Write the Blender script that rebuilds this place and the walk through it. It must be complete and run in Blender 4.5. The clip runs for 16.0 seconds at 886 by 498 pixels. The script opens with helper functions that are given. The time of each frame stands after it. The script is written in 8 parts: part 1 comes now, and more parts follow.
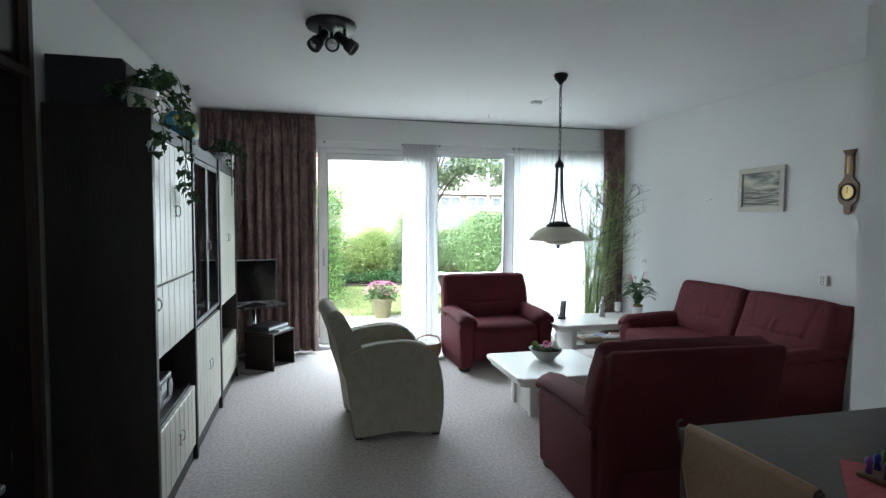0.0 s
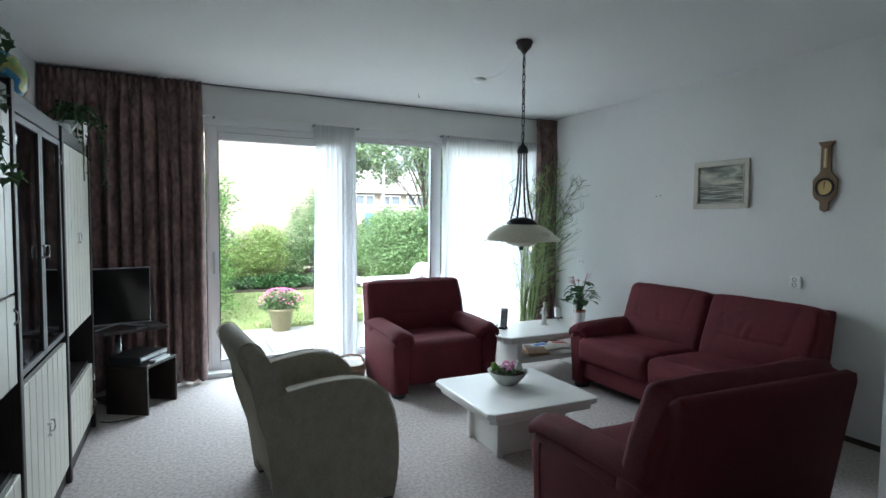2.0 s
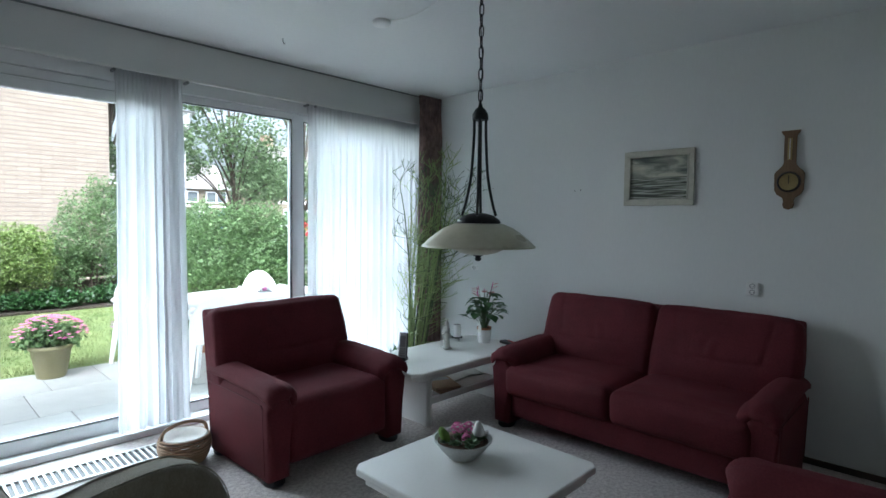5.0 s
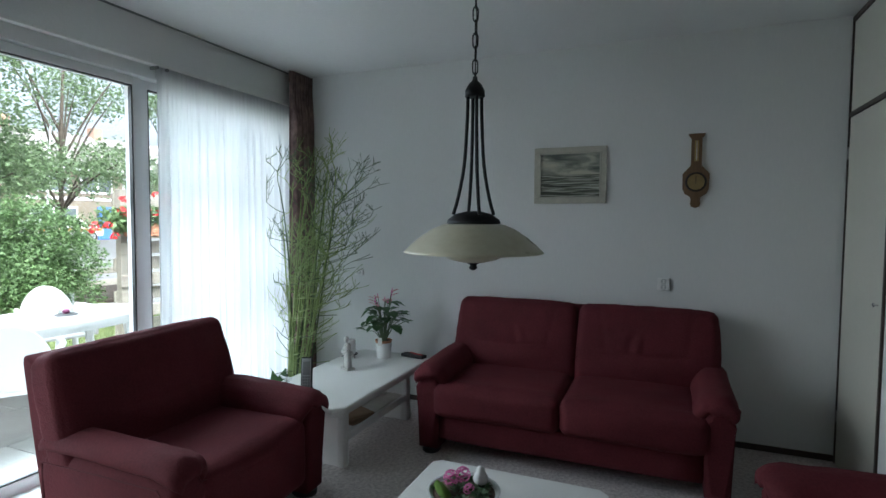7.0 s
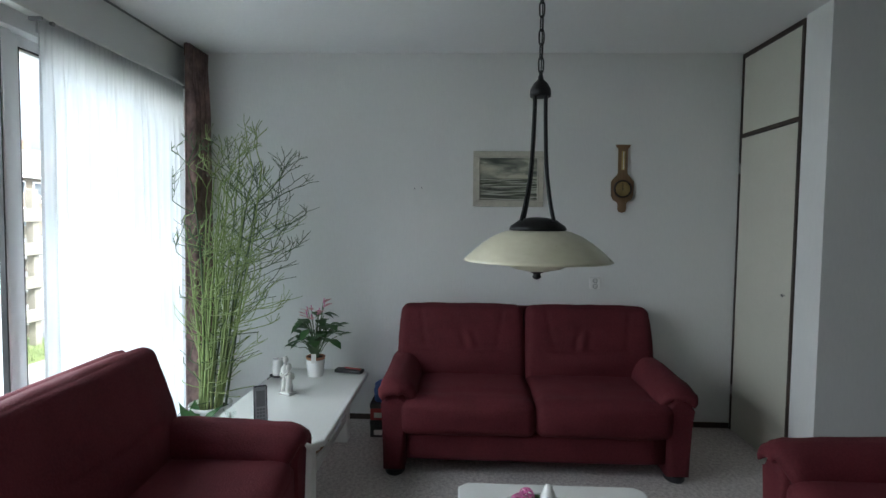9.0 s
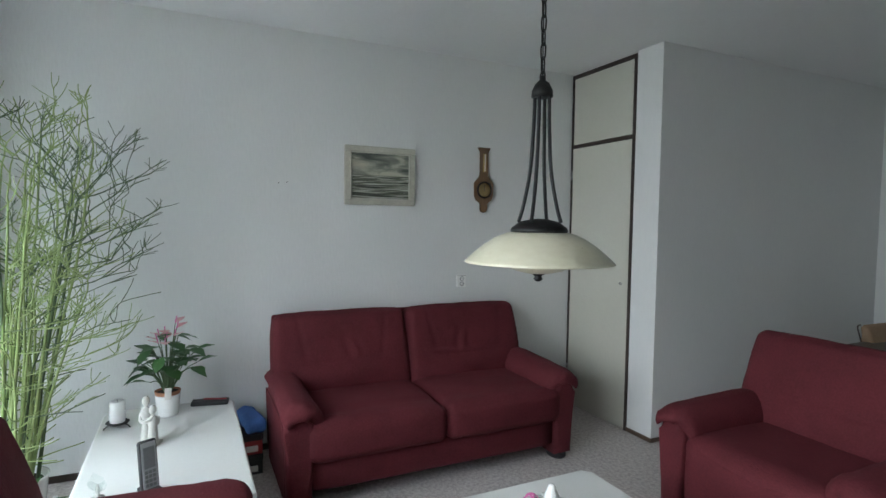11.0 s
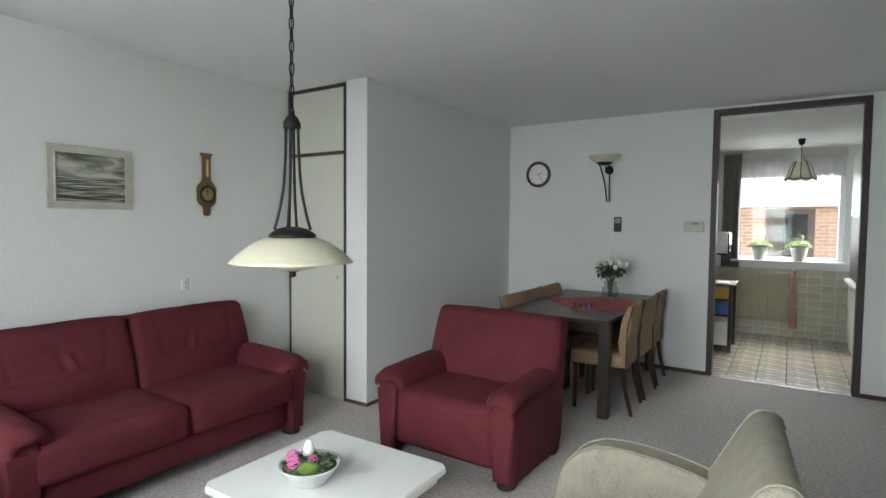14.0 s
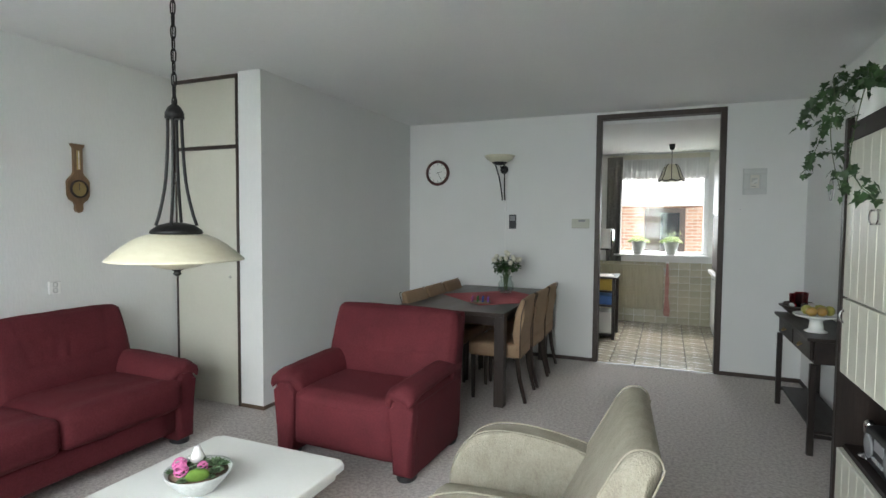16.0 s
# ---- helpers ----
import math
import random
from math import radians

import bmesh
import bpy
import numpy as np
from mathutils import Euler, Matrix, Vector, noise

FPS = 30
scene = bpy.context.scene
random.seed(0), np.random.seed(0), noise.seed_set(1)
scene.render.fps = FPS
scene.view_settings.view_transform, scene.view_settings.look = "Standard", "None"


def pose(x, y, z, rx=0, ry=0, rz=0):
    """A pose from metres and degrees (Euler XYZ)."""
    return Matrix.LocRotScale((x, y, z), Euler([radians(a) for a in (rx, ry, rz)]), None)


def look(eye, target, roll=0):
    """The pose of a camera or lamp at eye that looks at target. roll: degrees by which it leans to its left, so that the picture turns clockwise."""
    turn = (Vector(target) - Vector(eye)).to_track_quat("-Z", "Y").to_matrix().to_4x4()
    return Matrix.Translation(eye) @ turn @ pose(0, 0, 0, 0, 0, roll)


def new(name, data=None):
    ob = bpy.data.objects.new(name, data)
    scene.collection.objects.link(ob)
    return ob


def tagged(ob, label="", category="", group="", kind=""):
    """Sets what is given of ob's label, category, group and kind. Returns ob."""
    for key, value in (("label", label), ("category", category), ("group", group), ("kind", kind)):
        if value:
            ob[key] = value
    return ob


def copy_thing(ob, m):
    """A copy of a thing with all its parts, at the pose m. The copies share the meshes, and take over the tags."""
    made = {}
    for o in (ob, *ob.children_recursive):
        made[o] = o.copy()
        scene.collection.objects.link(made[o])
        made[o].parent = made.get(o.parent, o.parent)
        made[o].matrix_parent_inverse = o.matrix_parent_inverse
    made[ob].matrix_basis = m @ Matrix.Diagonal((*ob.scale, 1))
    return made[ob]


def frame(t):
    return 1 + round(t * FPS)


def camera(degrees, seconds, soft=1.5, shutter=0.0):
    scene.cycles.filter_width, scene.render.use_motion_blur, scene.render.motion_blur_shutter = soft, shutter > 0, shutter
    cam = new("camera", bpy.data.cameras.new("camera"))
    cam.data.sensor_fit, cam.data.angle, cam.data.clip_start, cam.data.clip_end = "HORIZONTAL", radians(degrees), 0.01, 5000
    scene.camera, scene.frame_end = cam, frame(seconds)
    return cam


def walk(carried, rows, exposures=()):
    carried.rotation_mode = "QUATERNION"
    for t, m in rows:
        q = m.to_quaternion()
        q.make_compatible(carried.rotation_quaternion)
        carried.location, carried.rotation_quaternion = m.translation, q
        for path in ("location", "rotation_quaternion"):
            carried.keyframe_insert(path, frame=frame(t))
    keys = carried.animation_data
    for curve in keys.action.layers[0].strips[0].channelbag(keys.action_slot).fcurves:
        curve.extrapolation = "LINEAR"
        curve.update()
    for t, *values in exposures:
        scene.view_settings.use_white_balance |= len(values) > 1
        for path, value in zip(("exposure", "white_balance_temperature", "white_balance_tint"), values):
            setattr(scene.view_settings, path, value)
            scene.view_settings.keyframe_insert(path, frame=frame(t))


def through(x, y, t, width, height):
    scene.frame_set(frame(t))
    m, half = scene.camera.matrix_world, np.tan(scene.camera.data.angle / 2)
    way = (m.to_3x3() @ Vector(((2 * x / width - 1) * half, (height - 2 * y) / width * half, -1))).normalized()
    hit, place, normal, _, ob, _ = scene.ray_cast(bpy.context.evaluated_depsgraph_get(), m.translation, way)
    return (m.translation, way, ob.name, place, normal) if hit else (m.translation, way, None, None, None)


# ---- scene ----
cam = camera(79.0, 16.0)
METRES, EYE, TILT, LEAN, TURN = 6.25, 1.39, 0.0, 0.0, -14.2
PATH = [
    (0, (0.434, 0.238, 1.447), (0.903, 2.18, 1.342), 0.3),
    (0.5, (0.414, 0.443, 1.415), (0.895, 2.382, 1.323), 0.4),
    (1, (0.363, 0.689, 1.423), (0.874, 2.62, 1.328), 0.4),
    (1.5, (0.318, 0.942, 1.427), (1.006, 2.817, 1.325), 0.6),
    (2, (0.311, 1.187, 1.425), (1.178, 2.987, 1.319), 0.5),
    (2.5, (0.346, 1.462, 1.424), (1.308, 3.213, 1.321), 0.6),
    (3, (0.376, 1.694, 1.426), (1.424, 3.394, 1.32), 0.6),
    (3.5, (0.386, 1.938, 1.424), (1.549, 3.561, 1.318), 0.6),
    (4, (0.444, 2.139, 1.408), (1.705, 3.688, 1.304), 0.7),
    (6.5, (0.449, 3.302, 1.419), (2.19, 4.28, 1.312), 0.4),
    (7, (0.429, 3.52, 1.416), (2.275, 4.281, 1.31), 0.4),
    (7.5, (0.39, 3.759, 1.42), (2.305, 4.327, 1.319), 0.4),
    (8, (0.417, 3.978, 1.423), (2.361, 4.434, 1.324), 0.4),
    (9.25, (0.415, 4.575, 1.437), (2.413, 4.545, 1.33), 0.8),
    (10.5, (0.678, 5.132, 1.448), (2.605, 4.609, 1.332), 1.3),
    (11, (0.768, 5.291, 1.437), (2.573, 4.438, 1.335), 0.8),
    (11.5, (0.781, 5.422, 1.424), (2.507, 4.416, 1.328), 0.6),
    (12, (0.719, 5.504, 1.424), (2.379, 4.391, 1.329), 0.6),
    (12.5, (0.627, 5.577, 1.44), (2.165, 4.302, 1.342), 0.7),
    (13, (0.584, 5.651, 1.455), (1.949, 4.192, 1.358), 0.6),
    (13.5, (0.545, 5.731, 1.466), (1.763, 4.148, 1.366), 0.5),
    (14, (0.523, 5.782, 1.474), (1.605, 4.103, 1.376), 0.5),
    (14.5, (0.49, 5.804, 1.475), (1.478, 4.067, 1.376), 0.4),
    (15, (0.482, 5.798, 1.472), (1.388, 4.018, 1.372), 0.4),
    (15.5, (0.482, 5.797, 1.466), (1.31, 3.979, 1.366), 0.5),
    (16, (0.473, 5.796, 1.459), (1.241, 3.952, 1.36), 0.4),
]
EXPOSURES = [(0.0, 2.50, 5850, 8), (2.0, 2.22, 5750, 8), (4.0, 1.75, 5600, 8), (7.0, 1.57, 5750, 8), (8.0, 1.65, 5900, 9), (11.0, 2.42, 6000, 10), (13.0, 2.76, 6200, 10), (16.0, 3.02, 6350, 10)]
walk(cam, [(t, look(eye, target, roll)) for t, eye, target, roll in PATH], EXPOSURES)

# ---- light: a bright overcast day through the garden windows and the kitchen window ----
world = bpy.data.worlds.new("sky")
scene.world = world
world.use_nodes = True
wn = world.node_tree.nodes
sky = wn.new("ShaderNodeTexSky")
sky.sky_type, sky.sun_disc = "NISHITA", False
sky.sun_elevation, sky.sun_rotation = radians(48), radians(215)
sky.air_density, sky.dust_density, sky.ozone_density = 0.7, 8.0, 0.5
wn["Background"].inputs["Strength"].default_value = 0.15
cloud = wn.new("ShaderNodeHueSaturation")
cloud.inputs["Saturation"].default_value, cloud.inputs["Value"].default_value = 0.30, 1.4
world.node_tree.links.new(sky.outputs[0], cloud.inputs["Color"])
world.node_tree.links.new(cloud.outputs[0], wn["Background"].inputs["Color"])

sun = new("sun", bpy.data.lights.new("sun", "SUN"))
sun.data.energy, sun.data.angle, sun.data.color = 0.55, radians(20), (1.0, 0.96, 0.9)
sun.matrix_world = look((4, -8, 14), (1, 4, 0))


def window_light(name, x0, x1, y, z0, z1, watts, towards, drop, spread=180):
    """Sky light entering through a window opening, coming down at a slant."""
    lamp = new(name, bpy.data.lights.new(name, "AREA"))
    lamp.data.shape, lamp.data.size, lamp.data.size_y = "RECTANGLE", x1 - x0, z1 - z0
    lamp.data.energy, lamp.data.color, lamp.data.spread = watts, (0.90, 0.97, 1.0), radians(spread)
    mid = ((x0 + x1) / 2, y, (z0 + z1) / 2)
    lamp.matrix_world = look(mid, (mid[0], y + towards, mid[2] - drop))
    return lamp


for k in range(3):
    window_light("garden_window_sky", 0.25, 4.08, 6.98, 0.16 + 0.72 * k, 0.88 + 0.72 * k, 15.0, -1, 1.05, 135)
window_light("kitchen_window_sky", 0.0, 1.12, -3.05, 1.05, 2.05, 2.2, 1, 0.9)
# ---- materials ----
def nodes_of(name):
    m = bpy.data.materials.new(name)
    m.use_nodes = True
    return m, m.node_tree.nodes, m.node_tree.links, m.node_tree.nodes["Principled BSDF"]


def surface(name, a, b, rough=0.6, scale=8.0, fine=120.0, bump=0.0, bump_scale=None, stretch=(1, 1, 1), metal=0.0,
            sheen=0.0, spec=0.5, coat=0.0, detail=4.0, vary=0.0, rough_vary=0.1, mid=0.5, width=0.5):
    """Two colours mixed by noise at two scales, with fine relief."""
    m, n, l, p = nodes_of(name)
    co = n.new("ShaderNodeTexCoord")
    mp = n.new("ShaderNodeMapping")
    mp.inputs["Scale"].default_value = stretch
    l.new(co.outputs["Object"], mp.inputs["Vector"])
    big, small = n.new("ShaderNodeTexNoise"), n.new("ShaderNodeTexNoise")
    big.inputs["Scale"].default_value, big.inputs["Detail"].default_value = scale, detail
    small.inputs["Scale"].default_value, small.inputs["Detail"].default_value = fine, 3.0
    for t in (big, small):
        l.new(mp.outputs[0], t.inputs["Vector"])
    both = n.new("ShaderNodeMix")
    both.data_type = "FLOAT"
    both.inputs[0].default_value = 0.45
    l.new(big.outputs[0], both.inputs[2])
    l.new(small.outputs[0], both.inputs[3])
    ramp = n.new("ShaderNodeMapRange")
    ramp.inputs["From Min"].default_value, ramp.inputs["From Max"].default_value = mid - width / 2, mid + width / 2
    l.new(both.outputs[0], ramp.inputs["Value"])
    mix = n.new("ShaderNodeMix")
    mix.data_type = "RGBA"
    mix.inputs[6].default_value, mix.inputs[7].default_value = (*a, 1), (*b, 1)
    l.new(ramp.outputs[0], mix.inputs[0])
    out = mix.outputs[2]
    if vary:
        info, hsv, mr = n.new("ShaderNodeObjectInfo"), n.new("ShaderNodeHueSaturation"), n.new("ShaderNodeMapRange")
        mr.inputs["To Min"].default_value, mr.inputs["To Max"].default_value = 1 - vary, 1 + vary
        l.new(info.outputs["Random"], mr.inputs["Value"])
        l.new(mr.outputs[0], hsv.inputs["Value"])
        l.new(out, hsv.inputs["Color"])
        out = hsv.outputs[0]
    l.new(out, p.inputs["Base Color"])
    rr = n.new("ShaderNodeMapRange")
    rr.inputs["To Min"].default_value, rr.inputs["To Max"].default_value = max(0.02, rough - rough_vary), min(1, rough + rough_vary)
    l.new(big.outputs[0], rr.inputs["Value"])
    l.new(rr.outputs[0], p.inputs["Roughness"])
    p.inputs["Metallic"].default_value = metal
    p.inputs["Specular IOR Level"].default_value = spec
    p.inputs["Coat Weight"].default_value = coat
    p.inputs["Coat Roughness"].default_value = 0.15
    if sheen:
        p.inputs["Sheen Weight"].default_value = sheen
        p.inputs["Sheen Roughness"].default_value = 0.4
        l.new(out, p.inputs["Sheen Tint"])
    if bump:
        bp, src = n.new("ShaderNodeBump"), small
        if bump_scale:
            src = n.new("ShaderNodeTexNoise")
            src.inputs["Scale"].default_value, src.inputs["Detail"].default_value = bump_scale, 4.0
            l.new(mp.outputs[0], src.inputs["Vector"])
        bp.inputs["Strength"].default_value, bp.inputs["Distance"].default_value = min(1.0, bump * 2), 0.004
        l.new(src.outputs[0], bp.inputs["Height"])
        l.new(bp.outputs[0], p.inputs["Normal"])
    return m


def wood(name, a, b, rough=0.45, along="z", grain=14.0, bump=0.12, coat=0.0, vary=0.0):
    stretch = {"x": (0.08, 1, 1), "y": (1, 0.08, 1), "z": (1, 1, 0.08)}[along]
    return surface(name, a, b, rough, grain, grain * 9, bump, None, stretch, coat=coat, vary=vary, width=0.4)


def see_through(name, tint, gloss_rough=0.02):
    """Clear glass that lets light straight through, with a mirror gloss by Fresnel."""
    m, n, l, p = nodes_of(name)
    n.remove(p)
    tr, gl, fr, mx = n.new("ShaderNodeBsdfTransparent"), n.new("ShaderNodeBsdfGlossy"), n.new("ShaderNodeLayerWeight"), n.new("ShaderNodeMixShader")
    tr.inputs[0].default_value = (*tint, 1)
    gl.inputs["Roughness"].default_value = gloss_rough
    pw, ml = n.new("ShaderNodeMath"), n.new("ShaderNodeMapRange")
    pw.operation = "POWER"
    pw.inputs[1].default_value = 4.0
    l.new(fr.outputs["Facing"], pw.inputs[0])
    ml.inputs["To Min"].default_value, ml.inputs["To Max"].default_value = 0.025, 0.85
    l.new(pw.outputs[0], ml.inputs["Value"])
    l.new(ml.outputs[0], mx.inputs[0])
    l.new(tr.outputs[0], mx.inputs[1])
    l.new(gl.outputs[0], mx.inputs[2])
    l.new(mx.outputs[0], n["Material Output"].inputs["Surface"])
    return m


def cloth_sheer(name, colour, clear):
    """Thin net curtain: part clear, part scattering light through."""
    m, n, l, p = nodes_of(name)
    n.remove(p)
    tr, tl, df = n.new("ShaderNodeBsdfTransparent"), n.new("ShaderNodeBsdfTranslucent"), n.new("ShaderNodeBsdfDiffuse")
    a, b = n.new("ShaderNodeMixShader"), n.new("ShaderNodeMixShader")
    tl.inputs[0].default_value = df.inputs[0].default_value = (*colour, 1)
    co, nz, mr = n.new("ShaderNodeTexCoord"), n.new("ShaderNodeTexNoise"), n.new("ShaderNodeMapRange")
    mp = n.new("ShaderNodeMapping")
    mp.inputs["Scale"].default_value = (30, 30, 1)
    nz.inputs["Scale"].default_value = 2.0
    mr.inputs["To Min"].default_value, mr.inputs["To Max"].default_value = clear - 0.1, clear + 0.1
    l.new(co.outputs["Object"], mp.inputs["Vector"])
    l.new(mp.outputs[0], nz.inputs["Vector"])
    l.new(nz.outputs[0], mr.inputs["Value"])
    a.inputs[0].default_value = 0.35
    l.new(tl.outputs[0], a.inputs[1])
    l.new(df.outputs[0], a.inputs[2])
    l.new(mr.outputs[0], b.inputs[0])
    l.new(a.outputs[0], b.inputs[1])
    l.new(tr.outputs[0], b.inputs[2])
    l.new(b.outputs[0], n["Material Output"].inputs["Surface"])
    return m


def leaf_mat(name, a, b, rough=0.5, through=0.35):
    m = surface(name, a, b, rough, 6.0, 40.0, vary=0.0)
    n, l = m.node_tree.nodes, m.node_tree.links
    p = n["Principled BSDF"]
    rnd, hsv, mr = n.new("ShaderNodeNewGeometry"), n.new("ShaderNodeHueSaturation"), n.new("ShaderNodeMapRange")
    mr.inputs["To Min"].default_value, mr.inputs["To Max"].default_value = 0.6, 1.4
    l.new(rnd.outputs["Random Per Island"], mr.inputs["Value"])
    l.new(mr.outputs[0], hsv.inputs["Value"])
    src = p.inputs["Base Color"].links[0].from_socket
    l.new(src, hsv.inputs["Color"])
    l.new(hsv.outputs[0], p.inputs["Base Color"])
    tl, mx = n.new("ShaderNodeBsdfTranslucent"), n.new("ShaderNodeMixShader")
    l.new(hsv.outputs[0], tl.inputs[0])
    mx.inputs[0].default_value = through
    l.new(p.outputs[0], mx.inputs[1])
    l.new(tl.outputs[0], mx.inputs[2])
    l.new(mx.outputs[0], n["Material Output"].inputs["Surface"])
    return m


WALLPAPER = surface("woodchip_wallpaper", (0.70, 0.71, 0.70), (0.78, 0.785, 0.77), 0.85, 2.0, 70, 0.16, None, (1, 1, 0.30), width=0.7)
PAINT = surface("white_wall_paint", (0.70, 0.705, 0.69), (0.76, 0.765, 0.75), 0.8, 1.5, 90, 0.12, width=0.7)
CEILING = surface("ceiling_plaster", (0.72, 0.73, 0.73), (0.80, 0.805, 0.80), 0.9, 1.8, 35, 0.25, width=0.8)
CARPET = surface("grey_beige_carpet", (0.38, 0.342, 0.322), (0.61, 0.562, 0.535), 0.95, 48, 150, 1.0, 130, width=0.20, sheen=0.15)
UPVC = surface("white_window_plastic", (0.76, 0.77, 0.77), (0.80, 0.81, 0.81), 0.35, 2, 60, 0.02)
GLASS = see_through("window_glass", (0.97, 0.99, 0.98))
CAB_GLASS = see_through("cabinet_glass", (0.62, 0.65, 0.68), 0.03)
SHEER = cloth_sheer("sheer_net", (0.66, 0.67, 0.68), 0.13)
DRAPE = surface("mottled_brown_drape", (0.07, 0.045, 0.042), (0.31, 0.20, 0.18), 0.85, 9.0, 34, 0.25, None, (1, 1, 0.6), sheen=0.3, width=0.36)
VELOUR = surface("wine_red_velour", (0.068, 0.0105, 0.0140), (0.138, 0.0265, 0.0335), 0.8, 5.0, 110, 0.25, 130, sheen=0.28, spec=0.2, width=0.55)
VELOUR_DARK = surface("wine_red_piping", (0.07, 0.008, 0.012), (0.10, 0.012, 0.018), 0.85, 6, 90, 0.1)
BEIGE = surface("beige_woven_fabric", (0.225, 0.20, 0.152), (0.335, 0.305, 0.24), 0.85, 18, 160, 0.5, 200, (1, 1, 0.6), sheen=0.1, width=0.35)
TAN = surface("tan_suede", (0.26, 0.165, 0.095), (0.36, 0.24, 0.145), 0.75, 5, 60, 0.2, sheen=0.2)
WHITE_LACQUER = surface("white_lacquer", (0.72, 0.72, 0.69), (0.77, 0.77, 0.74), 0.30, 2, 60, 0.03, rough_vary=0.02)
DARK_WOOD = wood("dark_stained_oak", (0.008, 0.0048, 0.0036), (0.027, 0.016, 0.011), 0.45, "z")
DARK_WOOD_Y = wood("dark_stained_oak_flat", (0.008, 0.0048, 0.0036), (0.027, 0.016, 0.011), 0.45, "y")
BROWN_TRIM = wood("brown_door_trim", (0.032, 0.021, 0.016), (0.07, 0.048, 0.037), 0.5, "z")
CREAM = surface("cream_lacquered_front", (0.60, 0.59, 0.50), (0.66, 0.65, 0.56), 0.38, 3, 50, 0.05, None, (1, 1, 0.2))
CREAM_DOOR = surface("cream_painted_door", (0.58, 0.57, 0.49), (0.63, 0.62, 0.54), 0.45, 2, 40, 0.04)
WENGE = wood("wenge_table", (0.022, 0.014, 0.011), (0.06, 0.041, 0.032), 0.38, "y", coat=0.1)
WENGE_LEG = wood("wenge_leg", (0.022, 0.014, 0.011), (0.055, 0.037, 0.028), 0.45, "z")
OAK = wood("honey_oak", (0.12, 0.068, 0.032), (0.23, 0.14, 0.07), 0.45, "z")
METAL_BLACK = surface("black_wrought_iron", (0.012, 0.012, 0.012), (0.035, 0.034, 0.033), 0.45, 10, 120, 0.15, metal=0.6)
CHROME = surface("brushed_chrome", (0.55, 0.55, 0.55), (0.68, 0.68, 0.68), 0.25, 8, 80, 0.0, metal=1.0)
BRASS = surface("aged_brass", (0.42, 0.31, 0.13), (0.55, 0.42, 0.2), 0.35, 8, 80, 0.0, metal=0.9)
BLACK_PLASTIC = surface("black_plastic", (0.012, 0.012, 0.013), (0.022, 0.022, 0.024), 0.4, 6, 90, 0.05)
GLOSS_BLACK = surface("gloss_black_screen", (0.006, 0.006, 0.008), (0.009, 0.009, 0.011), 0.12, 3, 30, rough_vary=0.03)
SILVER_PLASTIC = surface("silver_plastic", (0.42, 0.43, 0.44), (0.50, 0.51, 0.52), 0.35, 6, 90, metal=0.4)
GREY_PLASTIC = surface("grey_plastic", (0.22, 0.225, 0.23), (0.28, 0.285, 0.29), 0.5, 6, 90)
WHITE_PLASTIC = surface("white_plastic", (0.80, 0.80, 0.78), (0.86, 0.86, 0.84), 0.4, 4, 60)
CERAMIC = surface("white_glazed_ceramic", (0.76, 0.76, 0.74), (0.82, 0.82, 0.80), 0.2, 4, 60, coat=0.4)
STONE_WHITE = surface("pale_stone_figure", (0.40, 0.395, 0.365), (0.56, 0.55, 0.515), 0.7, 20, 120, 0.2)
TERRACOTTA = surface("terracotta", (0.33, 0.15, 0.08), (0.45, 0.22, 0.13), 0.8, 9, 80, 0.2)
ZINC = surface("whitewashed_bowl", (0.38, 0.40, 0.39), (0.62, 0.63, 0.61), 0.6, 14, 70, 0.3)
LEAF_DARK = leaf_mat("dark_green_leaf", (0.022, 0.065, 0.018), (0.05, 0.12, 0.035), 0.35, 0.2)
LEAF_IVY = leaf_mat("ivy_leaf", (0.03, 0.075, 0.025), (0.07, 0.13, 0.05), 0.45, 0.25)
LEAF_BUSH = leaf_mat("bush_leaf", (0.10, 0.175, 0.065), (0.20, 0.30, 0.13), 0.5, 0.4)
LEAF_YELLOW = leaf_mat("light_bush_leaf", (0.15, 0.23, 0.06), (0.26, 0.34, 0.11), 0.5, 0.4)
LEAF_TREE = leaf_mat("tree_leaf", (0.12, 0.18, 0.09), (0.22, 0.30, 0.15), 0.5, 0.5)
LEAF_HEDGE = leaf_mat("conifer_hedge", (0.05, 0.11, 0.02), (0.10, 0.20, 0.04), 0.6, 0.2)
STEM_GREEN = surface("green_stems", (0.19, 0.27, 0.08), (0.40, 0.48, 0.20), 0.6, 6, 40, vary=0.0)
STEM_DARK = surface("dark_green_stems", (0.055, 0.085, 0.04), (0.12, 0.17, 0.075), 0.6, 6, 40)
BARK = surface("bark", (0.05, 0.04, 0.03), (0.12, 0.095, 0.07), 0.9, 8, 50, 0.8, None, (1, 1, 0.3))
SOIL = surface("soil", (0.03, 0.022, 0.016), (0.06, 0.045, 0.032), 0.95, 20, 120, 0.8)
PINK = surface("pink_petal", (0.60, 0.09, 0.32), (0.78, 0.28, 0.50), 0.6, 20, 80)
PINK_PALE = surface("pale_pink_spathe", (0.62, 0.28, 0.30), (0.72, 0.40, 0.40), 0.4, 10, 60)
RED_PETAL = surface("red_petal", (0.50, 0.015, 0.02), (0.68, 0.05, 0.05), 0.6, 20, 80)
CREAM_PETAL = surface("cream_petal", (0.66, 0.64, 0.50), (0.76, 0.74, 0.62), 0.6, 20, 80)
LAMP_GLASS = surface("marbled_cream_glass", (0.59, 0.55, 0.395), (0.71, 0.68, 0.53), 0.3, 5, 30, 0.0, None, (1, 1, 2), coat=0.3)
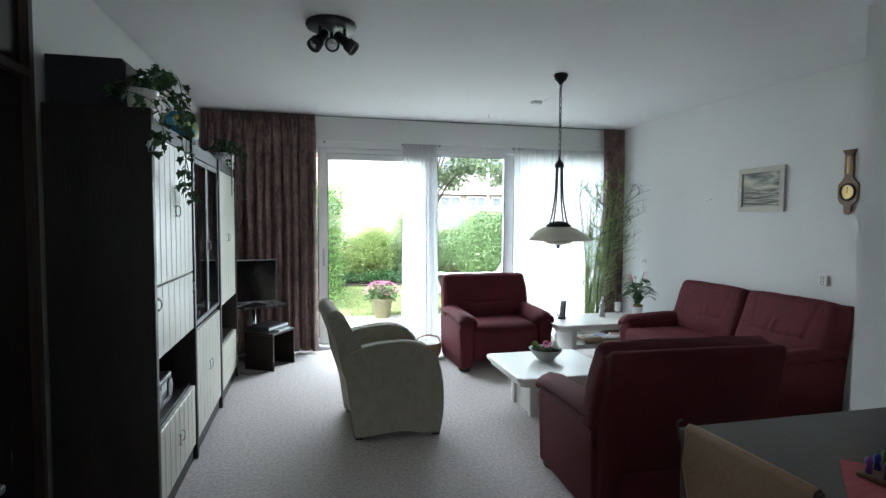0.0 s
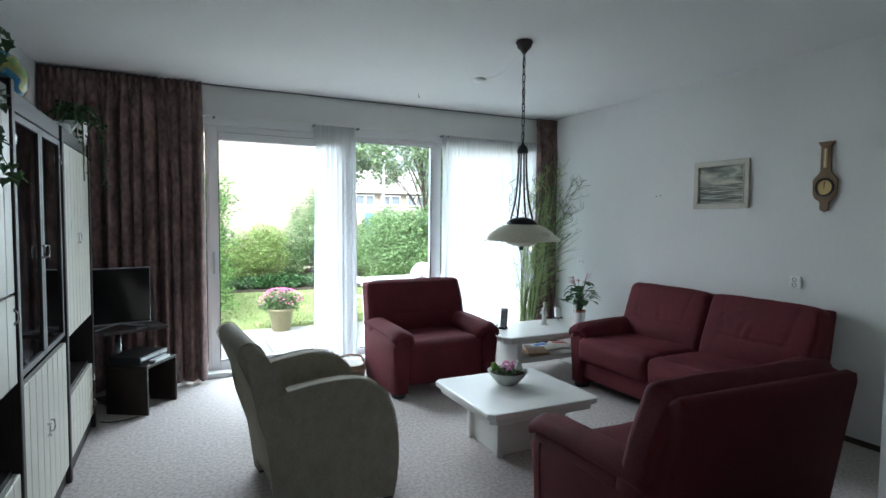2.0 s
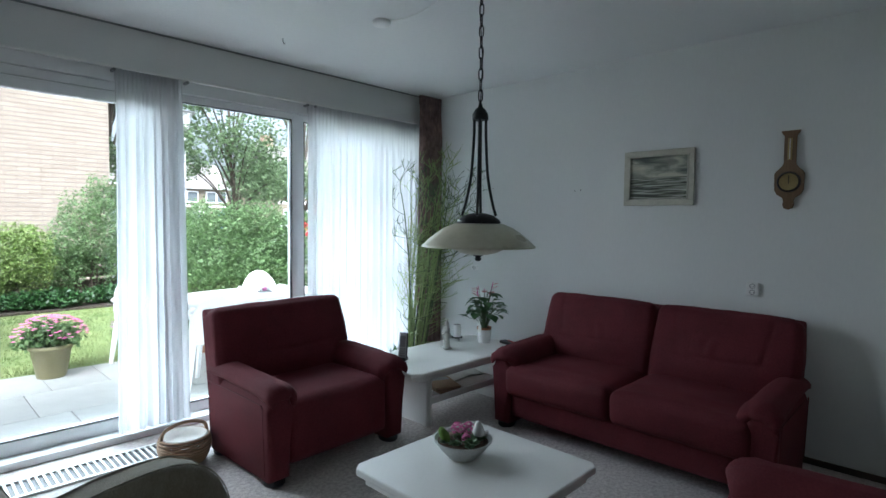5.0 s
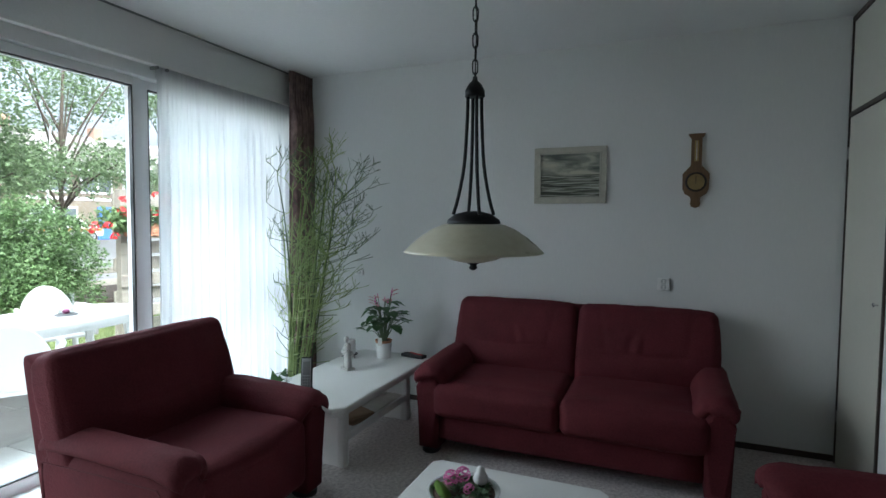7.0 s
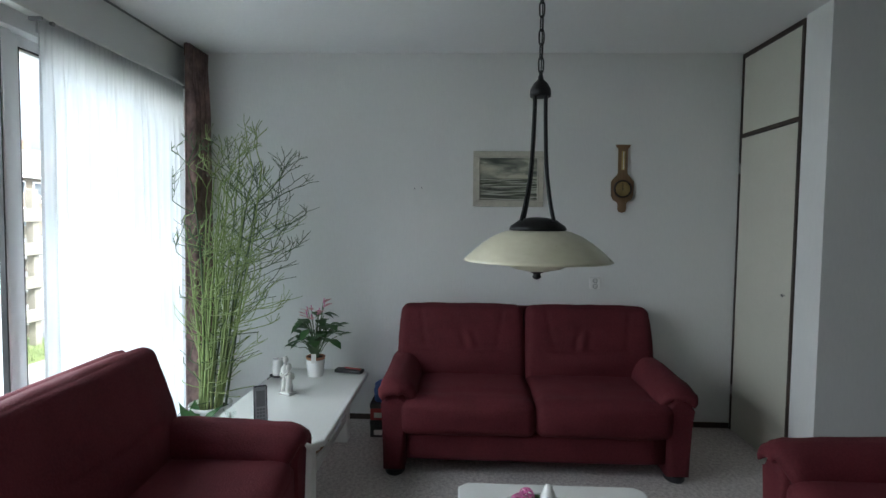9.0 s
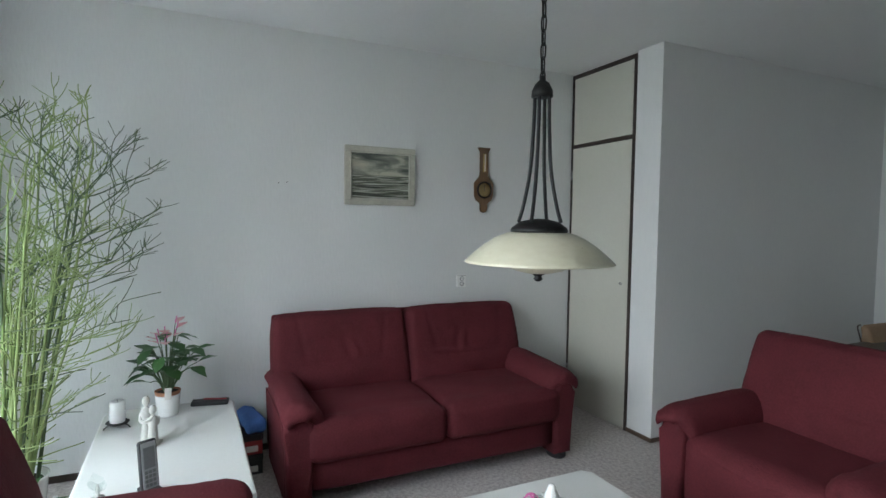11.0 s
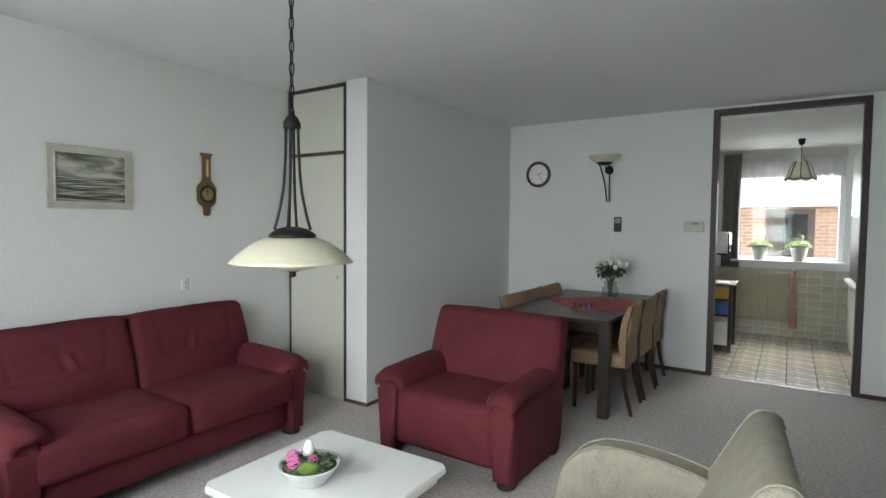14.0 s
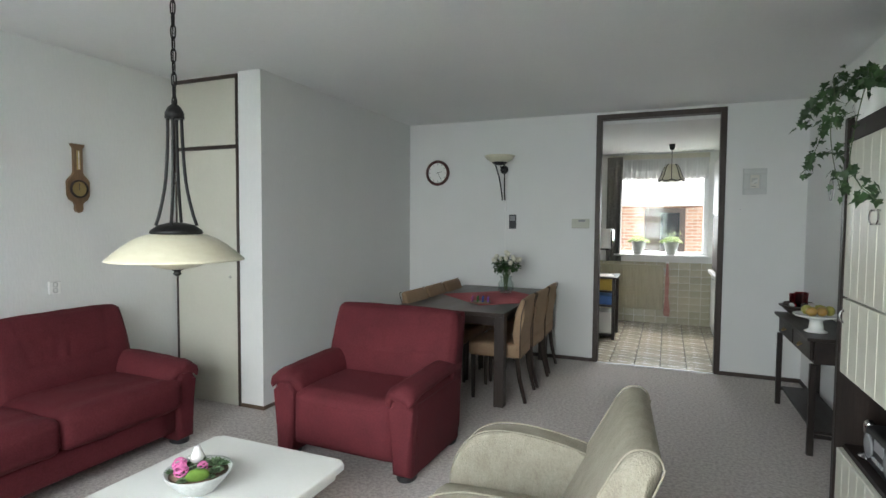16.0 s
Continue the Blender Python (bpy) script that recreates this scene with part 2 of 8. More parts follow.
RUNNER = surface("red_woven_cloth", (0.30, 0.035, 0.045), (0.50, 0.13, 0.14), 0.85, 16, 160, 0.4, 200, (0.15, 1.6, 1))
PAPER = surface("paper", (0.55, 0.53, 0.48), (0.70, 0.68, 0.63), 0.8, 9, 60)
BLUE_CLOTH = surface("blue_cloth", (0.05, 0.14, 0.42), (0.10, 0.22, 0.55), 0.85, 9, 90, 0.3)
BLACK_CARD = surface("black_cardboard", (0.02, 0.02, 0.021), (0.035, 0.035, 0.036), 0.6, 5, 60)
RED_CARD = surface("red_cardboard", (0.30, 0.03, 0.03), (0.40, 0.05, 0.045), 0.6, 5, 60)
GLASS_OBJ = see_through("drinking_glass", (0.90, 0.93, 0.92), 0.03)
RED_GLASS = see_through("red_glass", (0.55, 0.07, 0.09), 0.03)
# ---- building helpers ----
def thing(name, at, label, category, group="", rz=0.0):
    ob = new(name)
    ob.empty_display_size = 0.1
    ob.matrix_world = pose(at[0], at[1], at[2], 0, 0, rz)
    return tagged(ob, label, category, group)


def mesh_of(name, bm, material, smooth=False):
    me = bpy.data.meshes.new(name)
    bmesh.ops.recalc_face_normals(bm, faces=bm.faces)
    bm.to_mesh(me)
    bm.free()
    me.materials.append(material)
    if smooth:
        me.polygons.foreach_set("use_smooth", [len(p.vertices) <= 4 for p in me.polygons])
    return me


def part(name, bm, material, parent=None, label="", at=None, smooth=False):
    ob = new(name, mesh_of(name, bm, material, smooth))
    if parent:
        ob.parent = parent
    if at is not None:
        ob.matrix_local = at if isinstance(at, Matrix) else Matrix.Translation(at)
    return tagged(ob, label)


def structure(name, bm, material, label, category, smooth=False):
    return tagged(part(name, bm, material, None, "", None, smooth), label, category, "", "structure")


def box(x0, x1, y0, y1, z0, z1, bevel=0.0, seg=2, bm=None):
    bm = bm or bmesh.new()
    c = Matrix.Translation(((x0 + x1) / 2, (y0 + y1) / 2, (z0 + z1) / 2)) @ Matrix.Diagonal((x1 - x0, y1 - y0, z1 - z0, 1))
    made = bmesh.ops.create_cube(bm, size=1, matrix=c)["verts"]
    if bevel:
        edges = {e for v in made for e in v.link_edges}
        bmesh.ops.bevel(bm, geom=list(edges), offset=bevel, segments=seg, affect="EDGES", profile=0.5)
    return bm


def puff(sx, sy, sz, r=0.05, bulge=0.0, n=10, wrinkle=0.0, seed=0, at=(0, 0, 0), bm=None, bow=(0, 0, 0)):
    """A cushion: a box with rounded edges whose faces swell. bow: extra swelling of the faces along x, y and z."""
    bm = bm or bmesh.new()
    half, inner = Vector((sx / 2, sy / 2, sz / 2)), Vector((max(sx / 2 - r, 0), max(sy / 2 - r, 0), max(sz / 2 - r, 0)))
    steps = [math.sin(math.pi * (i / n - 0.5)) * 0.35 + (2 * i / n - 1) * 0.65 for i in range(n + 1)]
    made = []
    for axis in range(3):
        u, v = (axis + 1) % 3, (axis + 2) % 3
        for side in (-1, 1):
            grid = []
            for a in steps:
                row = []
                for b in steps:
                    p = Vector((0, 0, 0))
                    p[axis], p[u], p[v] = side * half[axis], a * half[u], b * half[v]
                    core = Vector([max(-inner[k], min(inner[k], p[k])) for k in range(3)])
                    d = p - core
                    q = core + (d.normalized() * r if d.length > 1e-6 else d)
                    q[axis] += side * (bulge + bow[axis]) * (1 - a * a) * (1 - b * b)
                    if wrinkle:
                        w = noise.noise(Vector((q.x * 7 + seed * 3.1, q.y * 7, q.z * 7))) + 0.5 * noise.noise(q * 19 + Vector((seed, 0, 0)))
                        q += d.normalized() * wrinkle * w
                    row.append(bm.verts.new(q + Vector(at)))
                grid.append(row)
                made += row
            for i in range(n):
                for j in range(n):
                    bm.faces.new((grid[i][j], grid[i + 1][j], grid[i + 1][j + 1], grid[i][j + 1]))
    bmesh.ops.remove_doubles(bm, verts=made, dist=1e-5)
    return bm


def lathe(profile, n=32, at=(0, 0, 0), bm=None, arc=(0, 0)):
    """A solid of revolution about z from (radius, height) pairs."""
    bm = bm or bmesh.new()
    rings = []
    for r, z in profile:
        if r < 1e-5:
            rings.append([bm.verts.new((at[0], at[1], at[2] + z))])
        else:
            rings.append([bm.verts.new((at[0] + r * math.cos(2 * math.pi * k / n), at[1] + r * math.sin(2 * math.pi * k / n), at[2] + z)) for k in range(n)])
    for a, b in zip(rings, rings[1:]):
        if len(a) == len(b) == 1:
            continue
        for k in range(n):
            p = [a[0]] if len(a) == 1 else [a[k], a[(k + 1) % n]]
            q = [b[0]] if len(b) == 1 else [b[(k + 1) % n], b[k]]
            bm.faces.new(p + q)
    return bm


def tube(points, r, n=8, bm=None, taper=None, closed=False):
    """A round bar along a line of points; taper: the radius at the far end."""
    bm = bm or bmesh.new()
    pts = [Vector(p) for p in points]
    rings, side = [], None
    for i, p in enumerate(pts):
        a, b = pts[max(i - 1, 0)], pts[min(i + 1, len(pts) - 1)]
        if closed:
            a, b = pts[i - 1], pts[(i + 1) % len(pts)]
        d = (b - a).normalized()
        side = (side - d * side.dot(d)) if side else d.cross(Vector((0, 0, 1)) if abs(d.z) < 0.9 else Vector((1, 0, 0)))
        side.normalize()
        other = d.cross(side)
        rad = r if taper is None else r + (taper - r) * i / max(1, len(pts) - 1)
        rings.append([bm.verts.new(p + side * rad * math.cos(2 * math.pi * k / n) + other * rad * math.sin(2 * math.pi * k / n)) for k in range(n)])
    for a, b in zip(rings, rings[1:] + (rings[:1] if closed else [])):
        for k in range(n):
            bm.faces.new((a[k], a[(k + 1) % n], b[(k + 1) % n], b[k]))
    if not closed:
        bm.faces.new(rings[0][::-1])
        bm.faces.new(rings[-1])
    return bm


def slab(outline, plane, lo, hi, bevel=0.0, seg=3, bm=None):
    """An outline of (u, v) pairs drawn out from lo to hi across its plane: "xz" (along y), "yz" (along x) or "xy" (along z)."""
    bm = bm or bmesh.new()
    put = {"xz": lambda u, v, w: (u, w, v), "yz": lambda u, v, w: (w, u, v), "xy": lambda u, v, w: (u, v, w)}[plane]
    a = [bm.verts.new(put(u, v, lo)) for u, v in outline]
    b = [bm.verts.new(put(u, v, hi)) for u, v in outline]
    f1, f2 = bm.faces.new(a), bm.faces.new(b[::-1])
    for i in range(len(a)):
        j = (i + 1) % len(a)
        bm.faces.new((a[j], a[i], b[i], b[j]))
    if bevel:
        edges = list(f1.edges) + list(f2.edges)
        bmesh.ops.bevel(bm, geom=edges, offset=bevel, segments=seg, affect="EDGES", profile=0.5)
    return bm


def curve_through(pts, n=6):
    """A smooth line through points (Catmull-Rom)."""
    pts = [Vector(p) for p in pts]
    out = []
    for i in range(len(pts) - 1):
        p0, p1, p2, p3 = pts[max(i - 1, 0)], pts[i], pts[i + 1], pts[min(i + 2, len(pts) - 1)]
        for k in range(n):
            t = k / n
            out.append(0.5 * ((2 * p1) + (p2 - p0) * t + (2 * p0 - 5 * p1 + 4 * p2 - p3) * t * t + (3 * p1 - p0 - 3 * p2 + p3) * t ** 3))
    return out + [pts[-1]]


def leaf_shape(bm, m, length, width, fold=0.2, droop=0.2, lobes=0):
    """A leaf from its base along +y, four to six faces."""
    if lobes:
        rim = [(0, 0), (0.42, -0.08), (0.34, 0.22), (0.52, 0.40), (0.22, 0.55), (0, 1.0), (-0.22, 0.55), (-0.52, 0.40), (-0.34, 0.22), (-0.42, -0.08)]
        vs = [bm.verts.new(m @ Vector((u * width * 1.1, v * length, -droop * length * v * v + fold * abs(u) * width))) for u, v in rim]
        c = bm.verts.new(m @ Vector((0, 0.35 * length, -droop * length * 0.12)))
        for i in range(len(vs)):
            bm.faces.new((c, vs[i], vs[(i + 1) % len(vs)]))
        return
    steps = ((0, 0.0), (0.3, 0.85), (0.6, 0.9), (1.0, 0.0))
    prev = None
    for v, w in steps:
        y, z = v * length, -droop * length * v * v
        mid = bm.verts.new(m @ Vector((0, y, z)))
        row = (mid,) if w == 0 else (bm.verts.new(m @ Vector((-w * width / 2, y, z + fold * width * w))), mid, bm.verts.new(m @ Vector((w * width / 2, y, z + fold * width * w))))
        if prev:
            if len(prev) == 1:
                bm.faces.new((prev[0], row[1], row[0])), bm.faces.new((prev[0], row[2], row[1]))
            elif len(row) == 1:
                bm.faces.new((prev[0], prev[1], row[0])), bm.faces.new((prev[1], prev[2], row[0]))
            else:
                bm.faces.new((prev[0], prev[1], row[1], row[0])), bm.faces.new((prev[1], prev[2], row[2], row[1]))
        prev = row


def turned(p, yaw, pitch, roll=0.0):
    return Matrix.Translation(p) @ Euler((pitch, roll, yaw)).to_matrix().to_4x4()
# ---- the room ----
XL, XR, YW, H = -0.695, 4.215, 6.38, 2.6
XJ, YJ = 3.317, 2.55
T = 0.12


def wall(name, pieces, label, mat=WALLPAPER):
    bm = bmesh.new()
    for p in pieces:
        box(*p, bm=bm)
    return structure(name, bm, mat, label, "wall")


structure("floor", box(XL - T, XR + 0.3, 0.0, 6.62, -0.12, 0.0), CARPET, "grey-beige loop pile carpet covering the living room", "carpet")
structure("ceiling", box(XL - T, XR + 0.3, -0.1, 6.62, H, H + 0.15), CEILING, "white plastered living room ceiling", "ceiling")
wall("wall_west", [(XL - T, XL, -0.1, 1.93, -0.12, H), (XL - T, XL, 2.83, 6.62, -0.12, H), (XL - T, XL, 1.93, 2.83, 2.575, H), (XL - T - 0.02, XL - T, 1.9, 2.9, -0.12, H)], "white woodchip papered wall behind the wall unit")
wall("wall_east", [(XR, XR + T, YJ - 0.7, 6.62, -0.12, H)], "white woodchip papered wall behind the sofa")
wall("wall_jut_side", [(XJ, XJ + 0.1, 0.0, YJ - 0.1, -0.12, H)], "white papered side wall of the built-in cupboard beside the dining table")
wall("wall_jut_front", [(XJ, 3.535, YJ - 0.1, YJ + 0.003, -0.12, H), (4.20, XR, YJ - 0.1, YJ, -0.12, H)],
     "white papered strip beside the tall cupboard door")
wall("wall_south", [(XL - T, -0.02, -0.1, 0.0, -0.12, H), (1.165, XJ + 0.1, -0.1, 0.0, -0.12, H), (-0.02, 1.165, -0.1, 0.0, 2.575, H)],
     "white painted wall with the open kitchen doorway", PAINT)
# window wall: lintel, piers at the sides and the plinth under the frames
wall("wall_north", [(XL - T, XR + T, YW, YW + 0.24, 2.335, H), (XL - T, 0.2, YW, YW + 0.24, -0.12, 2.335), (4.12, XR + T, YW, YW + 0.24, -0.12, 2.335),
                    (0.2, 4.12, YW + 0.02, YW + 0.24, -0.12, 0.03)], "white lintel above the garden windows", PAINT)


def strip(name, pieces, label, mat=BROWN_TRIM, category="baseboard"):
    bm = bmesh.new()
    for p in pieces:
        box(*p, bevel=0.003, seg=1, bm=bm)
    return structure(name, bm, mat, label, category)


SKIRT = wood("brown_skirting", (0.075, 0.047, 0.030), (0.14, 0.092, 0.060), 0.5, "y")
strip("baseboard", [(1.167, XJ, 0.001, 0.014, 0, 0.038), (XL, -0.022, 0.001, 0.014, 0, 0.038)], "low dark brown skirting along the dining wall")
strip("baseboard_jut", [(XJ - 0.010, XJ - 0.001, 0.016, YJ + 0.010, 0, 0.030), (XJ - 0.010, 3.534, YJ + 0.004, YJ + 0.013, 0, 0.030)], "thin brown wooden skirting round the cupboard corner", SKIRT)
strip("baseboard_east", [(XR - 0.013, XR - 0.001, YJ + 0.01, 6.3, 0, 0.038)], "low dark brown skirting along the sofa wall")
strip("baseboard_west", [(XL + 0.001, XL + 0.013, 0.016, 1.928, 0, 0.038), (XL + 0.001, XL + 0.013, 2.832, 6.3, 0, 0.038)], "low dark brown skirting along the unit wall")
# grey strip put in for the shadow line of the curtain rail
strip("trim", [(XL, XR, YW - 0.012, YW - 0.002, 2.588, 2.5995)], "thin dark shadow strip of the curtain rail under the ceiling", GREY_PLASTIC, "trim")

# kitchen doorway frame
strip("door_frame_kitchen", [(-0.03, 0.022, -0.11, 0.012, 0, 2.575), (1.12, 1.172, -0.11, 0.012, 0, 2.575), (0.022, 1.12, -0.11, 0.012, 2.525, 2.575)],
      "dark brown frame of the doorless kitchen opening", BROWN_TRIM, "door frame")

# tall cupboard door with its panel above
door = thing("door_1", (3.535, YJ, 0), "tall cream painted cupboard door with a key in its lock and a panel above", "door")
door["kind"] = "structure"
part("frame", box(0, 0.022, -0.02, 0.012, 0, 2.585, bm=box(0.653, 0.665, -0.02, 0.012, 0, 2.585, bm=box(0.022, 0.653, -0.02, 0.012, 2.56, 2.585, bm=box(0.022, 0.653, -0.02, 0.012, 2.022, 2.047)))), BROWN_TRIM, door, "dark brown narrow door frame")
part("leaf", box(0.024, 0.651, -0.018, 0.006, 0.0015, 2.019, 0.003, 1), CREAM_DOOR, door)
part("panel", box(0.024, 0.651, -0.018, 0.004, 2.05, 2.557, 0.003, 1), CREAM_DOOR, door)
part("key", tube([(0.085, 0.006, 1.02), (0.085, 0.03, 1.02)], 0.004, 6, bm=tube([(0.062, 0.03, 1.02), (0.072, 0.03, 1.032), (0.085, 0.03, 1.025), (0.072, 0.03, 1.012), (0.064, 0.03, 1.018)], 0.0025, 5)), CHROME, door, "small steel key")
for hz in (0.25, 1.78):
    part("hinge", tube([(0.648, 0.012, hz), (0.648, 0.012, hz + 0.07)], 0.006, 8), CHROME, door)

# hall door beside the wall unit
hall = thing("door_2", (XL, 1.93, 0), "closed dark brown varnished hall door with a panel above", "door")
hall["kind"] = "structure"
DOOR_GLOSS = wood("dark_varnished_door", (0.014, 0.010, 0.009), (0.03, 0.022, 0.018), 0.22, "z", bump=0.03, coat=0.3)
part("frame", box(-0.10, 0.012, 0, 0.035, 0, 2.575, bm=box(-0.10, 0.012, 0.865, 0.90, 0, 2.575, bm=box(-0.10, 0.012, 0.035, 0.865, 2.54, 2.575, bm=box(-0.10, 0.012, 0.035, 0.865, 2.02, 2.055)))), BROWN_TRIM, hall)
part("leaf", box(-0.06, -0.02, 0.037, 0.863, 0.01, 2.017, 0.003, 1), DOOR_GLOSS, hall)
part("panel", box(-0.06, -0.02, 0.037, 0.863, 2.057, 2.538, 0.003, 1), DOOR_GLOSS, hall)
part("handle", tube([(-0.02, 0.11, 1.05), (0.03, 0.11, 1.05), (0.035, 0.13, 1.05), (0.035, 0.24, 1.05)], 0.009, 8), CHROME, hall, "straight metal lever")

# window frames: sliding garden door, middle pane, pane behind the net
YF = YW + 0.05


def pane_set(name, x0, x1, gx0, gx1, gz0, gz1, label, setback=0.0):
    w = thing(name, (0, YF + setback, 0), label, "window")
    w["kind"] = "structure"
    f = bmesh.new()
    for b in ((x0, gx0, 0, 0.075, 0.03, 2.255), (gx1, x1, 0, 0.075, 0.03, 2.255), (gx0, gx1, 0, 0.075, 0.03, gz0), (gx0, gx1, 0, 0.075, gz1, 2.255)):
        box(*b, bevel=0.004, seg=1, bm=f)
    part("window_frame", f, UPVC, w)
    g = bmesh.new()
    for b in ((gx0, gx0 + 0.008, 0.004, 0.03, gz0, gz1), (gx1 - 0.008, gx1, 0.004, 0.03, gz0, gz1), (gx0 + 0.008, gx1 - 0.008, 0.004, 0.03, gz0, gz0 + 0.008), (gx0 + 0.008, gx1 - 0.008, 0.004, 0.03, gz1 - 0.008, gz1)):
        box(*b, bm=g)
    part("gasket", g, BLACK_PLASTIC, w, "black rubber glazing seal")
    p = part("pane", box(gx0 + 0.002, gx1 - 0.002, 0.03, 0.038, gz0 + 0.002, gz1 - 0.002), GLASS, w)
    p.visible_shadow = False
    return w


slider = pane_set("window_1", 0.515, 1.80, 0.592, 1.70, 0.125, 2.20, "white plastic sliding garden door with clear glass")
part("handle", box(0.535, 0.556, -0.035, -0.022, 0.93, 1.13, 0.005, 2, bm=box(0.538, 0.553, -0.022, 0.0, 0.945, 0.965, bm=box(0.538, 0.553, -0.022, 0.0, 1.095, 1.115))), SILVER_PLASTIC, slider, "long white pull handle")
part("vent_cassette", box(0.594, 1.698, -0.006, 0.03, 2.125, 2.197, 0.004, 1, bm=box(0.60, 1.69, -0.012, 0.0, 2.182, 2.192)), UPVC, slider, "white ventilation strip above the glass")
pane_set("window_2", 1.80, 2.76, 1.86, 2.705, 0.11, 2.205, "white framed middle garden window, clear glass", 0.02)
pane_set("window_3", 2.76, 4.12, 2.825, 4.05, 0.11, 2.205, "white framed window behind the net curtain", 0.045)
pane_set("window_4", 0.2, 0.515, 0.25, 0.495, 0.11, 2.205, "narrow fixed window beside the sliding door", 0.02)
structure("window_sill_threshold", box(0.2, 4.12, YW - 0.06, YF + 0.09, 0.0, 0.045, 0.006, 2), UPVC, "white threshold under the garden windows", "threshold")
structure("window_head", box(0.2, 4.12, YF - 0.02, YF + 0.075, 2.257, 2.334), UPVC, "white head board above the garden windows", "trim")

rail = thing("curtain_rail", (0, 0, 0), "white triple aluminium curtain track under the lintel", "curtain rail")
for k in range(3):
    part("track", box(0.47, 4.06, YW - 0.062 + 0.02 * k, YW - 0.048 + 0.02 * k, 2.318 + 0.004 * k, 2.334, 0.002, 1), WHITE_LACQUER, rail)
for k, x in enumerate((0.55, 1.42, 1.85, 2.76, 2.83, 3.98)):
    part("track_stop", box(x, x + 0.018, YW - 0.066, YW - 0.004, 2.300, 2.317, 0.003, 1), GREY_PLASTIC, rail)

# convector grille in the floor before the windows
grille = thing("floor_grille", (0, 0, 0), "white slatted convector grille set in the carpet along the window", "floor grille")
# flat black sheet on the carpet, its colour standing in for shade below the slats
part("slot_shade", box(0.72, 4.0, 5.93, 6.12, 0.001, 0.004), BLACK_PLASTIC, grille, "flat black sheet standing in for shade between the slats")
part("frame", box(0.70, 4.02, 5.91, 5.93, 0.0, 0.014, bm=box(0.70, 4.02, 6.12, 6.14, 0.0, 0.014)), WHITE_LACQUER, grille)
slat = mesh_of("slat", box(-0.006, 0.006, 5.93, 6.12, 0.0, 0.013), WHITE_LACQUER)
for k in range(98):
    ob = new("slat", slat)
    ob.parent, ob.location = grille, (0.73 + k * 0.0335, 0, 0)


# ---- curtains ----
def drape(name, x0, x1, y, z0, z1, mat, label, folds, depth, heading, flare=0.0, seed=0, thick=0.003, gather=0.55, cat="curtain"):
    rnd = random.Random(seed)
    cols, rows = folds * 10, 26
    ph = [rnd.uniform(-1.5, 1.5) for _ in range(folds + 2)]
    amp = [rnd.uniform(0.4, 1.3) for _ in range(folds + 2)]
    bm = bmesh.new()
    grid = []
    for j in range(rows + 1):
        v = j / rows
        z = z1 + (z0 - z1) * v
        row = []
        for i in range(cols + 1):
            u = i / cols
            f = u * folds
            k = int(min(f, folds - 1))
            loose = min(1.0, max(0.0, (z1 - z - heading * 0.4) / 0.35))
            fine = math.sin(f * 2 * math.pi * 2) * depth * 0.28 * (1 - loose)
            a = amp[k] * (1 - (f - k)) + amp[k + 1] * (f - k)
            p = ph[k] * (1 - (f - k)) + ph[k + 1] * (f - k)
            wave = math.sin(f * 2 * math.pi + p * (0.4 + 0.6 * v)) * depth * a * (gather + (1 - gather) * v) * loose
            wave += math.sin(f * 4.7 * math.pi + p * 3 + v * 1.3) * depth * 0.22 * loose
            x = x0 + (x1 - x0) * u + (u - 0.5) * flare * v + math.sin(f * 2 * math.pi + p + 1.2) * 0.010 * loose
            row.append(bm.verts.new((x, y + fine + wave, z)))
        grid.append(row)
    for j in range(rows):
        for i in range(cols):
            bm.faces.new((grid[j][i], grid[j][i + 1], grid[j + 1][i + 1], grid[j + 1][i]))
    ob = thing(name, ((x0 + x1) / 2, y, 0), label, cat)
    bmesh.ops.translate(bm, verts=bm.verts, vec=(-(x0 + x1) / 2, -y, 0))
    c = part("cloth", bm, mat, ob, smooth=True)
    if thick:
        s = c.modifiers.new("thickness", "SOLIDIFY")
        s.thickness = thick
    part("heading_tape", box(x0 - (x0 + x1) / 2, x1 - (x0 + x1) / 2, depth * 0.3 + 0.002, depth * 0.3 + 0.005, z1 - heading, z1 - 0.004), mat, ob, "gathered heading tape")
    return ob


drape("curtain", XL + 0.015, 0.462, 6.27, 0.02, 2.585, DRAPE, "heavy mottled brown and rose drape, drawn back to the corner", 12, 0.074, 0.085, 0.03, 3)
drape("curtain", 3.935, 4.205, 6.27, 0.02, 2.585, DRAPE, "heavy mottled brown and rose drape bunched in the corner", 5, 0.055, 0.085, 0.0, 5)
drape("net_curtain", 1.435, 1.825, 6.335, 0.055, 2.325, SHEER, "white sheer net curtain gathered between the windows", 8, 0.028, 0.075, 0.05, 8, 0)
drape("net_curtain", 2.775, 3.99, 6.335, 0.055, 2.325, SHEER, "white sheer net curtain drawn across the window", 17, 0.038, 0.075, 0.02, 11, 0)
